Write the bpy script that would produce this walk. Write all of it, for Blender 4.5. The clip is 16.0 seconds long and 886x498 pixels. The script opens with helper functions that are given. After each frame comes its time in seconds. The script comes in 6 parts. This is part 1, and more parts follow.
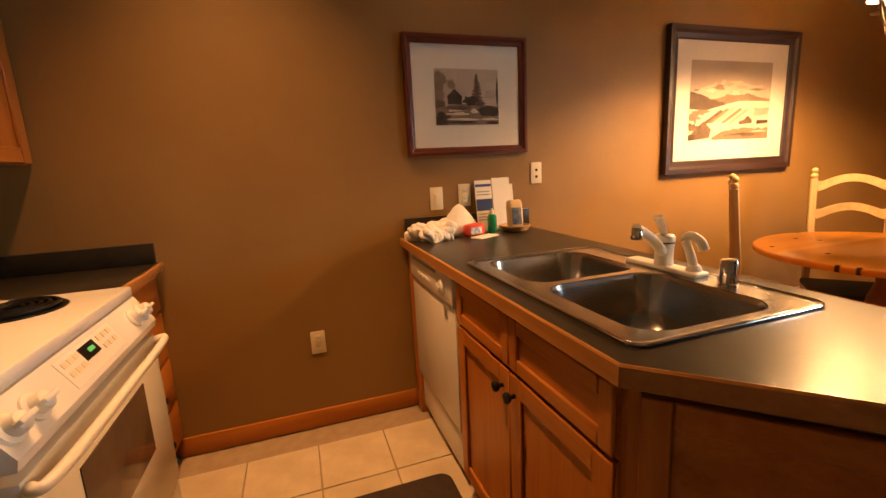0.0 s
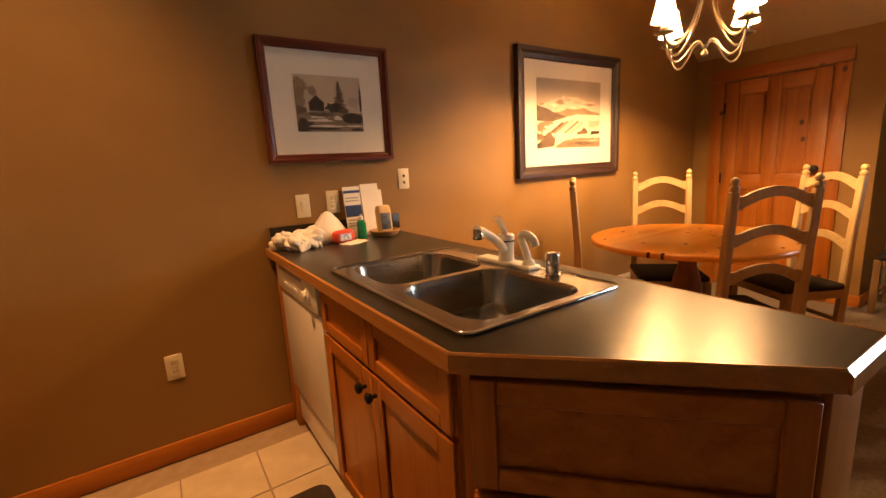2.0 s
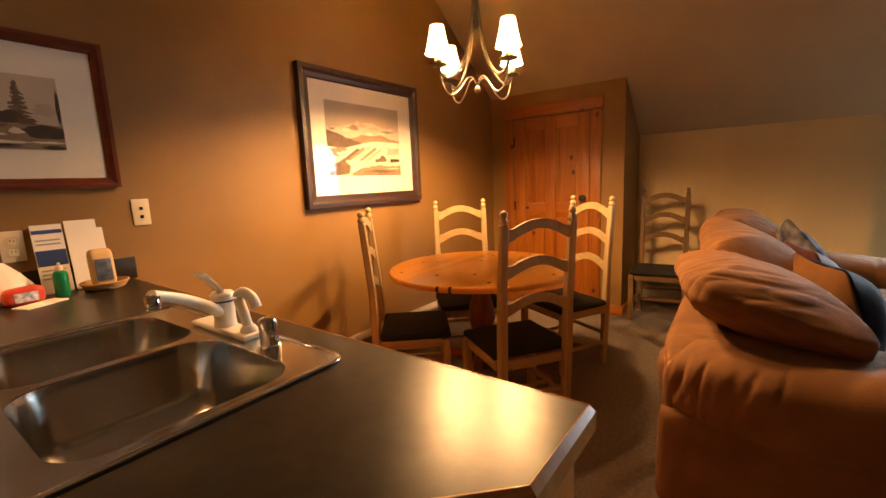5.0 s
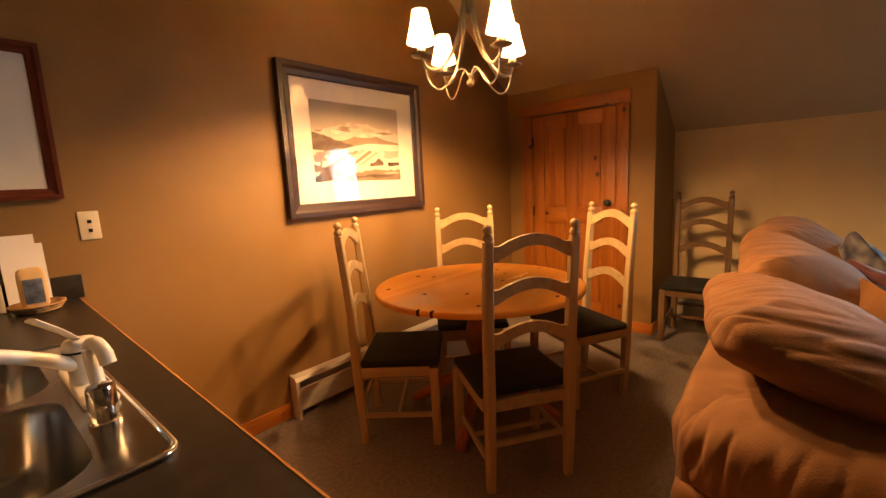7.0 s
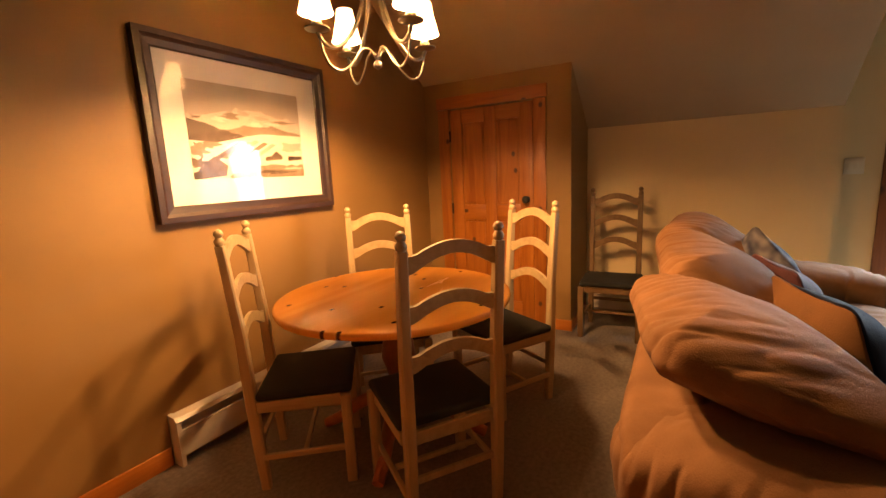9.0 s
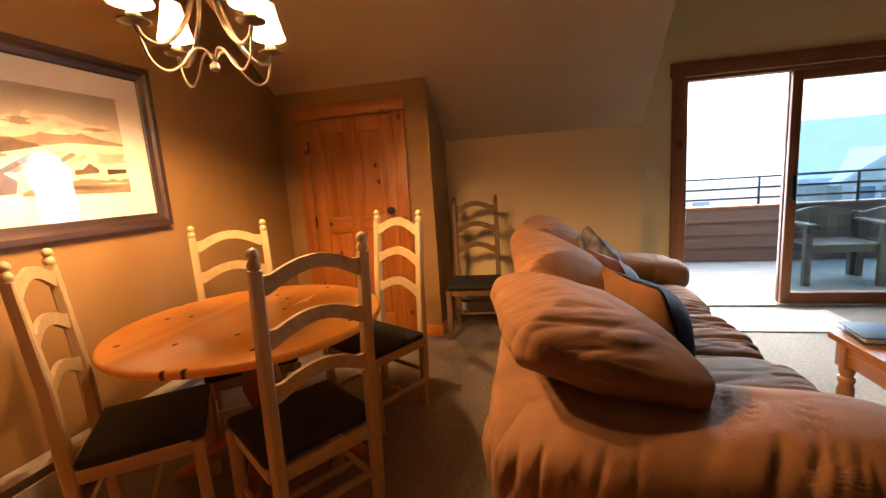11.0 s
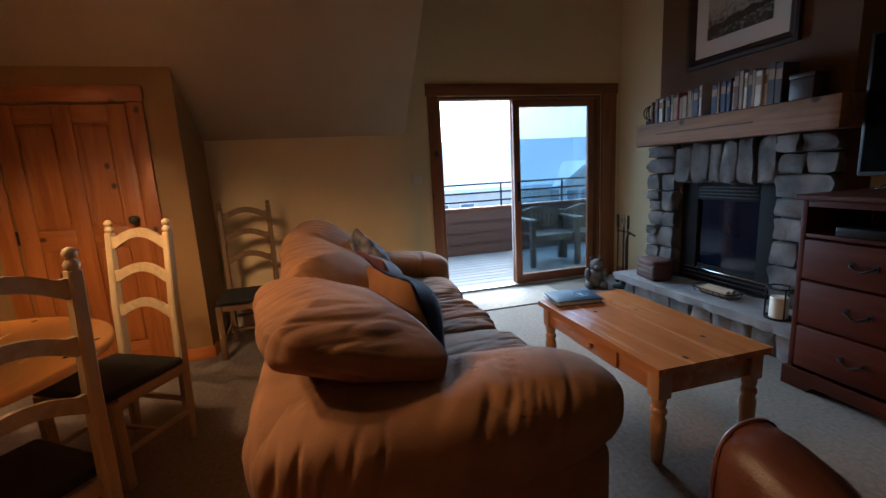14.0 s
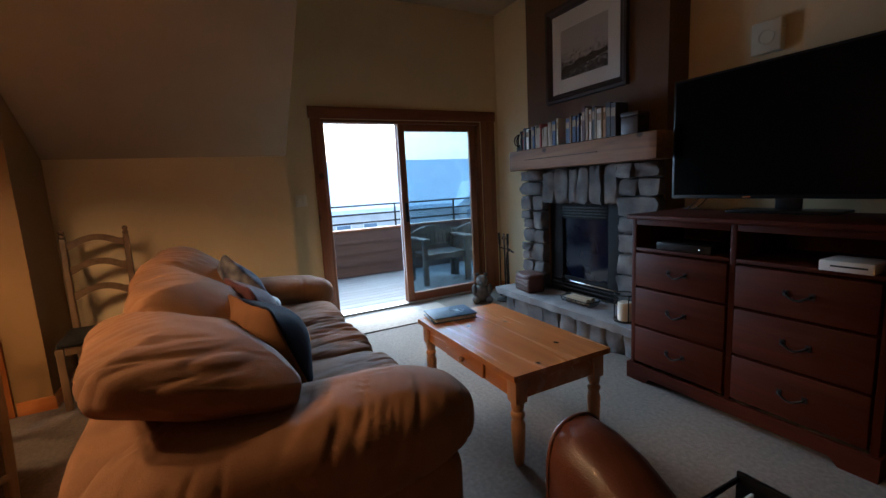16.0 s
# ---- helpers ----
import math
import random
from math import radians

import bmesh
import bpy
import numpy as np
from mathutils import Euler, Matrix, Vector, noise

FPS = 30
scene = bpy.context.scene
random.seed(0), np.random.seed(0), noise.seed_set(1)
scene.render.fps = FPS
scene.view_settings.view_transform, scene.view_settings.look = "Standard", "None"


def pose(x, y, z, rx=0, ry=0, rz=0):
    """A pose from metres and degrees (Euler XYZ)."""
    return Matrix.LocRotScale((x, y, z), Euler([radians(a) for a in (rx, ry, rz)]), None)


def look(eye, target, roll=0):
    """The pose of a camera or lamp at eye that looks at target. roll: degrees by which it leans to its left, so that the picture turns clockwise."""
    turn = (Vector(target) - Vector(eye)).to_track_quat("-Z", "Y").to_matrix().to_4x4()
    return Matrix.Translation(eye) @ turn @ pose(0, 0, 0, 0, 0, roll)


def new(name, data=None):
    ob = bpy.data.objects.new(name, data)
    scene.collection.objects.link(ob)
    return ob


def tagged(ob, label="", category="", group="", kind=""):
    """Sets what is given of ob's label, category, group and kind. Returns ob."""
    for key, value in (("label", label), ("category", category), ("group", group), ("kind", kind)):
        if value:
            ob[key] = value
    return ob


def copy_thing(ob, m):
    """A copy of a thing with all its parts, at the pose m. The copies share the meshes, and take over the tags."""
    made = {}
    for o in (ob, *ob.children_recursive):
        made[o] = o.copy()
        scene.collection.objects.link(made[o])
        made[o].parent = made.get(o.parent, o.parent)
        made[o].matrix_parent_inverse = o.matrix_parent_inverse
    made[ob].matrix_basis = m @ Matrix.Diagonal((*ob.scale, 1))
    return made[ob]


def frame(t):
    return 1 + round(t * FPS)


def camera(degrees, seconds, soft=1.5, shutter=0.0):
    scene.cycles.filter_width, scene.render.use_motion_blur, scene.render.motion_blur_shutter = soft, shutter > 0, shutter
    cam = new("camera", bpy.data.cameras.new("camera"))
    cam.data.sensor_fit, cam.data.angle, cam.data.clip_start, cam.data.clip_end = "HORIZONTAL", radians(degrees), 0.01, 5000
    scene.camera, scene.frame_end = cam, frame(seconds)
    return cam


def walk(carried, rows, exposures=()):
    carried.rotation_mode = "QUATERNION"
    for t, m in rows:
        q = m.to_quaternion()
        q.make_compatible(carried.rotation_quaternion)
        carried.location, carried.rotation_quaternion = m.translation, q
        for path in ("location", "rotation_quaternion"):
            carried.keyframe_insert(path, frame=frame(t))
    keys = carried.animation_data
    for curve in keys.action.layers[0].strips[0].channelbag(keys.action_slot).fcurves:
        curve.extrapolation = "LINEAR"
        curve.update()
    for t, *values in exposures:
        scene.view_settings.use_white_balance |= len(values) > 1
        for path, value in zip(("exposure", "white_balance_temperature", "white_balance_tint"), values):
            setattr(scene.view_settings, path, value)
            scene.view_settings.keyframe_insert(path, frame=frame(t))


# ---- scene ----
cam = camera(92.0, 16.0)
PATH = [
    (0, (0.123, 0.149, 1.24), (0.747, 2.012, 0.871), -2.9),
    (0.5, (0.147, 0.117, 1.242), (0.904, 1.93, 0.868), -2.7),
    (1, (0.173, 0.097, 1.244), (1.063, 1.851, 0.881), -2.8),
    (1.5, (0.186, 0.077, 1.245), (1.194, 1.763, 0.869), -2.9),
    (2, (0.191, 0.063, 1.247), (1.271, 1.703, 0.869), -3.2),
    (2.5, (0.207, 0.043, 1.247), (1.382, 1.618, 0.875), -3.0),
    (3, (0.23, 0.01, 1.248), (1.517, 1.498, 0.885), -3.0),
    (3.5, (0.268, -0.005, 1.252), (1.659, 1.383, 0.88), -3.0),
    (4, (0.365, 0.009, 1.254), (1.862, 1.282, 0.884), -3.1),
    (4.5, (0.502, 0.033, 1.266), (2.086, 1.212, 0.95), -2.5),
    (4.7, (0.544, 0.04, 1.267), (2.152, 1.188, 0.956), -2.4),
    (7, (0.991, 0.014, 1.29), (2.485, 1.308, 0.988), -2.8),
    (7.5, (1.061, 0.057, 1.282), (2.595, 1.295, 0.945), -3.2),
    (8, (1.134, 0.123, 1.302), (2.713, 1.305, 0.967), -2.9),
    (10.5, (1.235, 0.135, 1.288), (3.117, 0.715, 0.943), -3.7),
    (11, (1.238, 0.118, 1.287), (3.162, 0.56, 0.967), -3.9),
    (11.5, (1.23, 0.103, 1.284), (3.182, 0.396, 0.961), -3.7),
    (12, (1.212, 0.074, 1.287), (3.18, 0.216, 0.958), -4.0),
    (12.5, (1.198, 0.038, 1.285), (3.171, -0.061, 0.97), -3.5),
    (13, (1.186, 0.025, 1.289), (3.135, -0.278, 0.956), -3.6),
    (13.5, (1.183, 0.015, 1.283), (3.104, -0.413, 0.931), -3.2),
    (14, (1.179, 0.0, 1.282), (3.083, -0.496, 0.924), -3.2),
    (14.5, (1.168, -0.027, 1.284), (3.041, -0.639, 0.942), -3.3),
    (15, (1.144, -0.064, 1.286), (2.984, -0.772, 0.951), -3.3),
    (15.5, (1.108, -0.098, 1.292), (2.921, -0.89, 0.998), -2.9),
    (16, (1.064, -0.147, 1.3), (2.822, -1.054, 1.004), -3.1),
]
EXPOSURES = [(0, 2.5, 7200, 10), (4, 2.45, 7200, 10), (7, 2.3, 7100, 10), (10.5, 2.5, 6800, 10), (11, 2.45, 6450, 10), (12, 2.05, 5750, 8), (13.5, 1.6, 5250, 5), (16, 1.5, 5150, 4)]
walk(cam, [(t, look(eye, target, roll)) for t, eye, target, roll in PATH], EXPOSURES)

# ---- world and lights ----
world = bpy.data.worlds.new("sky")
scene.world = world
world.use_nodes = True
wn = world.node_tree
sky = wn.nodes.new("ShaderNodeTexSky")
sky.sky_type, sky.sun_disc = "NISHITA", False
sky.sun_elevation, sky.sun_rotation = radians(38), radians(99)
sky.air_density, sky.dust_density = 1.0, 4.0
wn.nodes["Background"].inputs["Strength"].default_value = 0.15
wn.links.new(sky.outputs[0], wn.nodes["Background"].inputs["Color"])

TUNGSTEN = (1.0, 0.53, 0.225)


def lamp(name, kind, place, watts, colour, size=0.05, aim=None, spread=None):
    data = bpy.data.lights.new(name, kind)
    data.energy, data.color = watts, colour
    if kind == "SUN":
        data.angle = size
    elif kind == "AREA":
        data.shape, data.size = "DISK", size
    else:
        data.shadow_soft_size = size
    if spread and kind == "SPOT":
        data.spot_size, data.spot_blend = spread, 1.0
    ob = new(name, data)
    ob.matrix_world = look(place, aim) if aim else Matrix.Translation(place)
    return ob


# overcast daylight from the deck side, and the sky's light through the sliding door
daylight = bpy.data.lights.new("sky_in_doorway", "AREA")
daylight.shape, daylight.size, daylight.size_y = "RECTANGLE", 0.78, 1.85
daylight.spread = radians(115)
daylight.energy, daylight.color = 10.0, (0.66, 0.83, 1.0)
new("sky_in_doorway", daylight).matrix_world = look((5.62, -1.53, 1.02), (3.6, -1.2, 0.45))
lamp("sun", "SUN", (15, -3.5, 8), 3.4, (0.66, 0.83, 1.0), radians(120), (5, -2, 0))
CHAND = (2.705, 1.275)
ARM_ANGLES = [radians(a) for a in (249, 339, 69, 159)]
ARM_R = 0.25
for a in ARM_ANGLES:
    lamp("chandelier_bulb", "POINT", (CHAND[0] + ARM_R * math.cos(a), CHAND[1] + ARM_R * math.sin(a), 1.935), 14.0, TUNGSTEN, 0.014)
# recessed ceiling cans of the kitchen
CANS = [(0.85, 1.74, 6.0, 66), (-0.06, 1.58, 58.0, 72)]
for cx, cy, watts, beam in CANS:
    lamp("ceiling_can_bulb", "SPOT", (cx, cy, 3.13), watts, (1.0, 0.48, 0.185), 0.05, (cx, cy, 0), radians(beam))


# ---- materials ----
def rgb(c):
    return (*c, 1.0)


def mk(name, c1, c2, scale=8.0, rough=0.6, bump=0.0, bscale=60.0, metal=0.0, stretch=(1, 1, 1), fine=0.0, spec=0.5, vary=0.0, detail=6.0, rvar=0.08, sheen=0.0):
    """Two-scale procedural surface: broad mottling, fine grain, bump and uneven gloss."""
    m = bpy.data.materials.new(name)
    m.use_nodes = True
    n, l = m.node_tree.nodes, m.node_tree.links
    p = n["Principled BSDF"]
    tc, mp = n.new("ShaderNodeTexCoord"), n.new("ShaderNodeMapping")
    mp.inputs["Scale"].default_value = stretch
    l.new(tc.outputs["Object"], mp.inputs[0])
    a = n.new("ShaderNodeTexNoise")
    a.inputs["Scale"].default_value, a.inputs["Detail"].default_value = scale, detail
    l.new(mp.outputs[0], a.inputs["Vector"])
    ramp = n.new("ShaderNodeValToRGB")
    ramp.color_ramp.elements[0].position, ramp.color_ramp.elements[1].position = 0.3, 0.7
    ramp.color_ramp.elements[0].color, ramp.color_ramp.elements[1].color = rgb(c1), rgb(c2)
    l.new(a.outputs["Fac"], ramp.inputs[0])
    col = ramp.outputs[0]
    b = n.new("ShaderNodeTexNoise")
    b.inputs["Scale"].default_value, b.inputs["Detail"].default_value = bscale, 4.0
    l.new(mp.outputs[0], b.inputs["Vector"])
    if fine or vary:
        hsv = n.new("ShaderNodeHueSaturation")
        l.new(col, hsv.inputs["Color"])
        ma = n.new("ShaderNodeMath")
        ma.operation = "MULTIPLY_ADD"
        l.new(b.outputs["Fac"], ma.inputs[0])
        ma.inputs[1].default_value, ma.inputs[2].default_value = 2 * fine, 1 - fine
        out = ma.outputs[0]
        if vary:
            oi, mb = n.new("ShaderNodeObjectInfo"), n.new("ShaderNodeMath")
            mb.operation = "MULTIPLY_ADD"
            l.new(oi.outputs["Random"], mb.inputs[0])
            mb.inputs[1].default_value = vary
            l.new(out, mb.inputs[2])
            out = mb.outputs[0]
        l.new(out, hsv.inputs["Value"])
        col = hsv.outputs[0]
    l.new(col, p.inputs["Base Color"])
    mr = n.new("ShaderNodeMapRange")
    mr.inputs["To Min"].default_value, mr.inputs["To Max"].default_value = max(0.02, rough - rvar), min(1, rough + rvar)
    l.new(a.outputs["Fac"], mr.inputs["Value"])
    l.new(mr.outputs[0], p.inputs["Roughness"])
    p.inputs["Metallic"].default_value = metal
    p.inputs["Specular IOR Level"].default_value = spec
    if sheen:
        p.inputs["Sheen Weight"].default_value = sheen
    if bump:
        bp = n.new("ShaderNodeBump")
        bp.inputs["Strength"].default_value, bp.inputs["Distance"].default_value = bump, 0.004
        l.new(b.outputs["Fac"], bp.inputs["Height"])
        l.new(bp.outputs[0], p.inputs["Normal"])
    return m


def wood(name, c1, c2, axis="x", rough=0.4, knots=0.0, plane="xz", share=0.28, grain=14.0, knot_col=(0.06, 0.02, 0.008), vary=0.0):
    """Planks of stained timber: long grain along one axis, with dark knots where wanted."""
    m = bpy.data.materials.new(name)
    m.use_nodes = True
    n, l = m.node_tree.nodes, m.node_tree.links
    p = n["Principled BSDF"]
    tc, mp = n.new("ShaderNodeTexCoord"), n.new("ShaderNodeMapping")
    k = {"x": (0.07, 1, 1), "y": (1, 0.07, 1), "z": (1, 1, 0.07)}[axis]
    mp.inputs["Scale"].default_value = k
    l.new(tc.outputs["Object"], mp.inputs[0])
    g = n.new("ShaderNodeTexNoise")
    g.inputs["Scale"].default_value, g.inputs["Detail"].default_value, g.inputs["Distortion"].default_value = grain, 8, 1.2
    l.new(mp.outputs[0], g.inputs["Vector"])
    f = n.new("ShaderNodeTexNoise")
    f.inputs["Scale"].default_value, f.inputs["Detail"].default_value = grain * 9, 3
    l.new(mp.outputs[0], f.inputs["Vector"])
    mix = n.new("ShaderNodeMath")
    mix.operation = "MULTIPLY_ADD"
    l.new(f.outputs["Fac"], mix.inputs[0])
    mix.inputs[1].default_value = 0.35
    l.new(g.outputs["Fac"], mix.inputs[2])
    ramp = n.new("ShaderNodeValToRGB")
    ramp.color_ramp.elements[0].position, ramp.color_ramp.elements[1].position = 0.45, 0.9
    ramp.color_ramp.elements[0].color, ramp.color_ramp.elements[1].color = rgb(c1), rgb(c2)
    l.new(mix.outputs[0], ramp.inputs[0])
    col = ramp.outputs[0]
    if knots:
        mk2 = n.new("ShaderNodeMapping")
        mk2.inputs["Scale"].default_value = {"x": (0.6, 1, 1), "y": (1, 0.6, 1), "z": (1, 1, 0.6)}[axis]
        sx_, cb = n.new("ShaderNodeSeparateXYZ"), n.new("ShaderNodeCombineXYZ")
        l.new(tc.outputs["Object"], sx_.inputs[0])
        for i, ax in enumerate(plane):
            l.new(sx_.outputs[ax.upper()], cb.inputs[i])
        l.new(cb.outputs[0], mk2.inputs[0])
        mk2.inputs["Scale"].default_value = (0.75 if axis == plane[0] else 1, 0.75 if axis == plane[1] else 1, 1)
        v = n.new("ShaderNodeTexVoronoi")
        v.voronoi_dimensions = "2D"
        v.inputs["Scale"].default_value = knots
        l.new(mk2.outputs[0], v.inputs["Vector"])
        kr = n.new("ShaderNodeValToRGB")
        kr.color_ramp.elements[0].position, kr.color_ramp.elements[1].position = 0.05, 0.10
        kr.color_ramp.elements[0].color, kr.color_ramp.elements[1].color = (1, 1, 1, 1), (0, 0, 0, 1)
        l.new(v.outputs["Distance"], kr.inputs[0])
        mx = n.new("ShaderNodeMix")
        mx.data_type = "RGBA"
        sc, gt, ml = n.new("ShaderNodeSeparateColor"), n.new("ShaderNodeMath"), n.new("ShaderNodeMath")
        l.new(v.outputs["Color"], sc.inputs[0])
        gt.operation, gt.inputs[1].default_value, ml.operation = "GREATER_THAN", 1 - share, "MULTIPLY"
        l.new(sc.outputs[0], gt.inputs[0])
        l.new(kr.outputs[0], ml.inputs[0])
        l.new(gt.outputs[0], ml.inputs[1])
        l.new(ml.outputs[0], mx.inputs["Factor"])
        l.new(col, mx.inputs["A"])
        mx.inputs["B"].default_value = rgb(knot_col)
        col = mx.outputs["Result"]
    if vary:
        oi, hsv, ma = n.new("ShaderNodeObjectInfo"), n.new("ShaderNodeHueSaturation"), n.new("ShaderNodeMath")
        ma.operation = "MULTIPLY_ADD"
        l.new(oi.outputs["Random"], ma.inputs[0])
        ma.inputs[1].default_value, ma.inputs[2].default_value = vary, 1 - vary / 2
        l.new(ma.outputs[0], hsv.inputs["Value"])
        l.new(col, hsv.inputs["Color"])
        col = hsv.outputs[0]
    l.new(col, p.inputs["Base Color"])
    mr = n.new("ShaderNodeMapRange")
    mr.inputs["To Min"].default_value, mr.inputs["To Max"].default_value = rough - 0.08, rough + 0.12
    l.new(g.outputs["Fac"], mr.inputs["Value"])
    l.new(mr.outputs[0], p.inputs["Roughness"])
    bp = n.new("ShaderNodeBump")
    bp.inputs["Strength"].default_value, bp.inputs["Distance"].default_value = 0.15, 0.002
    l.new(mix.outputs[0], bp.inputs["Height"])
    l.new(bp.outputs[0], p.inputs["Normal"])
    return m


def plain_emit(name, colour, strength):
    m = bpy.data.materials.new(name)
    m.use_nodes = True
    p = m.node_tree.nodes["Principled BSDF"]
    p.inputs["Base Color"].default_value = rgb(colour)
    p.inputs["Emission Color"].default_value, p.inputs["Emission Strength"].default_value = rgb(colour), strength
    return m


def schlick(n, l):
    """Mirror share of a pane: 4 % straight on, more at a slant."""
    lw, pw, ma = n.new("ShaderNodeLayerWeight"), n.new("ShaderNodeMath"), n.new("ShaderNodeMath")
    lw.inputs["Blend"].default_value = 0.5
    pw.operation, pw.inputs[1].default_value = "POWER", 5.0
    ma.operation, ma.inputs[1].default_value, ma.inputs[2].default_value = "MULTIPLY_ADD", 0.9, 0.035
    l.new(lw.outputs["Facing"], pw.inputs[0])
    l.new(pw.outputs[0], ma.inputs[0])
    return ma.outputs[0]


def pane_glass(name, tint, gloss=0.05):
    m = bpy.data.materials.new(name)
    m.use_nodes = True
    n, l = m.node_tree.nodes, m.node_tree.links
    n.remove(n["Principled BSDF"])
    t, g, mx = n.new("ShaderNodeBsdfTransparent"), n.new("ShaderNodeBsdfGlossy"), n.new("ShaderNodeMixShader")
    t.inputs[0].default_value = rgb(tint)
    g.inputs["Roughness"].default_value = gloss
    l.new(schlick(n, l), mx.inputs[0])
    l.new(t.outputs[0], mx.inputs[1])
    l.new(g.outputs[0], mx.inputs[2])
    l.new(mx.outputs[0], n["Material Output"].inputs[0])
    return m


def shade_cloth(name):
    m = bpy.data.materials.new(name)
    m.use_nodes = True
    n, l = m.node_tree.nodes, m.node_tree.links
    n.remove(n["Principled BSDF"])
    d, t, mx, e, ad = n.new("ShaderNodeBsdfDiffuse"), n.new("ShaderNodeBsdfTranslucent"), n.new("ShaderNodeMixShader"), n.new("ShaderNodeEmission"), n.new("ShaderNodeAddShader")
    d.inputs[0].default_value = (0.85, 0.8, 0.7, 1)
    t.inputs[0].default_value = (0.12, 0.09, 0.055, 1)
    mx.inputs[0].default_value = 0.5
    e.inputs[0].default_value, e.inputs[1].default_value = (1, 0.60, 0.28, 1), 1.3
    l.new(d.outputs[0], mx.inputs[1])
    l.new(t.outputs[0], mx.inputs[2])
    l.new(mx.outputs[0], ad.inputs[0])
    l.new(e.outputs[0], ad.inputs[1])
    l.new(ad.outputs[0], n["Material Output"].inputs[0])
    return m


WALL = mk("tan_wall_paint", (0.24, 0.136, 0.045), (0.272, 0.157, 0.054), 2.5, 0.55, 0.12, 220, spec=0.35)
CREAM = mk("cream_wall_paint", (0.68, 0.535, 0.30), (0.72, 0.575, 0.33), 2.0, 0.6, 0.12, 220, spec=0.3)
BROWN = mk("brown_wall_paint", (0.125, 0.066, 0.03), (0.15, 0.08, 0.037), 2.0, 0.6, 0.12, 220, spec=0.3)
CEIL = mk("ceiling_paint", (0.37, 0.285, 0.175), (0.41, 0.32, 0.20), 2.0, 0.7, 0.2, 160, spec=0.2)
CARPET = mk("beige_carpet", (0.185, 0.157, 0.128), (0.265, 0.228, 0.19), 48, 0.95, 1.0, 260, fine=0.45, spec=0.1, detail=8)
TILE = mk("cream_floor_tile", (0.50, 0.40, 0.27), (0.64, 0.54, 0.39), 7, 0.35, 0.05, 60, vary=0.12, fine=0.06)
GROUT = mk("tile_grout", (0.33, 0.24, 0.15), (0.40, 0.30, 0.20), 20, 0.9, 0.3, 90)
CAB_Z = wood("honey_fir_upright", (0.36, 0.112, 0.02), (0.50, 0.19, 0.042), "z", 0.33)
CAB_Y = wood("honey_fir_level", (0.36, 0.112, 0.02), (0.50, 0.19, 0.042), "y", 0.33)
CAB_X = wood("honey_fir_length", (0.36, 0.112, 0.02), (0.50, 0.19, 0.042), "x", 0.33)
EDGE = wood("counter_edge_oak", (0.36, 0.155, 0.046), (0.48, 0.225, 0.075), "y", 0.22)
PINE_Z = wood("pine_door_wood", (0.24, 0.066, 0.007), (0.38, 0.13, 0.018), "z", 0.4, knots=5.0, plane="yz")
PINE_Y = wood("pine_trim_wood", (0.24, 0.066, 0.007), (0.38, 0.13, 0.018), "y", 0.4, knots=5.0, plane="yz")
TABLE_W = wood("table_pine", (0.74, 0.285, 0.042), (0.80, 0.35, 0.065), "x", 0.22, knots=8.0, plane="xy", share=0.42, grain=6)
COFFEE_W = wood("coffee_table_pine", (0.33, 0.115, 0.026), (0.47, 0.185, 0.046), "x", 0.24, knots=6.0, plane="xy", share=0.42, grain=11)
COFFEE_Z = wood("coffee_leg_pine", (0.30, 0.135, 0.045), (0.44, 0.215, 0.08), "z", 0.35)
CHAIR_W = wood("washed_chair_wood", (0.37, 0.265, 0.13), (0.50, 0.375, 0.20), "z", 0.45, grain=18)
CHAIR_H = wood("washed_chair_rail_wood", (0.37, 0.265, 0.13), (0.50, 0.375, 0.20), "y", 0.45, grain=18)
DARK_W = wood("dark_trim_wood", (0.15, 0.05, 0.018), (0.27, 0.10, 0.038), "z", 0.45)
TRIM_W = wood("slider_trim_wood", (0.14, 0.045, 0.014), (0.24, 0.085, 0.028), "y", 0.45, knots=3.0, plane="yz")
TRIM_Z = wood("slider_jamb_wood", (0.16, 0.052, 0.016), (0.27, 0.10, 0.032), "z", 0.45, knots=3.0, plane="yz")
MANTEL_W = wood("mantel_beam_wood", (0.14, 0.056, 0.02), (0.29, 0.135, 0.053), "x", 0.65, knots=4.0, plane="xz", grain=10)
DRESS_X = wood("dresser_wood", (0.046, 0.0085, 0.003), (0.08, 0.016, 0.005), "x", 0.5)
DRESS_Z = wood("dresser_side_wood", (0.046, 0.0085, 0.003), (0.08, 0.016, 0.005), "z", 0.5)
for m_, gloss in ((DRESS_X, 0.15), (DRESS_Z, 0.15), (CAB_X, 0.25), (CAB_Y, 0.25), (CAB_Z, 0.25)):
    m_.node_tree.nodes["Principled BSDF"].inputs["Specular IOR Level"].default_value = gloss
COUNTER = mk("dark_laminate", (0.020, 0.016, 0.012), (0.032, 0.027, 0.02), 30, 0.30, 0.04, 400, fine=0.25, spec=0.2, rvar=0.03)
STEEL = mk("brushed_steel", (0.44, 0.425, 0.40), (0.52, 0.50, 0.475), 6, 0.2, metal=1.0, rvar=0.04)
CHROME = mk("chrome", (0.75, 0.74, 0.72), (0.8, 0.79, 0.77), 5, 0.08, metal=1.0, rvar=0.03)
WHITE_E = mk("white_enamel", (0.74, 0.72, 0.67), (0.79, 0.77, 0.72), 4, 0.22, rvar=0.04)
WHITE_P = mk("white_plastic", (0.72, 0.70, 0.65), (0.78, 0.76, 0.71), 6, 0.32, rvar=0.05)
ALMOND = mk("almond_plastic", (0.68, 0.60, 0.43), (0.72, 0.64, 0.47), 6, 0.38, rvar=0.04)
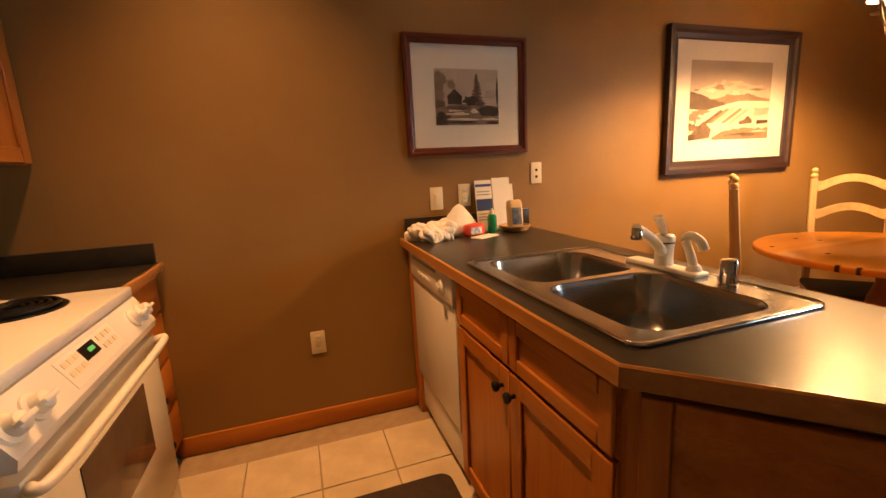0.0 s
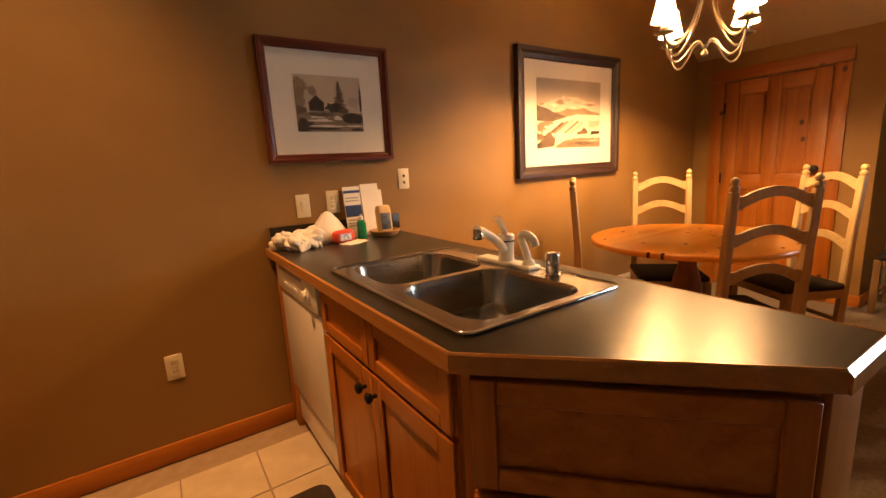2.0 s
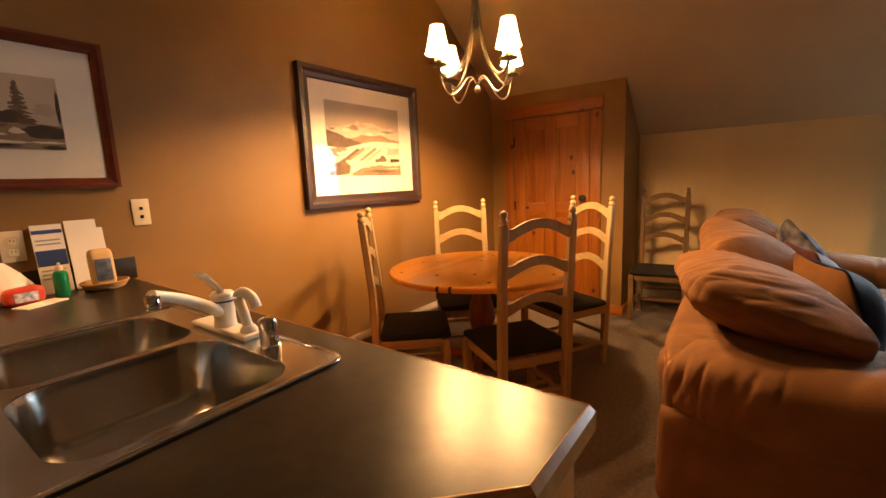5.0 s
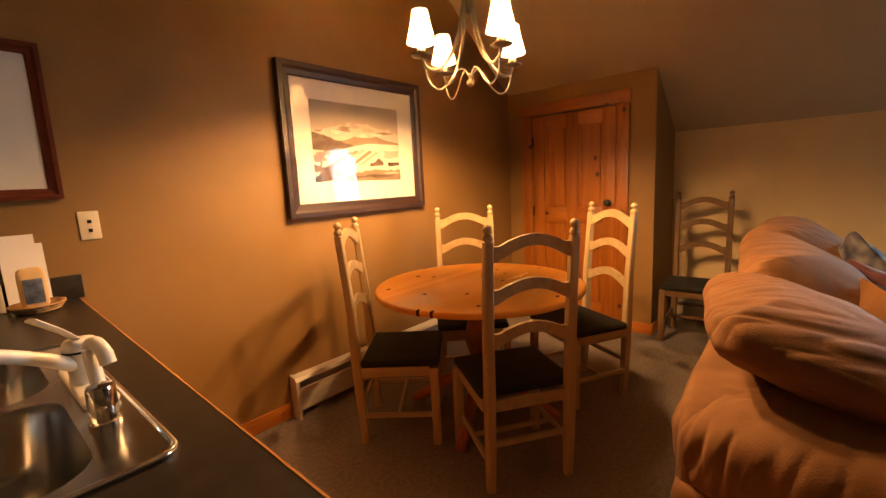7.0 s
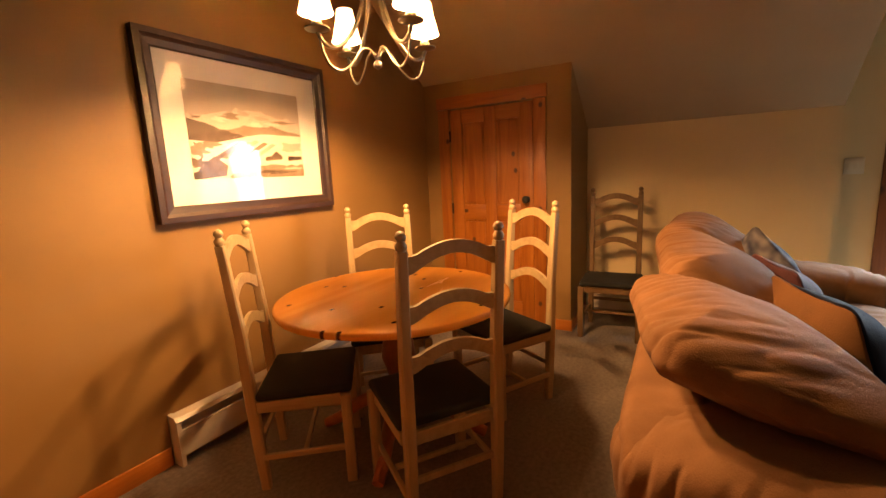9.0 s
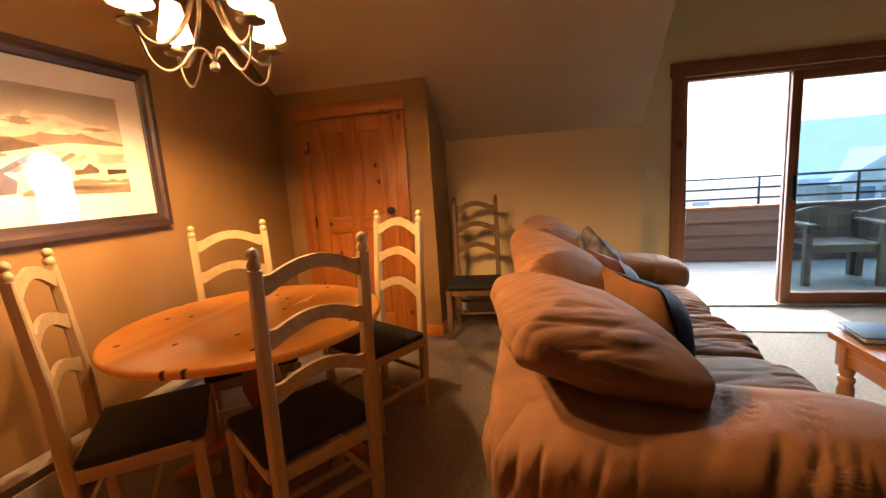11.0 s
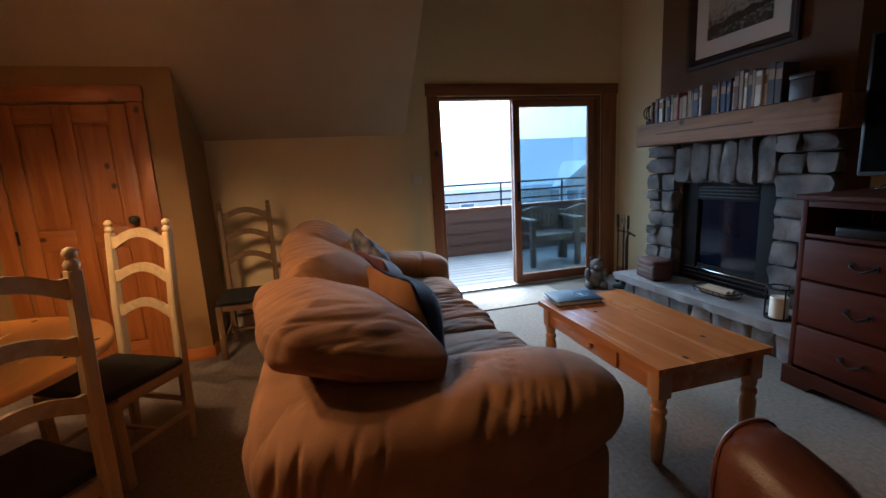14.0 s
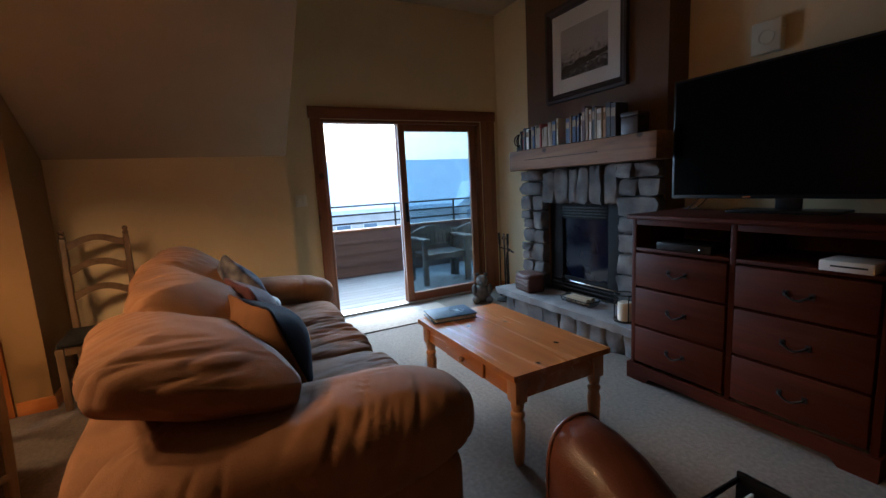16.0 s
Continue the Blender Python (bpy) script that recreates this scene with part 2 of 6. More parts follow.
OVEN_GL = mk("oven_window", (0.09, 0.06, 0.045), (0.13, 0.09, 0.065), 9, 0.12)
BLACK = mk("black_enamel", (0.006, 0.006, 0.006), (0.012, 0.0115, 0.011), 9, 0.3, spec=0.3)
IRON = mk("wrought_iron", (0.015, 0.014, 0.013), (0.035, 0.032, 0.028), 14, 0.5, 0.2, 80, metal=0.6)
PEWTER = mk("aged_silver_metal", (0.11, 0.09, 0.068), (0.20, 0.17, 0.125), 14, 0.38, 0.1, 90, metal=0.9)
HEATER = mk("heater_enamel", (0.58, 0.53, 0.43), (0.64, 0.59, 0.49), 6, 0.4)
SOFA_M = mk("brown_suede", (0.165, 0.077, 0.031), (0.25, 0.122, 0.054), 5, 0.85, 0.35, 240, fine=0.12, spec=0.2, sheen=0.05)
LEATHER = mk("oxblood_leather", (0.085, 0.028, 0.016), (0.135, 0.048, 0.026), 7, 0.38, 0.35, 180, fine=0.1)
SEAT_M = mk("dark_green_seat_cloth", (0.008, 0.008, 0.0065), (0.015, 0.015, 0.012), 30, 0.85, 0.5, 300)
STONE = mk("river_stone", (0.042, 0.039, 0.039), (0.155, 0.138, 0.127), 6, 0.85, 0.8, 45, fine=0.2, vary=0.5)
MORTAR = mk("dark_mortar", (0.05, 0.046, 0.045), (0.09, 0.083, 0.08), 20, 0.95, 0.6, 80)
SLAB = mk("hearth_sandstone", (0.16, 0.16, 0.165), (0.28, 0.27, 0.265), 6, 0.85, 0.6, 40, fine=0.15)
PAPER = mk("white_paper", (0.78, 0.76, 0.72), (0.82, 0.80, 0.76), 6, 0.7)
MATBOARD = mk("cream_mat_board", (0.82, 0.79, 0.71), (0.85, 0.82, 0.74), 3, 0.8)
NAVY = mk("navy_cloth", (0.007, 0.008, 0.018), (0.014, 0.016, 0.032), 12, 0.9, 0.4, 200, spec=0.08)
MAROON = mk("maroon_cloth", (0.06, 0.018, 0.02), (0.10, 0.03, 0.032), 12, 0.85, 0.4, 200)
RUST = mk("tan_suede_pillow", (0.13, 0.058, 0.022), (0.19, 0.088, 0.034), 6, 0.85, 0.3, 220, spec=0.2)
DECK_M = wood("grey_deck_board", (0.20, 0.19, 0.175), (0.36, 0.345, 0.32), "y", 0.75, grain=12, vary=0.2)
SIDING = wood("brown_siding", (0.075, 0.038, 0.028), (0.12, 0.065, 0.048), "y", 0.6, grain=10, vary=0.1)
GLASS = pane_glass("tinted_door_glass", (0.50, 0.60, 0.66))
CLEAR = pane_glass("picture_glass", (0.97, 0.97, 0.97), 0.02)
SHADE = shade_cloth("lit_shade_cloth")
TVB = mk("black_screen", (0.002, 0.002, 0.002), (0.003, 0.003, 0.003), 3, 0.25, spec=0.05)
SOOT = mk("sooty_metal", (0.004, 0.004, 0.004), (0.009, 0.008, 0.008), 12, 0.7, spec=0.2)
FIREGL = mk("firebox_glass", (0.003, 0.004, 0.010), (0.006, 0.008, 0.018), 3, 0.08, spec=0.2)


# ---- mesh helpers ----
def part(name, bm, material, parent=None, label="", flat=False, angle=38):
    me = bpy.data.meshes.new(name)
    bmesh.ops.recalc_face_normals(bm, faces=bm.faces)
    bm.to_mesh(me)
    bm.free()
    me.materials.append(material)
    if not flat:
        me.shade_smooth()
        me.set_sharp_from_angle(angle=radians(angle))
    ob = new(name, me)
    if parent:
        ob.parent = parent
    if label:
        tagged(ob, label)
    return ob


def thing(name, m, label, category, group=""):
    ob = new(name)
    ob.empty_display_size = 0.1
    ob.matrix_world = m
    return tagged(ob, label, category, group)


def add_box(bm, lo, hi, bev=0.0, seg=2):
    vs = bmesh.ops.create_cube(bm, size=1.0)["verts"]
    for v in vs:
        v.co = Vector([(lo[i] + hi[i]) / 2 + v.co[i] * (hi[i] - lo[i]) for i in range(3)])
    if bev:
        es = list({e for v in vs for e in v.link_edges})
        bmesh.ops.bevel(bm, geom=es, offset=bev, segments=seg, profile=0.5, affect="EDGES")
    return bm


def box(name, lo, hi, material, parent=None, bev=0.004, seg=2, label=""):
    lo, hi = [min(a, b) for a, b in zip(lo, hi)], [max(a, b) for a, b in zip(lo, hi)]
    return part(name, add_box(bmesh.new(), lo, hi, bev, seg), material, parent, label)


def extrude_poly(bm, pts, vec):
    """A prism from a flat outline of 3D points, thickened along vec."""
    vs = [bm.verts.new(p) for p in pts]
    f = bm.faces.new(vs)
    r = bmesh.ops.extrude_face_region(bm, geom=[f])
    bmesh.ops.translate(bm, verts=[g for g in r["geom"] if isinstance(g, bmesh.types.BMVert)], vec=vec)
    return bm


def add_lathe(bm, prof, seg=20, at=(0, 0, 0), cap=True):
    rings = []
    for r, z in prof:
        rings.append([bm.verts.new((at[0] + r * math.cos(2 * math.pi * i / seg), at[1] + r * math.sin(2 * math.pi * i / seg), at[2] + z)) for i in range(seg)])
    for a, b in zip(rings, rings[1:]):
        for i in range(seg):
            bm.faces.new((a[i], a[(i + 1) % seg], b[(i + 1) % seg], b[i]))
    if cap:
        bm.faces.new(rings[0][::-1])
        bm.faces.new(rings[-1])
    return bm


def lathe(name, prof, material, parent=None, seg=20, at=(0, 0, 0), label="", cap=True):
    return part(name, add_lathe(bmesh.new(), prof, seg, at, cap), material, parent, label, angle=50)


def spline(pts, n=6):
    pts = [Vector(p) for p in pts]
    ext = [2 * pts[0] - pts[1]] + pts + [2 * pts[-1] - pts[-2]]
    out = []
    for i in range(1, len(ext) - 2):
        p0, p1, p2, p3 = ext[i - 1:i + 3]
        for k in range(n):
            t = k / n
            out.append(0.5 * (2 * p1 + (p2 - p0) * t + (2 * p0 - 5 * p1 + 4 * p2 - p3) * t * t + (3 * p1 - p0 - 3 * p2 + p3) * t ** 3))
    return out + [pts[-1]]


def add_tube(bm, pts, r, seg=8, r2=None, flat=1.0):
    pts = [Vector(p) for p in pts]
    rings, up = [], Vector((0.13, 0.21, 0.97)).normalized()
    for i, p in enumerate(pts):
        d = (pts[min(i + 1, len(pts) - 1)] - pts[max(i - 1, 0)]).normalized()
        s = d.cross(up)
        if s.length < 0.05:
            s = d.cross(Vector((1, 0, 0)))
        s.normalize()
        u = s.cross(d)
        k = r if r2 is None else r + (r2 - r) * i / (len(pts) - 1)
        rings.append([bm.verts.new(p + s * k * math.cos(2 * math.pi * j / seg) + u * k * flat * math.sin(2 * math.pi * j / seg)) for j in range(seg)])
    for a, b in zip(rings, rings[1:]):
        for j in range(seg):
            bm.faces.new((a[j], a[(j + 1) % seg], b[(j + 1) % seg], b[j]))
    bm.faces.new(rings[0][::-1])
    bm.faces.new(rings[-1])
    return bm


def tube(name, pts, r, material, parent=None, seg=8, r2=None, label="", flat=1.0):
    return part(name, add_tube(bmesh.new(), pts, r, seg, r2, flat), material, parent, label, angle=60)


def pillow_mesh(size, n=4.0, folds=0.0, seed=0.0, cuts=14, axis_fold=(1, 0, 0), ff=26.0, puff=0.0, droop=0.0, pleat=0.35, fs=1.0, wedge=0.0, half=0, sharp=4, grooves=0.0):
    """A stuffed cushion: a rounded block with lumps, pleats and fine creases; puff thins its rims."""
    bm = bmesh.new()
    bmesh.ops.create_cube(bm, size=2.0)
    bmesh.ops.subdivide_edges(bm, edges=bm.edges, cuts=cuts, use_grid_fill=True)
    for v in bm.verts:
        p = v.co
        k = (abs(p.x) ** n + abs(p.y) ** n + abs(p.z) ** n) ** (1 / n)
        p = p / k
        rim = 1 - puff * max(abs(p.x), abs(p.y)) ** sharp
        if half:
            rim = (1 - puff * abs(p.x) ** sharp) * (1 - puff * abs(p.y) ** sharp) if p.z * half > 0 else 0.0
            p = Vector((p.x * (1 - 0.10 * (1 - p.y * p.y)), p.y * (1 - 0.10 * (1 - p.x * p.x)), p.z))
        up = (p.z + 1) / 2
        v.co = Vector((p.x * size[0] / 2, p.y * size[1] / 2 * (1 - wedge * up) + wedge * up * 0.19, (-1 + (p.z * rim + 1) * (1 - droop * abs(p.x) ** 2.4)) * size[2] / 2))
    bm.normal_update()
    if folds:
        af, s = Vector(axis_fold).normalized(), Vector((seed, seed * 1.7, -seed))
        moves = []
        for v in bm.verts:
            c = v.co * fs
            w = noise.noise(c * 3.5 + s)
            f = abs(math.sin(c.dot(af) * ff / 2 + 7 * noise.noise(c * 2.2 + s * 2))) ** 0.8 * max(0.0, min(1.0, 0.2 + 2.0 * noise.noise(c * 3.4 - s)))
            cr = abs(noise.noise(Vector((c.x * 9, c.y * 4, c.z * 4)) + s))
            q = af * (c.dot(af) * 12.0) + (c - af * c.dot(af)) * 1.7
            g1 = max(0.0, 1 - abs(noise.noise(q + s * 3)) / 0.16) * max(0.0, min(1.0, 0.3 + 1.8 * noise.noise(c * 2.7 + s * 4)))
            g2 = max(0.0, 1 - abs(noise.noise(q * 1.9 - s)) / 0.2) * max(0.0, min(1.0, 0.1 + 1.8 * noise.noise(c * 3.6 - s * 2)))
            moves.append(v.normal * folds * (0.8 * w + pleat * f + 0.5 * min(0.3, cr) - grooves * (g1 + 0.6 * g2)))
        for v, m in zip(bm.verts, moves):
            v.co += m
    return bm


def pillow(name, m, size, material, parent, **kw):
    label = kw.pop("label", "")
    bm = pillow_mesh(size, **kw)
    bmesh.ops.transform(bm, matrix=m, verts=bm.verts)
    return part(name, bm, material, parent, label, angle=180)


def rounded_rect(x0, x1, y0, y1, r, n=5):
    out = []
    for cx, cy, a0 in ((x1 - r, y1 - r, 0), (x0 + r, y1 - r, 90), (x0 + r, y0 + r, 180), (x1 - r, y0 + r, 270)):
        for k in range(n + 1):
            a = radians(a0 + 90 * k / n)
            out.append((cx + r * math.cos(a), cy + r * math.sin(a)))
    return out


def sheet_with_holes(outer, holes, z, thick):
    """A flat plate at height z, thickened downwards, with openings through it."""
    bm = bmesh.new()
    edges = []
    for loop in [outer] + holes:
        vs = [bm.verts.new((x, y, z)) for x, y in loop]
        edges += [bm.edges.new((vs[i], vs[(i + 1) % len(vs)])) for i in range(len(vs))]
    bmesh.ops.triangle_fill(bm, use_beauty=True, use_dissolve=False, edges=edges)
    r = bmesh.ops.extrude_face_region(bm, geom=list(bm.faces))
    bmesh.ops.translate(bm, verts=[g for g in r["geom"] if isinstance(g, bmesh.types.BMVert)], vec=(0, 0, -thick))
    return bm


def structure(ob, label="", category=""):
    return tagged(ob, label, category, kind="structure")


# ---- setting ----
WA, WEST, SOUTH, SLX, KNX, BUMPX = 2.22, -1.1, -3.17, 5.36, 5.16, 4.57
CEILZ, KNZ, DORM = 3.17, 1.63, -0.73
SLOPE = 0.74
RIDX = KNX - (CEILZ - KNZ) / SLOPE          # where the slope meets the flat ceiling


def slope_z(x):
    return KNZ + (KNX - x) * SLOPE


bm = extrude_poly(bmesh.new(), [(WEST, WA, 0), (KNX, WA, 0), (KNX, WA, KNZ), (RIDX, WA, CEILZ), (WEST, WA, CEILZ)], (0, 0.12, 0))
structure(part("wall_north", bm, WALL, flat=True), "tan painted wall with two framed pictures", "wall")
structure(box("wall_west", (WEST - 0.12, -0.62, 0), (WEST, WA + 0.12, CEILZ), WALL, bev=0), "tan painted kitchen wall", "wall")
# unseen space added behind the camera so less light bounces onto the sofa
REAR_X = -4.6
structure(box("wall_hall_north", (REAR_X, -0.62, 0), (WEST - 0.1205, -0.5, CEILZ), WALL, bev=0), "unseen tan wall of the space added behind the camera", "wall")
structure(box("wall_hall_end", (REAR_X - 0.12, SOUTH - 0.12, 0), (REAR_X - 0.0005, -0.5, CEILZ), WALL, bev=0), "unseen tan end wall of the space added behind the camera", "wall")
structure(box("wall_south", (REAR_X, SOUTH - 0.12, 0), (SLX + 0.12, SOUTH, CEILZ), CREAM, bev=0), "cream painted wall behind the television", "wall")
structure(box("wall_knee", (KNX, DORM, 0), (KNX + 0.1, WA + 0.12, KNZ), CREAM, bev=0), "low cream knee wall under the sloped ceiling", "wall")
bm = extrude_poly(bmesh.new(), [(KNX + 0.002, DORM, 0), (SLX, DORM, 0), (SLX, DORM, CEILZ), (RIDX + 0.04, DORM, CEILZ), (KNX + 0.002, DORM, KNZ + 0.04)], (0, 0.1, 0))
structure(part("wall_dormer_cheek", bm, CREAM, flat=True), "cream side wall of the dormer", "wall")
# slider wall with its opening
OY0, OY1, OZ = -2.93, -1.11, 1.99
bm = extrude_poly(bmesh.new(), [(SLX, SOUTH, 0), (SLX, OY0, 0), (SLX, OY0, OZ), (SLX, OY1, OZ), (SLX, OY1, 0), (SLX, DORM + 0.1, 0), (SLX, DORM + 0.1, CEILZ), (SLX, SOUTH, CEILZ)], (0.12, 0, 0))
structure(part("wall_east", bm, CREAM, flat=True), "cream wall around the sliding door", "wall")
bm = extrude_poly(bmesh.new(), [(KNX + 0.1, DORM - 0.003, KNZ - 0.074), (KNX + 0.1, WA + 0.12, KNZ - 0.074), (RIDX, WA + 0.12, CEILZ), (RIDX, DORM - 0.003, CEILZ)], (0, 0, 0.1))
structure(part("ceiling_slope", bm, CEIL, flat=True), "sloped painted ceiling", "ceiling")
structure(box("ceiling", (REAR_X - 0.12, SOUTH - 0.12, CEILZ), (SLX + 0.12, WA + 0.12, CEILZ + 0.1), CEIL, bev=0), "flat painted ceiling", "ceiling")
structure(box("floor_carpet", (0.72, SOUTH - 0.12, -0.1), (SLX + 0.12, WA + 0.12, 0), CARPET, bev=0), "beige cut-pile carpet", "floor")
structure(box("floor_carpet_west", (REAR_X - 0.12, SOUTH - 0.12, -0.1), (0.72, -0.62, 0), CARPET, bev=0), "beige cut-pile carpet", "floor")
tile_floor = structure(box("floor_tiled", (WEST - 0.12, -0.62, -0.1), (0.72, WA + 0.12, -0.006), GROUT, bev=0), "cream square floor tiles with brown grout", "floor")
# closet bump-out with a door
DY0, DY1, DZ = 1.23, 1.97, 1.84
BUMPY = 0.935
TZ = slope_z(BUMPX) + 0.03
bm = extrude_poly(bmesh.new(), [(BUMPX, BUMPY, 0), (BUMPX, DY0, 0), (BUMPX, DY0, DZ), (BUMPX, DY1, DZ), (BUMPX, DY1, 0), (BUMPX, WA, 0), (BUMPX, WA, TZ), (BUMPX, BUMPY, TZ)], (0.1, 0, 0))
structure(part("wall_closet_front", bm, WALL, flat=True), "tan closet wall around the pine door", "wall")
bm = extrude_poly(bmesh.new(), [(BUMPX + 0.1, BUMPY, 0), (KNX, BUMPY, 0), (KNX, BUMPY, KNZ), (BUMPX + 0.1, BUMPY, slope_z(BUMPX + 0.1))], (0, 0.1, 0))
structure(part("wall_closet_side", bm, WALL, flat=True), "tan side wall of the closet", "wall")

# baseboards
def baseboard(lo, hi):
    return structure(box("baseboard", lo, hi, CAB_X if hi[0] - lo[0] > hi[1] - lo[1] else CAB_Y, bev=0.003), "honey-stained wooden baseboard", "baseboard")


baseboard((-0.5, WA - 0.014, 0), (0.66, WA, 0.09))
baseboard((1.24, WA - 0.014, 0), (2.13, WA, 0.09))
baseboard((3.95, WA - 0.014, 0), (BUMPX, WA, 0.09))
baseboard((BUMPX - 0.014, BUMPY - 0.014, 0), (BUMPX, DY0 - 0.115, 0.09))
baseboard((BUMPX, BUMPY - 0.014, 0), (KNX, BUMPY, 0.09))
baseboard((4.6, SOUTH, 0), (SLX, SOUTH + 0.014, 0.09))


# closet door and its casing
def trim_piece(name, lo, hi, material, label="knotty pine door casing"):
    return structure(box(name, lo, hi, material, bev=0.004), label, "trim")


trim_piece("trim", (BUMPX - 0.02, DY0 - 0.105, 0), (BUMPX, DY0 - 0.004, DZ + 0.004), PINE_Z)
trim_piece("trim", (BUMPX - 0.02, DY1 + 0.004, 0), (BUMPX, DY1 + 0.105, DZ + 0.004), PINE_Z)
trim_piece("trim", (BUMPX - 0.024, DY0 - 0.115, DZ + 0.006), (BUMPX, DY1 + 0.115, DZ + 0.105), PINE_Y)
door = structure(box("door_1", (BUMPX + 0.012, DY0 + 0.002, 0.008), (BUMPX + 0.05, DY1 - 0.002, DZ - 0.003), PINE_Z, bev=0.002), "closed knotty pine panel door", "door")
for y0, y1, nm, mt in ((DY0 + 0.003, DY0 + 0.11, "stile", PINE_Z), (DY1 - 0.11, DY1 - 0.003, "stile", PINE_Z), ((DY0 + DY1) / 2 - 0.05, (DY0 + DY1) / 2 + 0.05, "stile", PINE_Z)):
    box(nm, (BUMPX - 0.002, y0, 0.01), (BUMPX + 0.0115, y1, DZ - 0.006), mt, door, 0.003)
for z0, z1 in ((0.012, 0.2), (0.9, 1.03), (DZ - 0.12, DZ - 0.008)):
    for y0, y1 in ((DY0 + 0.1105, (DY0 + DY1) / 2 - 0.0505), ((DY0 + DY1) / 2 + 0.0505, DY1 - 0.1105)):
        box("rail", (BUMPX - 0.001, y0, z0), (BUMPX + 0.0115, y1, z1), PINE_Y, door, 0.003)
for z0, z1 in ((0.215, 0.885), (1.045, DZ - 0.135)):
    for y0, y1 in ((DY0 + 0.125, (DY0 + DY1) / 2 - 0.065), ((DY0 + DY1) / 2 + 0.065, DY1 - 0.125)):
        box("panel", (BUMPX + 0.003, y0, z0), (BUMPX + 0.0118, y1, z1), PINE_Z, door, 0.007, 1)
bm = bmesh.new()
add_lathe(bm, [(0.026, 0), (0.026, 0.006), (0.011, 0.01), (0.011, 0.03), (0.024, 0.036), (0.029, 0.048), (0.024, 0.058), (0.008, 0.062)], 18)
bmesh.ops.transform(bm, matrix=pose(BUMPX - 0.003, 1.285, 1.07, 0, -90, 0), verts=bm.verts)
part("door_knob", bm, IRON, door, "dark bronze round knob")
for z in (0.28, 1.0, 1.62):
    tube("hinge", [(BUMPX - 0.006, DY1 - 0.0, z - 0.045), (BUMPX - 0.006, DY1 - 0.0, z + 0.045)], 0.008, IRON, door)

# sliding door
slider = structure(new("door_2"), "open sliding glass door in a dark wooden frame", "sliding door")
slider.location = (SLX, -2.0, 0)


def sl(name, lo, hi, material, label="", parent=slider, bev=0.004):
    o = Vector(slider.location)
    return box(name, Vector(lo) - o, Vector(hi) - o, material, parent, bev, 2, label)


sl("casing", (SLX - 0.022, OY1 + 0.002, 0), (SLX, -1.01, OZ + 0.004), TRIM_Z)
sl("casing", (SLX - 0.022, -3.11, 0), (SLX, OY0 - 0.002, OZ + 0.004), TRIM_Z)
sl("casing", (SLX - 0.026, -3.125, OZ + 0.005), (SLX, -0.995, OZ + 0.115), TRIM_W)
sl("jamb", (SLX + 0.002, OY1 - 0.03, 0.022), (SLX + 0.118, OY1 - 0.001, OZ - 0.031), TRIM_Z)
sl("jamb", (SLX + 0.002, OY0 + 0.001, 0.022), (SLX + 0.118, OY0 + 0.03, OZ - 0.031), TRIM_Z)
sl("head", (SLX + 0.002, OY0 + 0.001, OZ - 0.03), (SLX + 0.118, OY1 - 0.001, OZ - 0.001), TRIM_W)
sl("sill", (SLX - 0.005, OY0 + 0.001, 0.0), (SLX + 0.16, OY1 - 0.001, 0.022), mk("sill_metal", (0.33, 0.30, 0.26), (0.42, 0.39, 0.34), 9, 0.4, metal=0.7), "worn metal sill track")
FY0, FY1 = OY0 + 0.032, -1.93
for k, (px, tag) in enumerate(((SLX + 0.075, "fixed"), (SLX + 0.03, "sliding"))):
    nm = "fixed_panel" if k == 0 else "sliding_panel"
    ya, yb = (FY0, FY1 + 0.02) if k == 0 else (FY0 + 0.03, FY1 + 0.015)
    pn = sl(nm, (px, ya, 0.024), (px + 0.035, ya + 0.075, OZ - 0.033), TRIM_Z)
    o = Vector(slider.location)
    for lo, hi in (((px, yb - 0.075, 0.024), (px + 0.035, yb, OZ - 0.033)), ((px, ya + 0.0755, 0.024), (px + 0.035, yb - 0.0755, 0.115)), ((px, ya + 0.0755, OZ - 0.1), (px + 0.035, yb - 0.0755, OZ - 0.033))):
        box("frame_bar", Vector(lo) - o, Vector(hi) - o, TRIM_Z if hi[2] - lo[2] > 1 else TRIM_W, pn, 0.003)
    gl = box("pane", Vector((px + 0.014, ya + 0.07, 0.11)) - o, Vector((px + 0.02, yb - 0.07, OZ - 0.095)) - o, GLASS if k == 0 else pane_glass("clear_door_glass", (0.97, 0.98, 0.98)), pn, 0)
    gl.visible_shadow = False
hb = bmesh.new()
add_box(hb, (SLX + 0.012, FY1 - 0.045, 0.92), (SLX + 0.031, FY1 - 0.012, 1.13), 0.006)
bmesh.ops.translate(hb, verts=hb.verts, vec=-Vector(slider.location))
part("handle", hb, BLACK, slider, "black pull handle")

# ---- kitchen ----
CT = 0.91
# peninsula worktop with sink cut-out
SX0, SX1, SY0, SY1 = 0.66, 1.172, 0.712, 1.503
outline = [(0.60, WA - 0.002), (0.60, 0.68), (1.028, 0.233), (1.243, 0.229), (1.295, WA - 0.002)]
pen = thing("worktop", pose(0.95, 1.3, 0), "dark laminate peninsula worktop with wooden edge band", "worktop")
bm = sheet_with_holes(outline, [rounded_rect(SX0 + 0.02, SX1 - 0.02, SY0 + 0.02, SY1 - 0.02, 0.03)], CT, 0.038)
bmesh.ops.translate(bm, verts=bm.verts, vec=(-0.95, -1.3, 0))
part("laminate_top", bm, COUNTER, pen, flat=True)


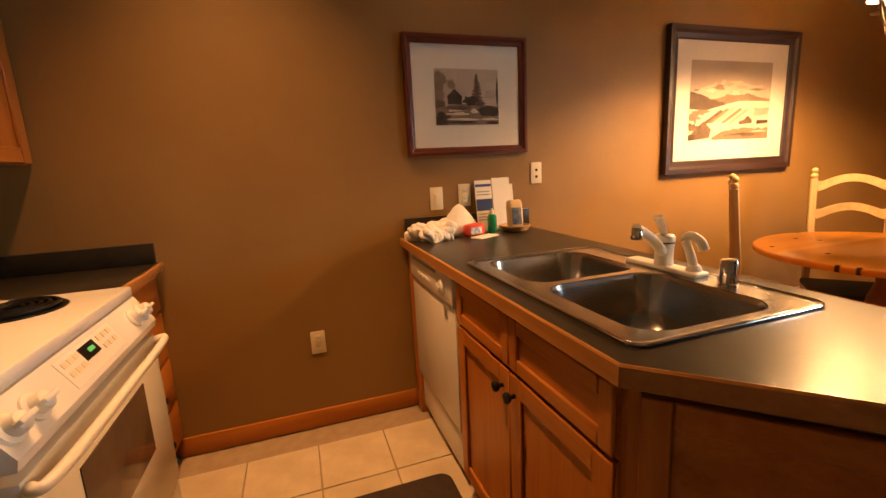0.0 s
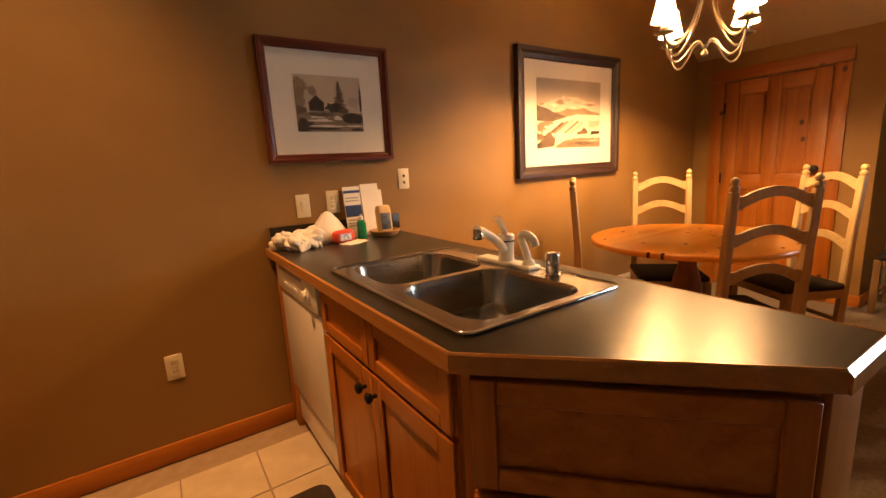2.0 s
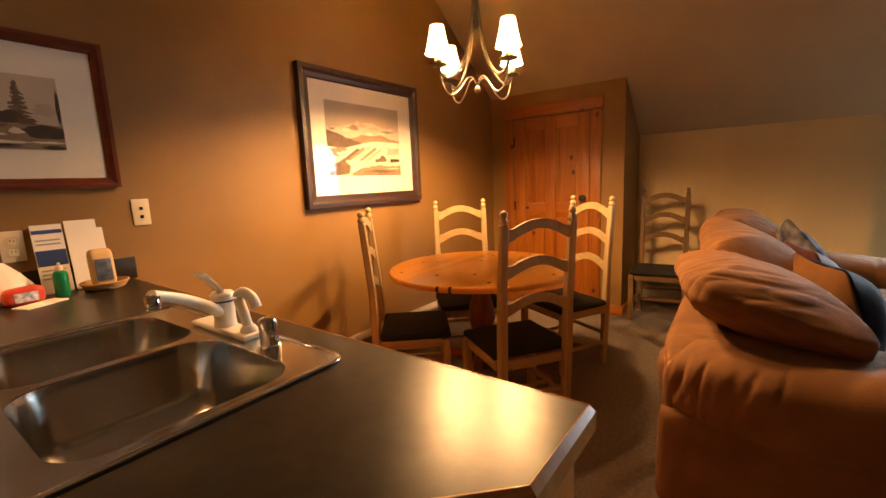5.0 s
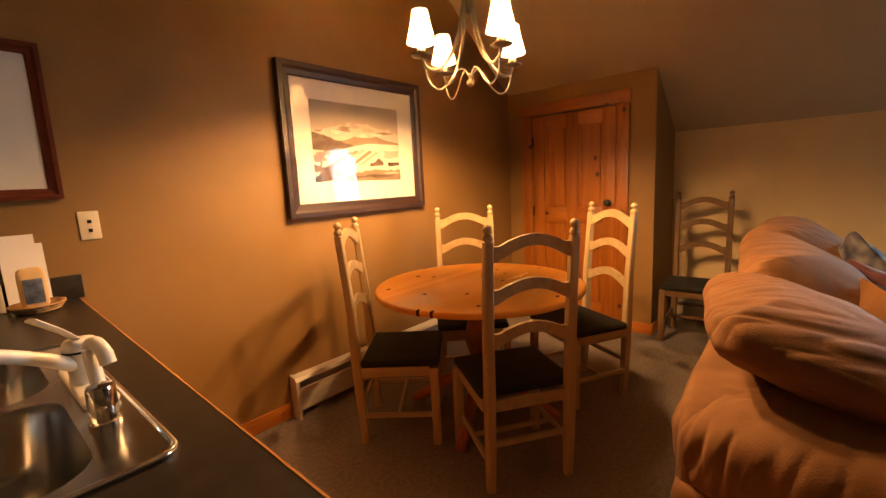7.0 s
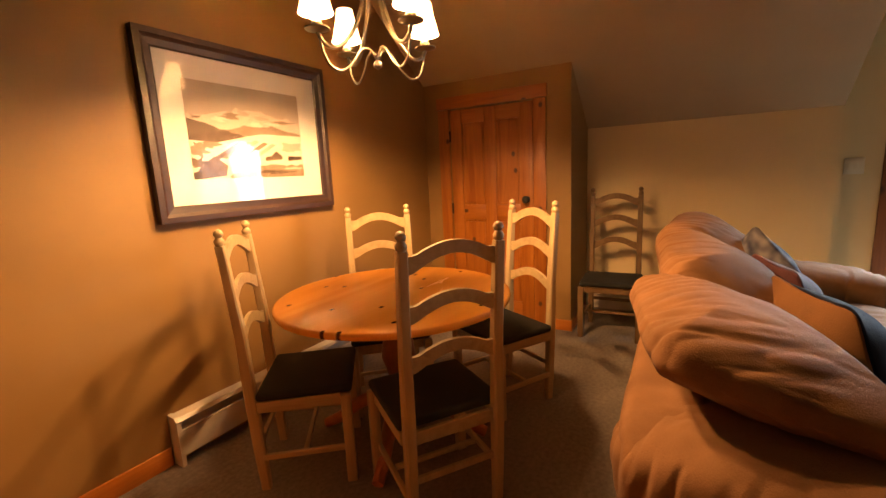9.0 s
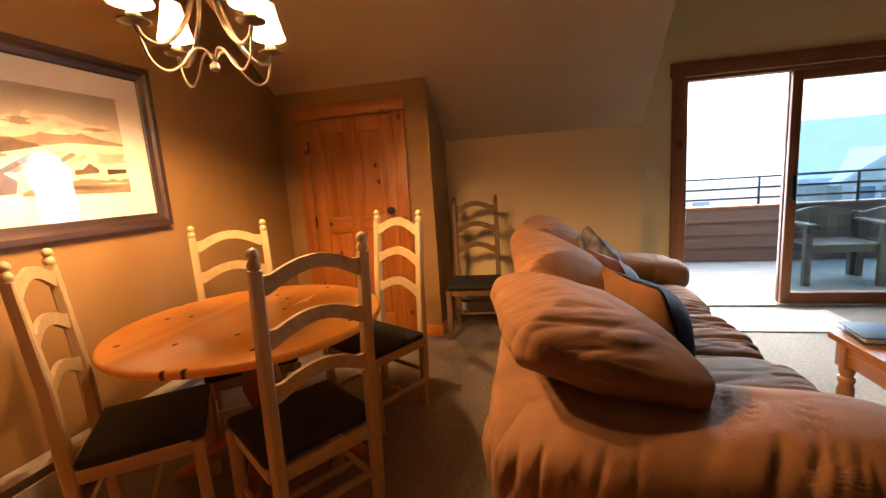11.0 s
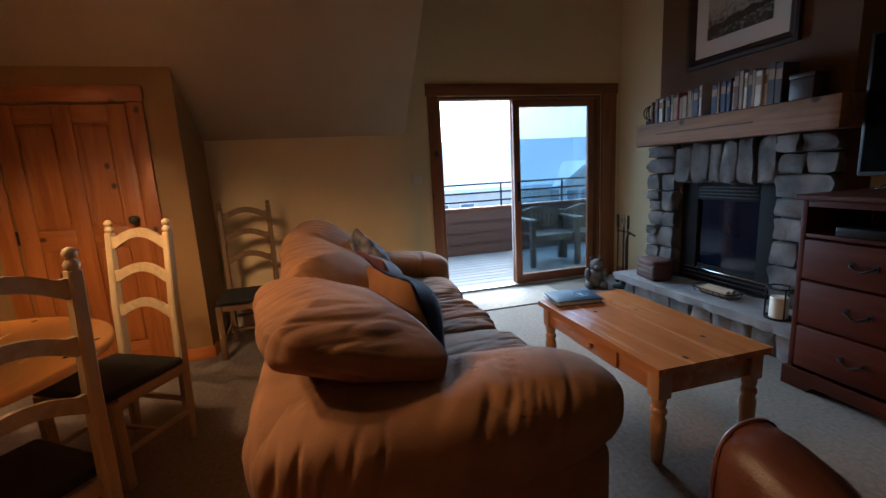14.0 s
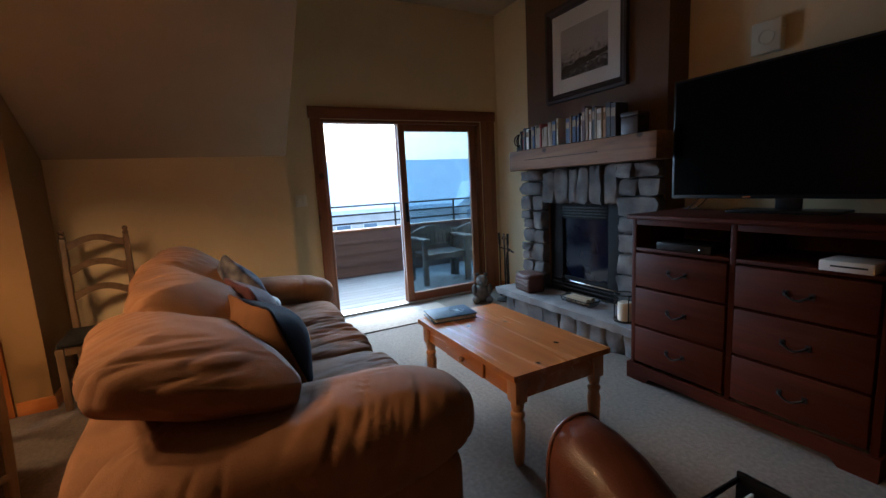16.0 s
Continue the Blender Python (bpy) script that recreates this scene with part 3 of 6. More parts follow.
def edge_band(p, q, material, parent, o, top=CT, h=0.04, t=0.007, ch=0.004):
    p, q = Vector((*p, 0)), Vector((*q, 0))
    d = (q - p).normalized()
    nrm = Vector((d.y, -d.x, 0))
    a, c, z0, z1 = p, q, top - h, top + 0.001
    bm = bmesh.new()
    prof = [(0.0005, z0), (t, z0), (t, z1 - ch), (t - ch, z1), (0.0005, z1)]
    va = [bm.verts.new(a + nrm * s - d * s * 0.35 + Vector((0, 0, z)) - o) for s, z in prof]
    vb = [bm.verts.new(c + nrm * s + d * s * 0.35 + Vector((0, 0, z)) - o) for s, z in prof]
    for i in range(5):
        bm.faces.new((va[i], va[(i + 1) % 5], vb[(i + 1) % 5], vb[i]))
    bm.faces.new(va)
    bm.faces.new(vb)
    return part("edge_band", bm, material, parent, "light wooden edge band", flat=True)


po = Vector((0.95, 1.3, 0))
for p, q in ((outline[1], outline[0]), (outline[2], outline[1]), (outline[3], outline[2]), (outline[4], outline[3])):
    # outward normal lies to the left of the walking direction here
    a, b2 = Vector((*p, 0)), Vector((*q, 0))
    t, ch = (0.012, 0.010) if p == outline[3] else (0.007, 0.004)      # the south end is cut to a broad chamfer
    if (b2 - a).normalized().cross(Vector((0, 0, 1))).dot(po - a) > 0:
        p, q = q, p
    edge_band(p, q, EDGE, pen, po, t=t, ch=ch)
bs = thing("backsplash", pose(0.95, WA - 0.01, CT), "low dark laminate backsplash strip", "backsplash")
box("strip", (-0.33, -0.012, 0.001), (0.365, 0.008, 0.095), COUNTER, bs, 0.003)

# sink
sink = thing("kitchen_sink", pose(0.916, 1.107, CT), "double-bowl stainless steel sink set in the worktop", "sink")
sx, sy = 0.916, 1.107
B1 = (0.712 - sx, 1.085 - sx, 1.142 - sy, 1.478 - sy)
B2 = (0.712 - sx, 1.085 - sx, 0.742 - sy, 1.116 - sy)
bm = sheet_with_holes(rounded_rect(SX0 - sx, SX1 - sx, SY0 - sy, SY1 - sy, 0.03), [rounded_rect(*B1, 0.075, 7), rounded_rect(*B2, 0.075, 7)], 0.006, 0.005)
part("rim", bm, STEEL, sink, angle=30)
bm = bmesh.new()
loop = rounded_rect(SX0 - sx, SX1 - sx, SY0 - sy, SY1 - sy, 0.03)
add_tube(bm, [(x, y, 0.005) for x, y in loop + loop[:1]], 0.0055, 8)
part("rim_bead", bm, CHROME, sink, "bright rolled rim edge", angle=60)
for bx in (B1, B2):
    bm = bmesh.new()
    rings = []
    for inset, z in ((0, 0.003), (0.004, -0.012), (0.012, -0.10), (0.028, -0.15), (0.065, -0.168)):
        rings.append([bm.verts.new((x, y, z)) for x, y in rounded_rect(bx[0] + inset, bx[1] - inset, bx[2] + inset, bx[3] - inset, 0.075, 7)])
    for a, b in zip(rings, rings[1:]):
        for i in range(len(a)):
            bm.faces.new((a[i], a[(i + 1) % len(a)], b[(i + 1) % len(a)], b[i]))
    bm.faces.new(rings[-1])
    part("bowl", bm, STEEL, sink, "brushed steel bowl", angle=60)
    lathe("drain", [(0.042, 0), (0.042, 0.004), (0.03, 0.003), (0.012, 0.001)], CHROME, sink, 20, ((bx[0] + bx[1]) / 2, (bx[2] + bx[3]) / 2, -0.167))
tap = thing("kitchen_tap", pose(1.132, 1.112, CT + 0.006), "white single-lever kitchen tap with side spray", "tap")
box("base_plate", (-0.028, -0.13, 0), (0.028, 0.13, 0.014), WHITE_P, tap, 0.006, 3)
lathe("tap_body", [(0.027, 0.012), (0.0255, 0.03), (0.026, 0.06), (0.029, 0.085), (0.029, 0.096), (0.024, 0.102), (0.008, 0.104)], WHITE_P, tap, 22)
lathe("dark_band", [(0.0292, 0.078), (0.0296, 0.079), (0.0296, 0.0815), (0.0292, 0.0825)], BLACK, tap, 22, cap=False)
tube("spout", spline([(-0.01, -0.004, 0.05), (-0.06, -0.028, 0.086), (-0.12, -0.056, 0.12), (-0.185, -0.086, 0.148)]), 0.0165, WHITE_P, tap, 12, 0.0135, flat=0.85)
lathe("spout_tip", [(0.014, 0), (0.015, 0.004), (0.015, 0.026), (0.010, 0.031)], CHROME, tap, 16, (-0.183, -0.085, 0.118))
tube("lever", spline([(0.0, 0.0, 0.098), (-0.028, -0.015, 0.13), (-0.066, -0.037, 0.165)]), 0.010, WHITE_P, tap, 10, 0.013, "thin white lever paddle", 0.35)
lathe("spray_base", [(0.021, 0.012), (0.02, 0.02), (0.014, 0.03)], WHITE_P, tap, 16, (0.004, -0.1, 0))
tube("spray_head", spline([(0.004, -0.1, 0.022), (0.003, -0.086, 0.06), (0.004, -0.068, 0.096), (0.011, -0.080, 0.107), (0.018, -0.104, 0.094), (0.021, -0.114, 0.07)]), 0.012, WHITE_P, tap, 12, 0.0135)
gap = thing("air_gap", pose(1.12, 0.9, CT + 0.006), "chrome air gap cap on the sink", "sink fitting")
lathe("cap", [(0.024, 0), (0.024, 0.008), (0.021, 0.01), (0.021, 0.062), (0.019, 0.068), (0.008, 0.07)], CHROME, gap, 20)

KNOB = [(0.006, 0), (0.006, 0.012), (0.014, 0.018), (0.016, 0.026), (0.011, 0.033), (0.003, 0.034)]


def knob(parent, m):
    bm = add_lathe(bmesh.new(), KNOB, 14)
    bmesh.ops.transform(bm, matrix=m, verts=bm.verts)
    return part("knob", bm, BLACK, parent, "round black knob", angle=50)


def shaker(name, w, h, parent, m, grain=None, bar=0.055, knob_at=None):
    """A framed cabinet front in its own plane: x across, z up, facing -y."""
    bm = bmesh.new()
    add_box(bm, (0.0, -0.009, 0.0), (w, 0.0, h))
    bmesh.ops.transform(bm, matrix=m, verts=bm.verts)
    leaf = part(name, bm, grain or CAB_Z, parent, flat=True)
    for lo, hi in (((0, -0.02, 0), (bar, -0.0095, h)), ((w - bar, -0.02, 0), (w, -0.0095, h)), ((bar + 0.0005, -0.02, 0), (w - bar - 0.0005, -0.0095, bar)), ((bar + 0.0005, -0.02, h - bar), (w - bar - 0.0005, -0.0095, h))):
        b3 = add_box(bmesh.new(), lo, hi, 0.003, 1)
        bmesh.ops.transform(b3, matrix=m, verts=b3.verts)
        part("frame_bar", b3, CAB_Z if hi[2] - lo[2] > hi[0] - lo[0] else (CAB_Y), leaf)
    if knob_at:
        knob(leaf, m @ pose(knob_at[0], -0.02, knob_at[1], 90, 0, 0))
    return leaf


# sink base unit faces west (front plane x = 0.64)
FX = 0.635
base = thing("sink_cabinet", pose(0.9, 1.1, 0), "honey-stained wooden sink cabinet with two doors", "cabinet")
ob_ = Vector((0.9, 1.1, 0))
bm = bmesh.new()
extrude_poly(bm, [(FX + 0.001, 1.52, 0.09), (FX + 0.001, 0.70, 0.09), (1.045, 0.262, 0.09), (1.235, 0.262, 0.09), (1.235, 1.52, 0.09)], (0, 0, 0.6))
bmesh.ops.translate(bm, verts=bm.verts, vec=-ob_)
part("carcass", bm, CAB_Z, base, flat=True)
bm = extrude_poly(bmesh.new(), [(FX + 0.001, 1.52, 0.69), (FX + 0.001, 0.70, 0.69), (1.045, 0.262, 0.69), (1.235, 0.262, 0.69), (1.235, 0.69, 0.69), (SX0 + 0.01, 0.70, 0.69), (SX0 + 0.01, 1.515, 0.69), (1.235, 1.515, 0.69), (1.235, 1.52, 0.69)], (0, 0, CT - 0.039 - 0.69))
bmesh.ops.translate(bm, verts=bm.verts, vec=-ob_)
part("carcass", bm, CAB_Z, base, flat=True)
bm = extrude_poly(bmesh.new(), [(FX + 0.06, 1.52, 0), (FX + 0.06, 0.72, 0), (1.07, 0.3, 0), (1.2, 0.3, 0), (1.2, 1.52, 0)], (0, 0, 0.09))
bmesh.ops.translate(bm, verts=bm.verts, vec=-ob_)
part("toe_kick", bm, DARK_W, base, flat=True)
for ya, yb, kx in ((1.505, 1.118, 0.355), (1.112, 0.715, 0.03)):
    shaker("drawer_front", ya - yb, 0.145, base, pose(FX - ob_.x, ya - ob_.y, 0.705, 0, 0, -90), CAB_Y, 0.04)
    shaker("door", ya - yb, 0.585, base, pose(FX - ob_.x, ya - ob_.y, 0.108, 0, 0, -90), CAB_Z, 0.055, (kx, 0.53))
# angled end of the peninsula
p0, p1 = Vector((0.64, 0.69, 0)), Vector((1.035, 0.255, 0))
wdt, ang = (p1 - p0).length, math.degrees(math.atan2(p1.y - p0.y, p1.x - p0.x))
shaker("drawer_front", wdt - 0.02, 0.235, base, pose(p0.x - ob_.x, p0.y - ob_.y, 0.615, 0, 0, ang) @ pose(0.01, -0.002, 0), CAB_X, 0.05)
shaker("door", wdt - 0.02, 0.49, base, pose(p0.x - ob_.x, p0.y - ob_.y, 0.108, 0, 0, ang) @ pose(0.01, -0.002, 0), CAB_Z, 0.055, (0.04, 0.40))
box("end_stile", Vector((1.05, 0.247, 0.0)) - ob_, Vector((1.235, 0.261, CT - 0.04)) - ob_, CAB_Z, base, 0.003)
box("back_panel", Vector((1.236, 0.262, 0.0)) - ob_, Vector((1.25, WA - 0.016, CT - 0.04)) - ob_, CAB_Z, base, 0.003)

# dishwasher
dish = thing("dishwasher", pose(0.9, 1.84, 0), "white built-in dishwasher under the worktop", "dishwasher")
dO = Vector((0.9, 1.84, 0))
DW = [((0.66, 1.535, 0.1), (1.22, 2.125, 0.865), "body", WHITE_E, 0.003), ((0.622, 1.54, 0.24), (0.659, 2.12, 0.735), "front_panel", WHITE_E, 0.006), ((0.612, 1.54, 0.742), (0.659, 2.12, 0.862), "control_panel", WHITE_P, 0.008), ((0.64, 1.545, 0.05), (0.659, 2.115, 0.232), "kick_plate", WHITE_E, 0.004), ((0.70, 1.56, 0.0), (1.2, 2.1, 0.099), "plinth", BLACK, 0)]
for lo, hi, nm, mt, bv in DW:
    box(nm, Vector(lo) - dO, Vector(hi) - dO, mt, dish, bv)
box("vent_strip", Vector((0.609, 1.72, 0.835)) - dO, Vector((0.613, 2.06, 0.848)) - dO, mk("grey_plastic", (0.3, 0.28, 0.25), (0.35, 0.33, 0.3), 5, 0.5), dish, 0)
bm = add_lathe(bmesh.new(), [(0.03, 0), (0.03, 0.006), (0.022, 0.01), (0.02, 0.022), (0.016, 0.024)], 20)
bmesh.ops.transform(bm, matrix=pose(0.612 - 0.9, 1.64 - 1.84, 0.80, 0, -90, 0), verts=bm.verts)
part("dial", bm, WHITE_P, dish, "round white dial", angle=50)
for i in range(4):
    box("button", Vector((0.608, 1.80 + i * 0.05, 0.775)) - dO, Vector((0.613, 1.835 + i * 0.05, 0.79)) - dO, WHITE_P, dish, 0.002)
filler = thing("cabinet_filler", pose(0.9, 2.17, 0), "narrow wooden filler beside the dishwasher", "cabinet panel")
box("filler_panel", (-0.275, -0.044, 0.0), (0.3, 0.032, CT - 0.04), CAB_Z, filler, 0.003)

# stove
st = thing("electric_stove", pose(-0.74, 1.36, 0), "white slide-in electric stove with black coil burners", "stove")
sO = Vector((-0.74, 1.36, 0))
SFX = -0.402
def sb(nm, lo, hi, mt, bv=0.006, parent=st, label=""):
    return box(nm, Vector(lo) - sO, Vector(hi) - sO, mt, parent, bv, 2, label)
sb("body", (-1.08, 0.985, 0.03), (SFX - 0.032, 1.738, 0.885), WHITE_E, 0.004)
for x in (-1.0, -0.55):
    for y in (1.05, 1.67):
        lathe("foot", [(0.02, 0), (0.02, 0.031)], BLACK, st, 10, (x - sO.x, y - sO.y, 0))
sb("cooktop", (-1.085, 0.98, 0.886), (SFX - 0.005, 1.743, 0.92), WHITE_E, 0.009)
bm = extrude_poly(bmesh.new(), [(SFX - 0.03, 0.982, 0.885), (SFX - 0.006, 0.982, 0.884), (SFX + 0.045, 0.982, 0.80), (SFX + 0.04, 0.982, 0.778), (SFX - 0.03, 0.982, 0.778)], (0, 0.759, 0))
bmesh.ops.translate(bm, verts=bm.verts, vec=-sO)
panel = part("control_panel", bm, WHITE_E, st, flat=True)
tilt = math.degrees(math.atan2(0.051, 0.084))
for y in (1.02, 1.095, 1.63, 1.695):
    bm = add_lathe(bmesh.new(), [(0.03, 0), (0.03, 0.006), (0.021, 0.009), (0.019, 0.028), (0.016, 0.03)], 20)
    add_box(bm, (-0.005, -0.024, 0.024), (0.005, 0.024, 0.04), 0.002)
    bmesh.ops.transform(bm, matrix=pose(SFX + 0.021 - sO.x, y - sO.y, 0.84, 0, 90 - tilt, 0), verts=bm.verts)
    part("control_knob", bm, WHITE_P, st, "white control knob", angle=50)
def on_panel(nm, y0, y1, s0, s1, mt, up=0.0015):
    d = Vector((0.051, 0, -0.084)).normalized()
    nn = Vector((0.084, 0, 0.051)).normalized()
    o = Vector((SFX - 0.006, 0, 0.884))
    bm = extrude_poly(bmesh.new(), [o + d * s0 + Vector((0, y0, 0)) - sO, o + d * s0 + Vector((0, y1, 0)) - sO, o + d * s1 + Vector((0, y1, 0)) - sO, o + d * s1 + Vector((0, y0, 0)) - sO], nn * up)
    return part(nm, bm, mt, panel, flat=True)
on_panel("keypad", 1.22, 1.50, 0.012, 0.085, WHITE_P)
on_panel("clock_display", 1.315, 1.39, 0.02, 0.055, BLACK, 0.003)
on_panel("clock_digits", 1.345, 1.375, 0.032, 0.043, plain_emit("green_digits", (0.1, 0.8, 0.3), 0.003), 0.004)
for i in range(3):
    for k in range(2):
        on_panel("key", 1.235 + i * 0.026, 1.255 + i * 0.026, 0.022 + k * 0.026, 0.036 + k * 0.026, ALMOND, 0.003)
        on_panel("key", 1.41 + i * 0.028, 1.43 + i * 0.028, 0.022 + k * 0.026, 0.036 + k * 0.026, ALMOND, 0.003)
odoor = sb("oven_door", (SFX - 0.03, 0.988, 0.225), (SFX + 0.036, 1.735, 0.755), WHITE_E, 0.008)
sb("oven_window", (SFX + 0.0362, 1.16, 0.44), (SFX + 0.0395, 1.56, 0.66), OVEN_GL, 0.001, odoor, "smoked oven window")
bm = add_tube(bmesh.new(), [Vector(p) - sO for p in spline([(SFX + 0.034, 1.0, 0.735), (SFX + 0.07, 1.02, 0.738), (SFX + 0.075, 1.36, 0.738), (SFX + 0.07, 1.70, 0.738), (SFX + 0.034, 1.72, 0.735)], 8)], 0.012, 10)
part("handle", bm, WHITE_P, odoor, "white bar handle", angle=60)
sb("storage_drawer", (SFX - 0.03, 0.988, 0.05), (SFX + 0.03, 1.735, 0.212), WHITE_E, 0.008)
for bx, by, br in ((-0.62, 1.56, 0.115), (-0.62, 1.17, 0.09), (-0.92, 1.55, 0.09), (-0.92, 1.17, 0.115)):
    pan = lathe("drip_pan", [(br, 0.001), (br, 0.004), (br - 0.012, 0.005), (br - 0.02, 0.002), (0.01, 0.002)], BLACK, st, 32, (bx - sO.x, by - sO.y, 0.92))
    pts = [(bx - sO.x + (0.02 + (br - 0.035) * k / 110) * math.cos(k * 0.25), by - sO.y + (0.02 + (br - 0.035) * k / 110) * math.sin(k * 0.25), 0.931) for k in range(110)]
    tube("coil", pts, 0.006, BLACK, pan, 6)

# west run: short counter between the stove and the north wall, with drawers
lc = thing("drawer_cabinet", pose(-0.77, 1.98, 0), "honey-stained wooden drawer cabinet by the stove", "cabinet")
lO = Vector((-0.77, 1.98, 0))
box("carcass", Vector((-1.098, 1.752, 0.09)) - lO, Vector((-0.49, WA - 0.002, CT - 0.04)) - lO, CAB_Z, lc, 0.002)
box("toe_kick", Vector((-1.098, 1.752, 0)) - lO, Vector((-0.52, WA - 0.002, 0.0895)) - lO, DARK_W, lc, 0)
for z0, z1 in ((0.71, 0.855), (0.50, 0.695), (0.30, 0.487), (0.11, 0.287)):
    fr = box("drawer_front", Vector((-0.489, 1.762, z0)) - lO, Vector((-0.471, WA - 0.012, z1)) - lO, CAB_Y, lc, 0.005)
    knob(fr, pose(-0.471 - lO.x, 1.98 - lO.y, (z0 + z1) / 2, 0, 90, 0))
lt = thing("worktop", pose(-0.77, 1.98, CT), "dark laminate worktop beside the stove", "worktop")
box("laminate_top", (-0.328, -0.23, -0.0385), (0.318, 0.238, 0), COUNTER, lt, 0.002)
box("edge_band", (0.3185, -0.23, -0.039), (0.335, 0.238, 0.001), EDGE, lt, 0.004, 2, "light wooden edge band")
box("backsplash", (-0.328, 0.218, 0.0005), (0.31, 0.239, 0.085), COUNTER, lt, 0.003)
uc = thing("wall_cabinet", pose(-0.95, 1.98, 1.33), "honey-stained wooden wall cabinet over the worktop", "cabinet")
box("carcass", (-0.149, -0.6, 0), (0.13, 0.238, 0.75), CAB_Z, uc, 0.002)
shaker("door", 0.40, 0.74, uc, pose(0.131, -0.17, 0.005, 0, 0, 90), CAB_Z, 0.055)
shaker("door", 0.40, 0.74, uc, pose(0.131, -0.58, 0.005, 0, 0, 90), CAB_Z, 0.055)
mat_ = thing("kitchen_mat", pose(0.2, 1.15, 0), "dark brown rubber-backed kitchen mat on the tiles", "mat")
bm = bmesh.new()
pts = rounded_rect(-0.25, 0.40, -0.5, 0.5, 0.05)
extrude_poly(bm, [(x, y, 0.0) for x, y in pts], (0, 0, 0.008))
part("mat_body", bm, mk("dark_mat", (0.03, 0.018, 0.012), (0.05, 0.03, 0.02), 30, 0.85, 0.6, 200), mat_)


# wall plates
def plate(name, x, z, label, kind):
    t = thing(name, pose(x, WA, z), label, "wall plate")
    box("cover", (-0.034, -0.006, -0.057), (0.034, 0, 0.057), ALMOND, t, 0.003)
    if kind == "switch":
        box("rocker", (-0.013, -0.009, -0.028), (0.013, -0.0062, 0.028), ALMOND, t, 0.002)
        box("rocker_face", (-0.009, -0.011, -0.002), (0.009, -0.009, 0.022), ALMOND, t, 0.001)
    elif kind == "outlet":
        for dz in (-0.02, 0.02):
            s = box("socket", (-0.014, -0.008, dz - 0.014), (0.014, -0.0062, dz + 0.014), ALMOND, t, 0.004)
            for dx in (-0.005, 0.005):
                box("slot", (dx - 0.001, -0.0084, dz - 0.003), (dx + 0.001, -0.008, dz + 0.006), BLACK, s, 0)
    else:
        for dz in (-0.02, 0.016):
            box("jack", (-0.007, -0.0085, dz - 0.007), (0.007, -0.0062, dz + 0.007), BLACK, t, 0.001)
    return t


plate("light_switch", 0.795, 1.092, "almond rocker light switch on the tan wall", "switch")
plate("wall_outlet", 0.948, 1.1, "almond outlet above the backsplash", "outlet")
plate("phone_jack", 1.37, 1.192, "almond jack plate with two dark ports", "jack")
plate("wall_outlet", 0.152, 0.44, "almond outlet low on the tan wall", "outlet")


# framed pictures on the north wall
def art(name, dark, mid, light, sky_h):
    m = bpy.data.materials.new(name)
    m.use_nodes = True
    n, l = m.node_tree.nodes, m.node_tree.links
    p = n["Principled BSDF"]
    tc, sep, nz, ad, mu = n.new("ShaderNodeTexCoord"), n.new("ShaderNodeSeparateXYZ"), n.new("ShaderNodeTexNoise"), n.new("ShaderNodeMath"), n.new("ShaderNodeMath")
    l.new(tc.outputs["Generated"], sep.inputs[0])
    l.new(tc.outputs["Generated"], nz.inputs["Vector"])
    nz.inputs["Scale"].default_value, nz.inputs["Detail"].default_value, nz.inputs["Distortion"].default_value = 15.0, 10, 0.4
    mu.operation, ad.operation = "MULTIPLY_ADD", "ADD"
    l.new(sep.outputs["Z"], mu.inputs[0])
    mu.inputs[1].default_value, mu.inputs[2].default_value = sky_h, -0.22
    l.new(nz.outputs["Fac"], ad.inputs[0])
    l.new(mu.outputs[0], ad.inputs[1])
    r = n.new("ShaderNodeValToRGB")
    e = r.color_ramp.elements
    e[0].position, e[0].color = 0.36, rgb(dark)
    e[1].position, e[1].color = 0.66, rgb(light)
    k = e.new(0.5)
    k.color = rgb(mid)
    l.new(ad.outputs[0], r.inputs[0])
    l.new(r.outputs[0], p.inputs["Base Color"])
    p.inputs["Roughness"].default_value = 0.6
    return m


def picture(name, x0, x1, z0, z1, fw, depth, frame_m, art_m, img, label, extra=None):
    cx, cz = (x0 + x1) / 2, (z0 + z1) / 2
    t = thing(name, pose(cx, WA, cz), label, "picture")
    return fill_picture(t, (x1 - x0) / 2, (z1 - z0) / 2, fw, depth, frame_m, art_m, [img[0] - cx, img[1] - cx, img[2] - cz, img[3] - cz], extra)


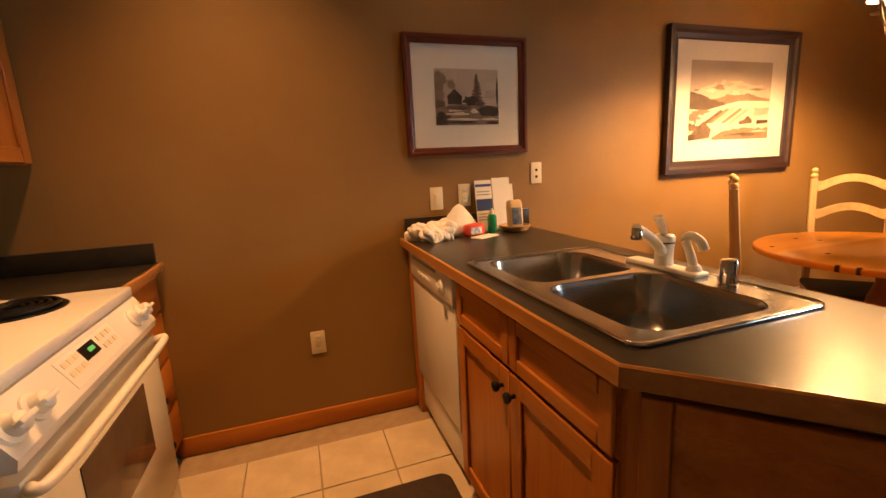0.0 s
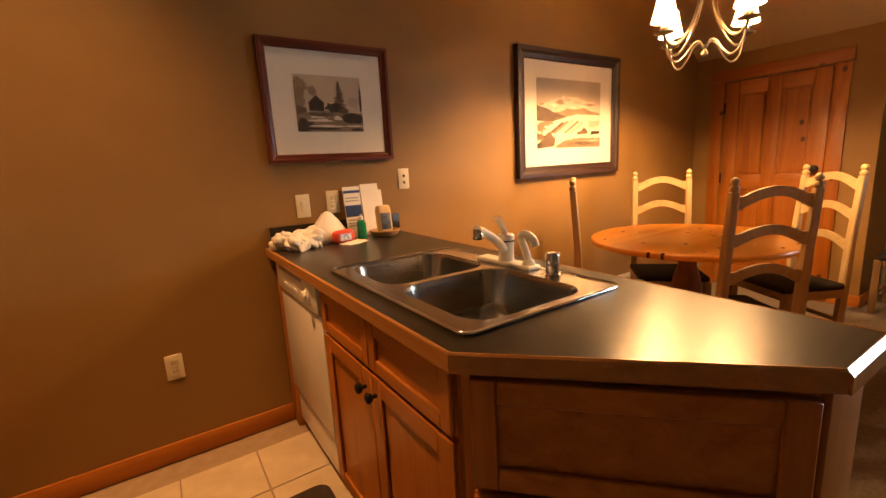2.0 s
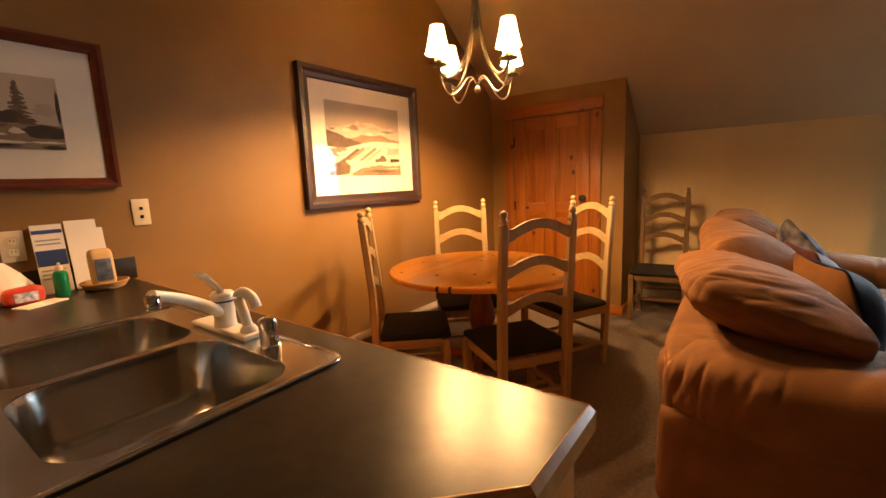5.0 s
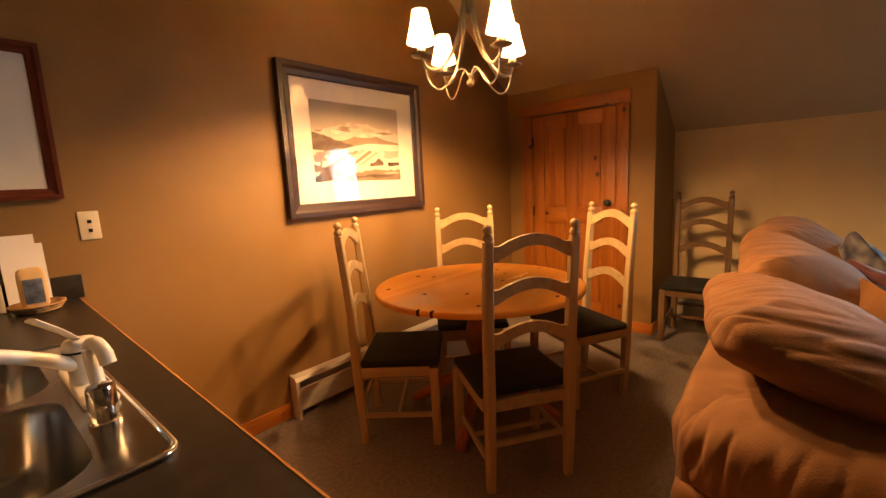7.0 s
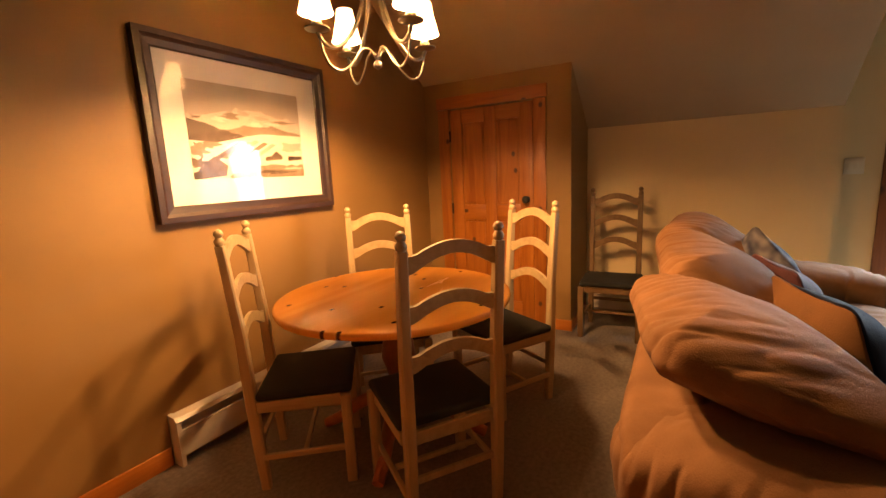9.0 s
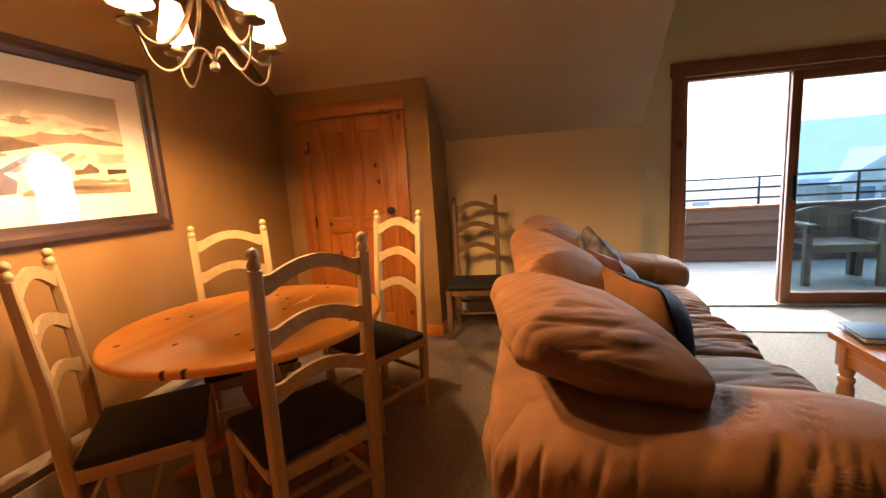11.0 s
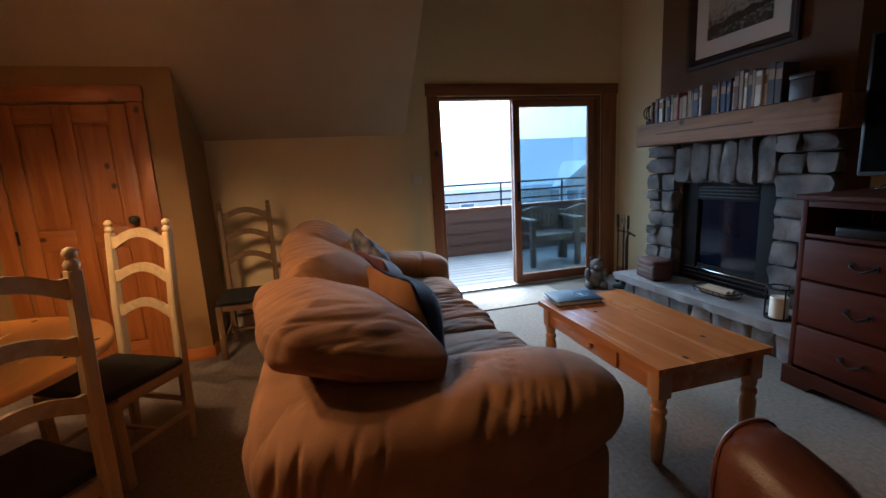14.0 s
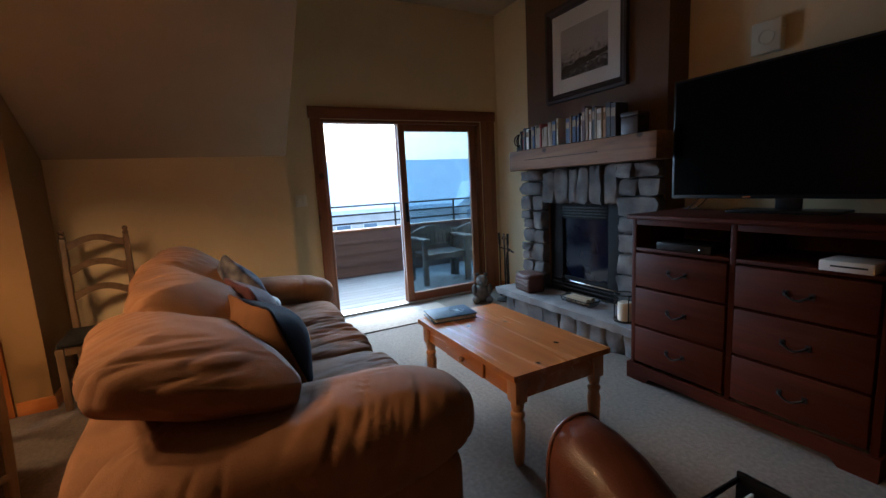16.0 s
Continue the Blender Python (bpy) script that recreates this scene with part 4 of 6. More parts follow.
def fill_picture(t, hw, hh, fw, depth, frame_m, art_m, img, extra=None):
    for sgn in (-1, 1):
        for axis in (0, 1):
            bm = bmesh.new()
            L, S = (hw, hh) if axis == 0 else (hh, hw)
            prof = [(0, 0), (0, -depth), (fw * 0.35, -depth), (fw * 0.55, -depth * 0.72), (fw * 0.9, -depth * 0.6), (fw, -depth * 0.45), (fw, 0)]
            ends = []
            for e in (-1, 1):
                ends.append([bm.verts.new((e * (L - s), y, sgn * (S - s)) if axis == 0 else (sgn * (S - s), y, e * (L - s))) for s, y in prof])
            for i in range(len(prof)):
                bm.faces.new((ends[0][i], ends[0][(i + 1) % len(prof)], ends[1][(i + 1) % len(prof)], ends[1][i]))
            part("frame_side", bm, frame_m, t, flat=True)
    box("mat_board", (-hw + fw, -depth * 0.35, -hh + fw), (hw - fw, -0.002, hh - fw), MATBOARD, t, 0)
    pr = box("print", (img[0], -depth * 0.35 - 0.0015, img[2]), (img[1], -depth * 0.35 - 0.0005, img[3]), art_m, t, 0)
    if extra:
        for k, (pts, mt) in enumerate(extra):
            yy = -depth * 0.35 - 0.0017 - k * 0.00003
            w, h = img[1] - img[0], img[3] - img[2]
            bm = extrude_poly(bmesh.new(), [(img[0] + w * u, yy, img[2] + h * v) for u, v in pts], (0, 0.0001, 0))
            part("printed_shape", bm, mt, pr, flat=True)
    g = box("glass", (-hw + fw, -depth * 0.44, -hh + fw), (hw - fw, -depth * 0.42, hh - fw), CLEAR, t, 0)
    g.visible_shadow = False
    return t


INK = mk("sepia_ink", (0.03, 0.018, 0.01), (0.07, 0.045, 0.028), 30, 0.6)
PALE = mk("pale_print", (0.55, 0.47, 0.36), (0.62, 0.54, 0.42), 20, 0.6)
MIDT = mk("mid_sepia", (0.22, 0.16, 0.10), (0.32, 0.24, 0.16), 25, 0.6)
RED_F = wood("mahogany_frame", (0.085, 0.018, 0.008), (0.14, 0.032, 0.014), "x", 0.3)
DRK_F = wood("espresso_frame", (0.022, 0.010, 0.006), (0.045, 0.02, 0.012), "x", 0.42)


def blot(u, v, ru, rv, seed, jag=0.35):
    """A ragged patch of ink: foliage, rock or a drift of snow."""
    out = []
    for i in range(26):
        a = 2 * math.pi * i / 26
        k = 1 + jag * noise.noise((seed * 3.1, math.cos(a) * 2.2, math.sin(a) * 2.2)) + jag * 0.6 * noise.noise((seed, i * 1.7, 0.3))
        out.append((min(1, max(0, u + ru * k * math.cos(a))), min(1, max(0, v + rv * k * math.sin(a)))))
    return out


def ridge(top, base, seed, jag=0.02):
    """A skyline through the given points, roughened, closed along a lower edge."""
    out = []
    for (u0, v0), (u1, v1) in zip(top, top[1:]):
        for k in range(7):
            f = k / 7
            out.append((u0 + (u1 - u0) * f, v0 + (v1 - v0) * f + jag * noise.noise((seed, (u0 + (u1 - u0) * f) * 19, 0))))
    return out + [top[-1]] + base[::-1]


HAZE = mk("print_sky", (0.40, 0.33, 0.25), (0.50, 0.42, 0.33), 6, 0.6)
SNOW = mk("print_snow", (0.66, 0.58, 0.46), (0.76, 0.68, 0.56), 14, 0.6)
DUSK = mk("dark_sepia", (0.09, 0.058, 0.034), (0.17, 0.115, 0.07), 34, 0.6)
CLOUD = mk("print_cloud", (0.46, 0.38, 0.29), (0.66, 0.57, 0.46), 7, 0.6)
cabin = [([(0, 0.34), (1, 0.34), (1, 1), (0, 1)], CLOUD)]
cabin += [(blot(u, v, ru, rv, k), m) for k, (u, v, ru, rv, m) in enumerate(((0.08, 0.80, 0.10, 0.14, MIDT), (0.05, 0.58, 0.09, 0.16, MIDT), (0.25, 0.72, 0.06, 0.09, MIDT), (0.06, 0.30, 0.10, 0.16, DUSK), (0.86, 0.55, 0.10, 0.09, HAZE)))]
cabin += [([(0, 0), (1, 0), (1, 0.33), (0.75, 0.36), (0.45, 0.38), (0.2, 0.36), (0, 0.3)], MIDT)]
cabin += [(blot(0.65, 0.44 + k * 0.062, 0.095 - k * 0.0105, 0.034, 20 + k, 0.6), DUSK) for k in range(8)]
cabin += [(blot(u, v, ru, rv, k + 9, j), m) for k, (u, v, ru, rv, j, m) in enumerate(((0.56, 0.43, 0.12, 0.085, 0.4, INK), (0.70, 0.38, 0.08, 0.05, 0.4, DUSK), (0.985, 0.58, 0.022, 0.24, 0.5, INK), (0.35, 0.31, 0.2, 0.035, 0.5, DUSK), (0.08, 0.10, 0.12, 0.12, 0.5, INK), (0.35, 0.20, 0.17, 0.022, 0.7, SNOW), (0.28, 0.26, 0.1, 0.018, 0.7, SNOW), (0.6, 0.25, 0.06, 0.04, 0.5, SNOW), (0.84, 0.24, 0.18, 0.10, 0.3, INK), (0.45, 0.10, 0.26, 0.018, 0.7, SNOW), (0.85, 0.10, 0.14, 0.016, 0.6, SNOW), (0.35, 0.05, 0.28, 0.025, 0.5, INK), (0.9, 0.03, 0.1, 0.03, 0.5, INK)))]
cabin += [([(0.19, 0.37), (0.41, 0.37), (0.41, 0.50), (0.43, 0.50), (0.30, 0.65), (0.17, 0.50), (0.19, 0.50)], INK)]
picture("framed_picture", 0.66, 1.305, 1.303, 1.865, 0.04, 0.03, RED_F, art("cabin_photo", (0.03, 0.02, 0.012), (0.22, 0.17, 0.12), (0.62, 0.53, 0.44), 0.55), (0.811, 1.149, 1.449, 1.714), "sepia cabin photograph in a mahogany frame with wide mat", cabin)
hills = [([(0, 0.66), (1, 0.66), (1, 1), (0, 1)], HAZE), (ridge([(0, 0.60), (0.15, 0.66), (0.35, 0.74), (0.5, 0.76), (0.62, 0.75), (0.75, 0.70), (0.88, 0.70), (1, 0.62)], [(0, 0.4), (1, 0.4)], 1.0, 0.05), PALE)]
hills += [(blot(u, v, ru, rv, k + 40, 0.8), m) for k, (u, v, ru, rv, m) in enumerate(((0.34, 0.67, 0.07, 0.035, MIDT), (0.46, 0.71, 0.05, 0.025, HAZE), (0.62, 0.68, 0.07, 0.02, HAZE), (0.82, 0.65, 0.1, 0.02, MIDT), (0.55, 0.60, 0.06, 0.03, SNOW), (0.25, 0.63, 0.05, 0.025, SNOW), (0.72, 0.62, 0.06, 0.018, SNOW)))]
hills += [(ridge([(0.3, 0.52), (0.45, 0.58), (0.55, 0.57), (0.7, 0.60), (0.85, 0.55), (1, 0.53)], [(0.3, 0.47), (1, 0.47)], 2.0, 0.03), MIDT), (ridge([(0, 0.62), (0.12, 0.58), (0.25, 0.53), (0.45, 0.46)], [(0, 0.36), (0.3, 0.38)], 3.0, 0.02), DUSK)]
hills += [([(0, 0.0), (1, 0.0), (1, 0.5), (0.6, 0.5), (0.42, 0.45), (0.2, 0.38), (0, 0.40)], SNOW)]
hills += [(blot(u, v, ru, rv, k + 60, 0.7), m) for k, (u, v, ru, rv, m) in enumerate(((0.06, 0.30, 0.07, 0.07, MIDT), (0.16, 0.36, 0.08, 0.03, MIDT), (0.05, 0.17, 0.08, 0.05, DUSK), (0.9, 0.36, 0.12, 0.05, HAZE)))]
hills += [([(u, v), (u + 0.05, v - 0.01), (u + 0.27, v + 0.17), (u + 0.23, v + 0.19)], m) for u, v, m in ((0.22, 0.22, MIDT), (0.30, 0.24, HAZE), (0.38, 0.22, MIDT), (0.46, 0.21, HAZE), (0.14, 0.2, DUSK))]
hills += [(ridge([(0.28, 0.04), (0.45, 0.12), (0.65, 0.15), (0.85, 0.14), (1, 0.15)], [(0.28, 0.0), (1, 0.0)], 4.0, 0.03), MIDT), (blot(0.68, 0.06, 0.22, 0.02, 77, 0.7), DUSK), (blot(0.88, 0.10, 0.1, 0.012, 78, 0.7), PALE)]
hills += [([(0.03, 0.0), (0.25, 0.03), (0.27, 0.14), (0.17, 0.24), (0.04, 0.10)], DUSK), ([(0.0, 0.0), (0.06, 0.0), (0.06, 0.09), (0.0, 0.07)], INK), ([(0.61, 0.19), (0.78, 0.21), (0.78, 0.25), (0.72, 0.31), (0.67, 0.25), (0.61, 0.24)], DUSK), ([(0.84, 0.19), (0.99, 0.21), (0.99, 0.25), (0.84, 0.25)], INK), ([(0.83, 0.255), (0.99, 0.255), (0.97, 0.29), (0.86, 0.31)], SNOW)]
picture("framed_picture", 2.235, 3.315, 1.137, 1.985, 0.075, 0.04, DRK_F, art("mountain_photo", (0.16, 0.10, 0.06), (0.55, 0.45, 0.34), (0.74, 0.66, 0.54), 0.3), (2.423, 3.105, 1.332, 1.80), "sepia mountain valley photograph in a dark wooden frame", hills)

# clutter on the worktop
def clutter():
    rng = random.Random(5)
    PL = mk("white_crumpled_plastic", (0.74, 0.71, 0.66), (0.80, 0.77, 0.72), 12, 0.4, 0.4, 60)
    for x, y, s, sd in ((0.665, 2.09, 0.10, 1.0), (0.70, 2.02, 0.085, 2.2), (0.765, 2.12, 0.10, 3.7), (0.78, 2.045, 0.085, 5.1)):
        t = thing("wrapped_cup_bundle", pose(x, y, CT, 0, 0, rng.uniform(0, 90)), "crumpled white plastic bundle on the worktop", "bundle", "white bundles on the worktop")
        pillow("crumpled_plastic", pose(0, 0, s * 0.36), (s * 1.15, s, s * 0.74), PL, t, n=2.3, folds=0.03, seed=sd, cuts=30, ff=40, fs=6.0, pleat=0.9, grooves=0.3)
    t = thing("plastic_bag", pose(0.88, 2.135, CT, 0, 0, 12), "white plastic bag of supplies on the worktop", "bag")
    bm = bmesh.new()
    seg = 28
    rings = []
    for r, z in ((0.085, 0.002), (0.095, 0.02), (0.08, 0.06), (0.055, 0.10), (0.024, 0.14), (0.006, 0.152)):
        rings.append([bm.verts.new((r * 1.15 * math.cos(2 * math.pi * i / seg) * (1 + 0.14 * noise.noise((i * 0.7, z * 30, 3))), r * 0.62 * math.sin(2 * math.pi * i / seg) * (1 + 0.14 * noise.noise((i * 0.7, z * 30, 9))), z)) for i in range(seg)])
    for a, b in zip(rings, rings[1:]):
        for i in range(seg):
            bm.faces.new((a[i], a[(i + 1) % seg], b[(i + 1) % seg], b[i]))
    bm.faces.new(rings[0][::-1])
    bm.faces.new(rings[-1])
    part("bag_film", bm, PL, t, angle=60)
    t = thing("detergent_packet", pose(0.925, 2.055, CT, 0, 0, 10), "small red and blue detergent packet", "packet")
    pillow("pouch", pose(0, 0, 0.03), (0.11, 0.045, 0.062), mk("red_film", (0.55, 0.05, 0.03), (0.65, 0.08, 0.05), 9, 0.3), t, n=4.0, folds=0.004, seed=3, cuts=6)
    box("print_patch", (-0.032, -0.0245, 0.012), (0.032, -0.0215, 0.044), mk("blue_white_print", (0.1, 0.2, 0.5), (0.75, 0.75, 0.75), 70, 0.4, detail=2), t, 0.001)
    t = thing("napkin", pose(0.95, 1.99, CT, 0, 0, 25), "folded white paper packets lying flat", "napkin")
    box("sheet", (-0.06, -0.035, 0), (0.02, 0.035, 0.006), PAPER, t, 0.002)
    box("sheet", (0.022, -0.03, 0), (0.075, 0.04, 0.005), PAPER, t, 0.002)
    t = thing("dish_soap_bottle", pose(1.035, 2.08, CT), "small green dish soap bottle with white cap", "bottle")
    lathe("bottle", [(0.02, 0), (0.023, 0.004), (0.023, 0.08), (0.018, 0.092), (0.009, 0.098)], mk("green_soap", (0.005, 0.20, 0.075), (0.01, 0.27, 0.11), 6, 0.12), t, 18)
    lathe("cap", [(0.011, 0.097), (0.011, 0.112), (0.005, 0.115), (0.005, 0.125)], WHITE_P, t, 14)
    t = thing("brochure", pose(1.043, 2.165, CT + 0.001, -8, 0, 0), "blue and white information brochure leaning on the wall", "brochure")
    box("cover_sheet", (-0.046, -0.002, 0), (0.046, 0.002, 0.262), PAPER, t, 0)
    BL = mk("brochure_blue", (0.02, 0.05, 0.19), (0.03, 0.07, 0.25), 8, 0.4)
    for z0, z1 in ((0.105, 0.165), (0.228, 0.242)):
        box("blue_band", (-0.044, -0.0035, z0), (0.044, -0.0021, z1), BL, t, 0)
    for z in (0.085, 0.07, 0.055, 0.185, 0.2):
        box("text_bar", (-0.038, -0.003, z), (0.034, -0.0021, z + 0.006), mk("grey_print", (0.3, 0.3, 0.33), (0.4, 0.4, 0.43), 8, 0.6), t, 0)
    t = thing("note_card", pose(1.148, 2.172, CT + 0.001, -8, 0, 0), "white folded cards leaning behind the basket", "card")
    box("card_sheet", (-0.05, -0.002, 0), (0.05, 0.002, 0.27), PAPER, t, 0)
    box("card_sheet", (-0.02, 0.003, 0), (0.07, 0.006, 0.235), PAPER, t, 0)
    t = thing("basket", pose(1.165, 2.085, CT), "small round woven tan basket", "basket")
    BK = mk("wicker", (0.34, 0.19, 0.07), (0.50, 0.31, 0.14), 40, 0.7, 0.8, 120)
    bm = add_lathe(bmesh.new(), [(0.05, 0), (0.056, 0.004), (0.078, 0.028), (0.075, 0.03), (0.053, 0.008), (0.01, 0.007)], 28)
    part("basket_shell", bm, BK, t, angle=60)
    for k in range(3):
        r = 0.062 + k * 0.007
        tube("weave_ring", [(r * math.cos(a * 0.26), r * math.sin(a * 0.26), 0.008 + k * 0.01) for a in range(25)], 0.004, BK, t, 6)
    t = thing("coffee_packet", pose(1.16, 2.07, CT + 0.009, -6, 0, 0), "kraft coffee bag with a dark label in the basket", "packet")
    pillow("bag", pose(0, 0, 0.075), (0.075, 0.045, 0.15), mk("kraft_paper", (0.62, 0.42, 0.20), (0.70, 0.50, 0.26), 9, 0.6), t, n=6.2, folds=0.002, cuts=6)
    box("label_patch", (-0.026, -0.0265, 0.025), (0.026, -0.0225, 0.11), mk("dark_label", (0.02, 0.03, 0.05), (0.18, 0.22, 0.3), 30, 0.4), t, 0.001)


clutter()

# kitchen ceiling cans
for cx, cy, _w, _b in CANS:
    t = thing("ceiling_light", pose(cx, cy, CEILZ), "round recessed ceiling light with white trim", "ceiling light", "kitchen ceiling lights")
    lathe("trim_ring", [(0.095, -0.0001), (0.095, -0.008), (0.07, -0.012), (0.068, -0.0001)], WHITE_P, t, 28, cap=False)
    lathe("lens", [(0.066, -0.002), (0.066, -0.004), (0.01, -0.005)], plain_emit("lit_lens", (1, 0.7, 0.4), 2.0), t, 24)

# ---- dining corner ----
tb = thing("dining_table", pose(2.83, 1.365, 0), "round knotty pine dining table on a pedestal", "table")
TR = 0.56
lathe("tabletop", [(TR - 0.02, 0.715), (TR - 0.004, 0.72), (TR, 0.732), (TR - 0.003, 0.745), (TR - 0.012, 0.75), (0.01, 0.75)], TABLE_W, tb, 72)
lathe("pedestal", [(0.12, 0.714), (0.12, 0.69), (0.06, 0.66), (0.05, 0.58), (0.075, 0.5), (0.085, 0.42), (0.06, 0.34), (0.055, 0.28), (0.085, 0.24), (0.085, 0.12), (0.06, 0.1)], DARK_W, tb, 28)
for a in (20, 110, 200, 290):
    bm = bmesh.new()
    add_tube(bm, spline([(0.05, 0, 0.19), (0.2, 0, 0.17), (0.33, 0, 0.075), (0.42, 0, 0.028)]), 0.038, 10, 0.026)
    bmesh.ops.transform(bm, matrix=pose(0, 0, 0, 0, 0, a), verts=bm.verts)
    part("foot", bm, wood("red_pine_foot", (0.32, 0.09, 0.03), (0.45, 0.16, 0.05), "x", 0.35), tb, angle=60)


def ladder_chair(m, CHAIR_W=CHAIR_W, CHAIR_H=CHAIR_H, label="pale washed wooden ladder-back chair with a dark seat pad"):
    """A ladder-back chair: the back stands on y = 0, the seat reaches forward along +y."""
    t = thing("dining_chair", m, label, "chair", "chairs round the table")
    H, W, D = 1.135, 0.40, 0.41
    for s in (-1, 1):
        bm = bmesh.new()
        x = s * (W / 2 - 0.02)
        rings = []
        for y, z, hx, hy in ((0.022, 0, 0.017, 0.019), (0.012, 0.22, 0.02, 0.023), (0.004, 0.44, 0.021, 0.024), (-0.004, 0.7, 0.02, 0.021), (-0.035, H - 0.07, 0.018, 0.018)):
            rings.append([bm.verts.new((x + a * hx, y + b * hy, z)) for a, b in ((-1, -0.7), (-0.7, -1), (0.7, -1), (1, -0.7), (1, 0.7), (0.7, 1), (-0.7, 1), (-1, 0.7))])
        for a, b in zip(rings, rings[1:]):
            for i in range(8):
                bm.faces.new((a[i], a[(i + 1) % 8], b[(i + 1) % 8], b[i]))
        bm.faces.new(rings[0][::-1])
        bm.faces.new(rings[-1])
        post = part("back_post", bm, CHAIR_W, t, angle=40)
        lathe("finial", [(0.012, 0), (0.019, 0.01), (0.021, 0.02), (0.014, 0.031), (0.011, 0.035), (0.017, 0.042), (0.019, 0.051), (0.013, 0.063), (0.003, 0.068)], CHAIR_W, post, 14, (x, -0.036, H - 0.071))
        bm = bmesh.new()
        add_box(bm, (s * (W / 2 + 0.005) - 0.021, D - 0.042, 0), (s * (W / 2 + 0.005) + 0.021, D, 0.405), 0.005)
        part("front_leg", bm, CHAIR_W, t)
        bm = bmesh.new()
        add_box(bm, (s * (W / 2 - 0.006) - 0.009, 0.03, 0.14), (s * (W / 2 - 0.006) + 0.009, D - 0.043, 0.165), 0.004)
        part("side_stretcher", bm, CHAIR_H, t)
        bm = bmesh.new()
        add_box(bm, (s * (W / 2 - 0.004) - 0.011, 0.028, 0.36), (s * (W / 2 - 0.004) + 0.011, D - 0.043, 0.41), 0.003)
        part("side_rail", bm, CHAIR_H, t)
    for nm, y, z0, z1 in (("front_rail", D - 0.022, 0.36, 0.41), ("back_rail", 0.012, 0.36, 0.41), ("cross_stretcher", 0.2, 0.145, 0.165), ("back_stretcher", 0.018, 0.2, 0.225)):
        box(nm, (-W / 2 + 0.02, y - 0.009, z0), (W / 2 - 0.02, y + 0.009, z1), CHAIR_H, t, 0.003)
    hw = W / 2 - 0.034
    for zc, amp in ((0.635, 0.048), (0.815, 0.048), (0.985, 0.05)):
        lo, hi = [], []
        for i in range(25):
            u = -1 + 2 * i / 24
            k = abs(u)
            up = amp * math.cos(k * math.pi / 2 * 1.04) if k < 0.80 else amp * 0.20
            if 0.72 < k < 0.80:
                up = amp * 0.20 + amp * 0.28 * (1 - (k - 0.72) / 0.08) * 0.6
            dn = amp * 1.12 * math.cos(min(1.0, k / 0.9) * math.pi / 2) if k < 0.9 else 0
            hi.append((u * hw, 0, zc + 0.052 + up))
            lo.append((u * hw, 0, zc + 0.002 + dn))
        yb = -0.004 - 0.031 * max(0, (zc - 0.66)) / 0.4
        bm = extrude_poly(bmesh.new(), [(x, yb - 0.008 - 0.012 * math.cos(x / hw * 1.5), z) for x, y, z in lo] + [(x, yb - 0.008 - 0.012 * math.cos(x / hw * 1.5), z) for x, y, z in hi[::-1]], (0, 0.017, 0))
        part("back_slat", bm, CHAIR_H, t, angle=50)
    bm = bmesh.new()
    add_box(bm, (-W / 2 - 0.015, 0.026, 0.411), (W / 2 + 0.015, D + 0.008, 0.448), 0.016, 3)
    part("seat", bm, SEAT_M, t, "dark upholstered seat pad")
    return t


def chair_pose(cx, cy, facing):
    return pose(cx, cy, 0, 0, 0, facing - 90)


ch = ladder_chair(chair_pose(2.457, 0.842, 55))
copy_thing(ch, chair_pose(2.36, 1.80, -51))
copy_thing(ch, chair_pose(3.27, 1.785, 222))
copy_thing(ch, chair_pose(3.585, 0.945, 151))
# browner wood than the other chairs, darkened further to stand in for shade
DK = [wood("brown_shaded_chair_wood", (0.12, 0.07, 0.03), (0.20, 0.12, 0.055), ax, 0.45, grain=18) for ax in "zy"]
ladder_chair(chair_pose(4.885, 0.655, 183), DK[0], DK[1], "brown wooden ladder-back chair, toned down for shade, against the low cream wall")

# chandelier
chd = thing("chandelier", pose(CHAND[0], CHAND[1], CEILZ), "aged silver chandelier with four lit fabric shades", "chandelier")
z_ = lambda z: z - CEILZ
lathe("canopy", [(0.065, -0.0005), (0.06, -0.02), (0.02, -0.035)], PEWTER, chd, 24)
tube("stem", [(0, 0, -0.03), (0, 0, z_(2.2))], 0.007, PEWTER, chd, 10)
lathe("hub", [(0.012, z_(2.25)), (0.022, z_(2.22)), (0.014, z_(2.16)), (0.02, z_(2.1)), (0.01, z_(2.06))], PEWTER, chd, 16)
lathe("finial", [(0.004, z_(1.80)), (0.012, z_(1.79)), (0.006, z_(1.775)), (0.017, z_(1.762)), (0.017, z_(1.748)), (0.004, z_(1.738))], PEWTER, chd, 14)
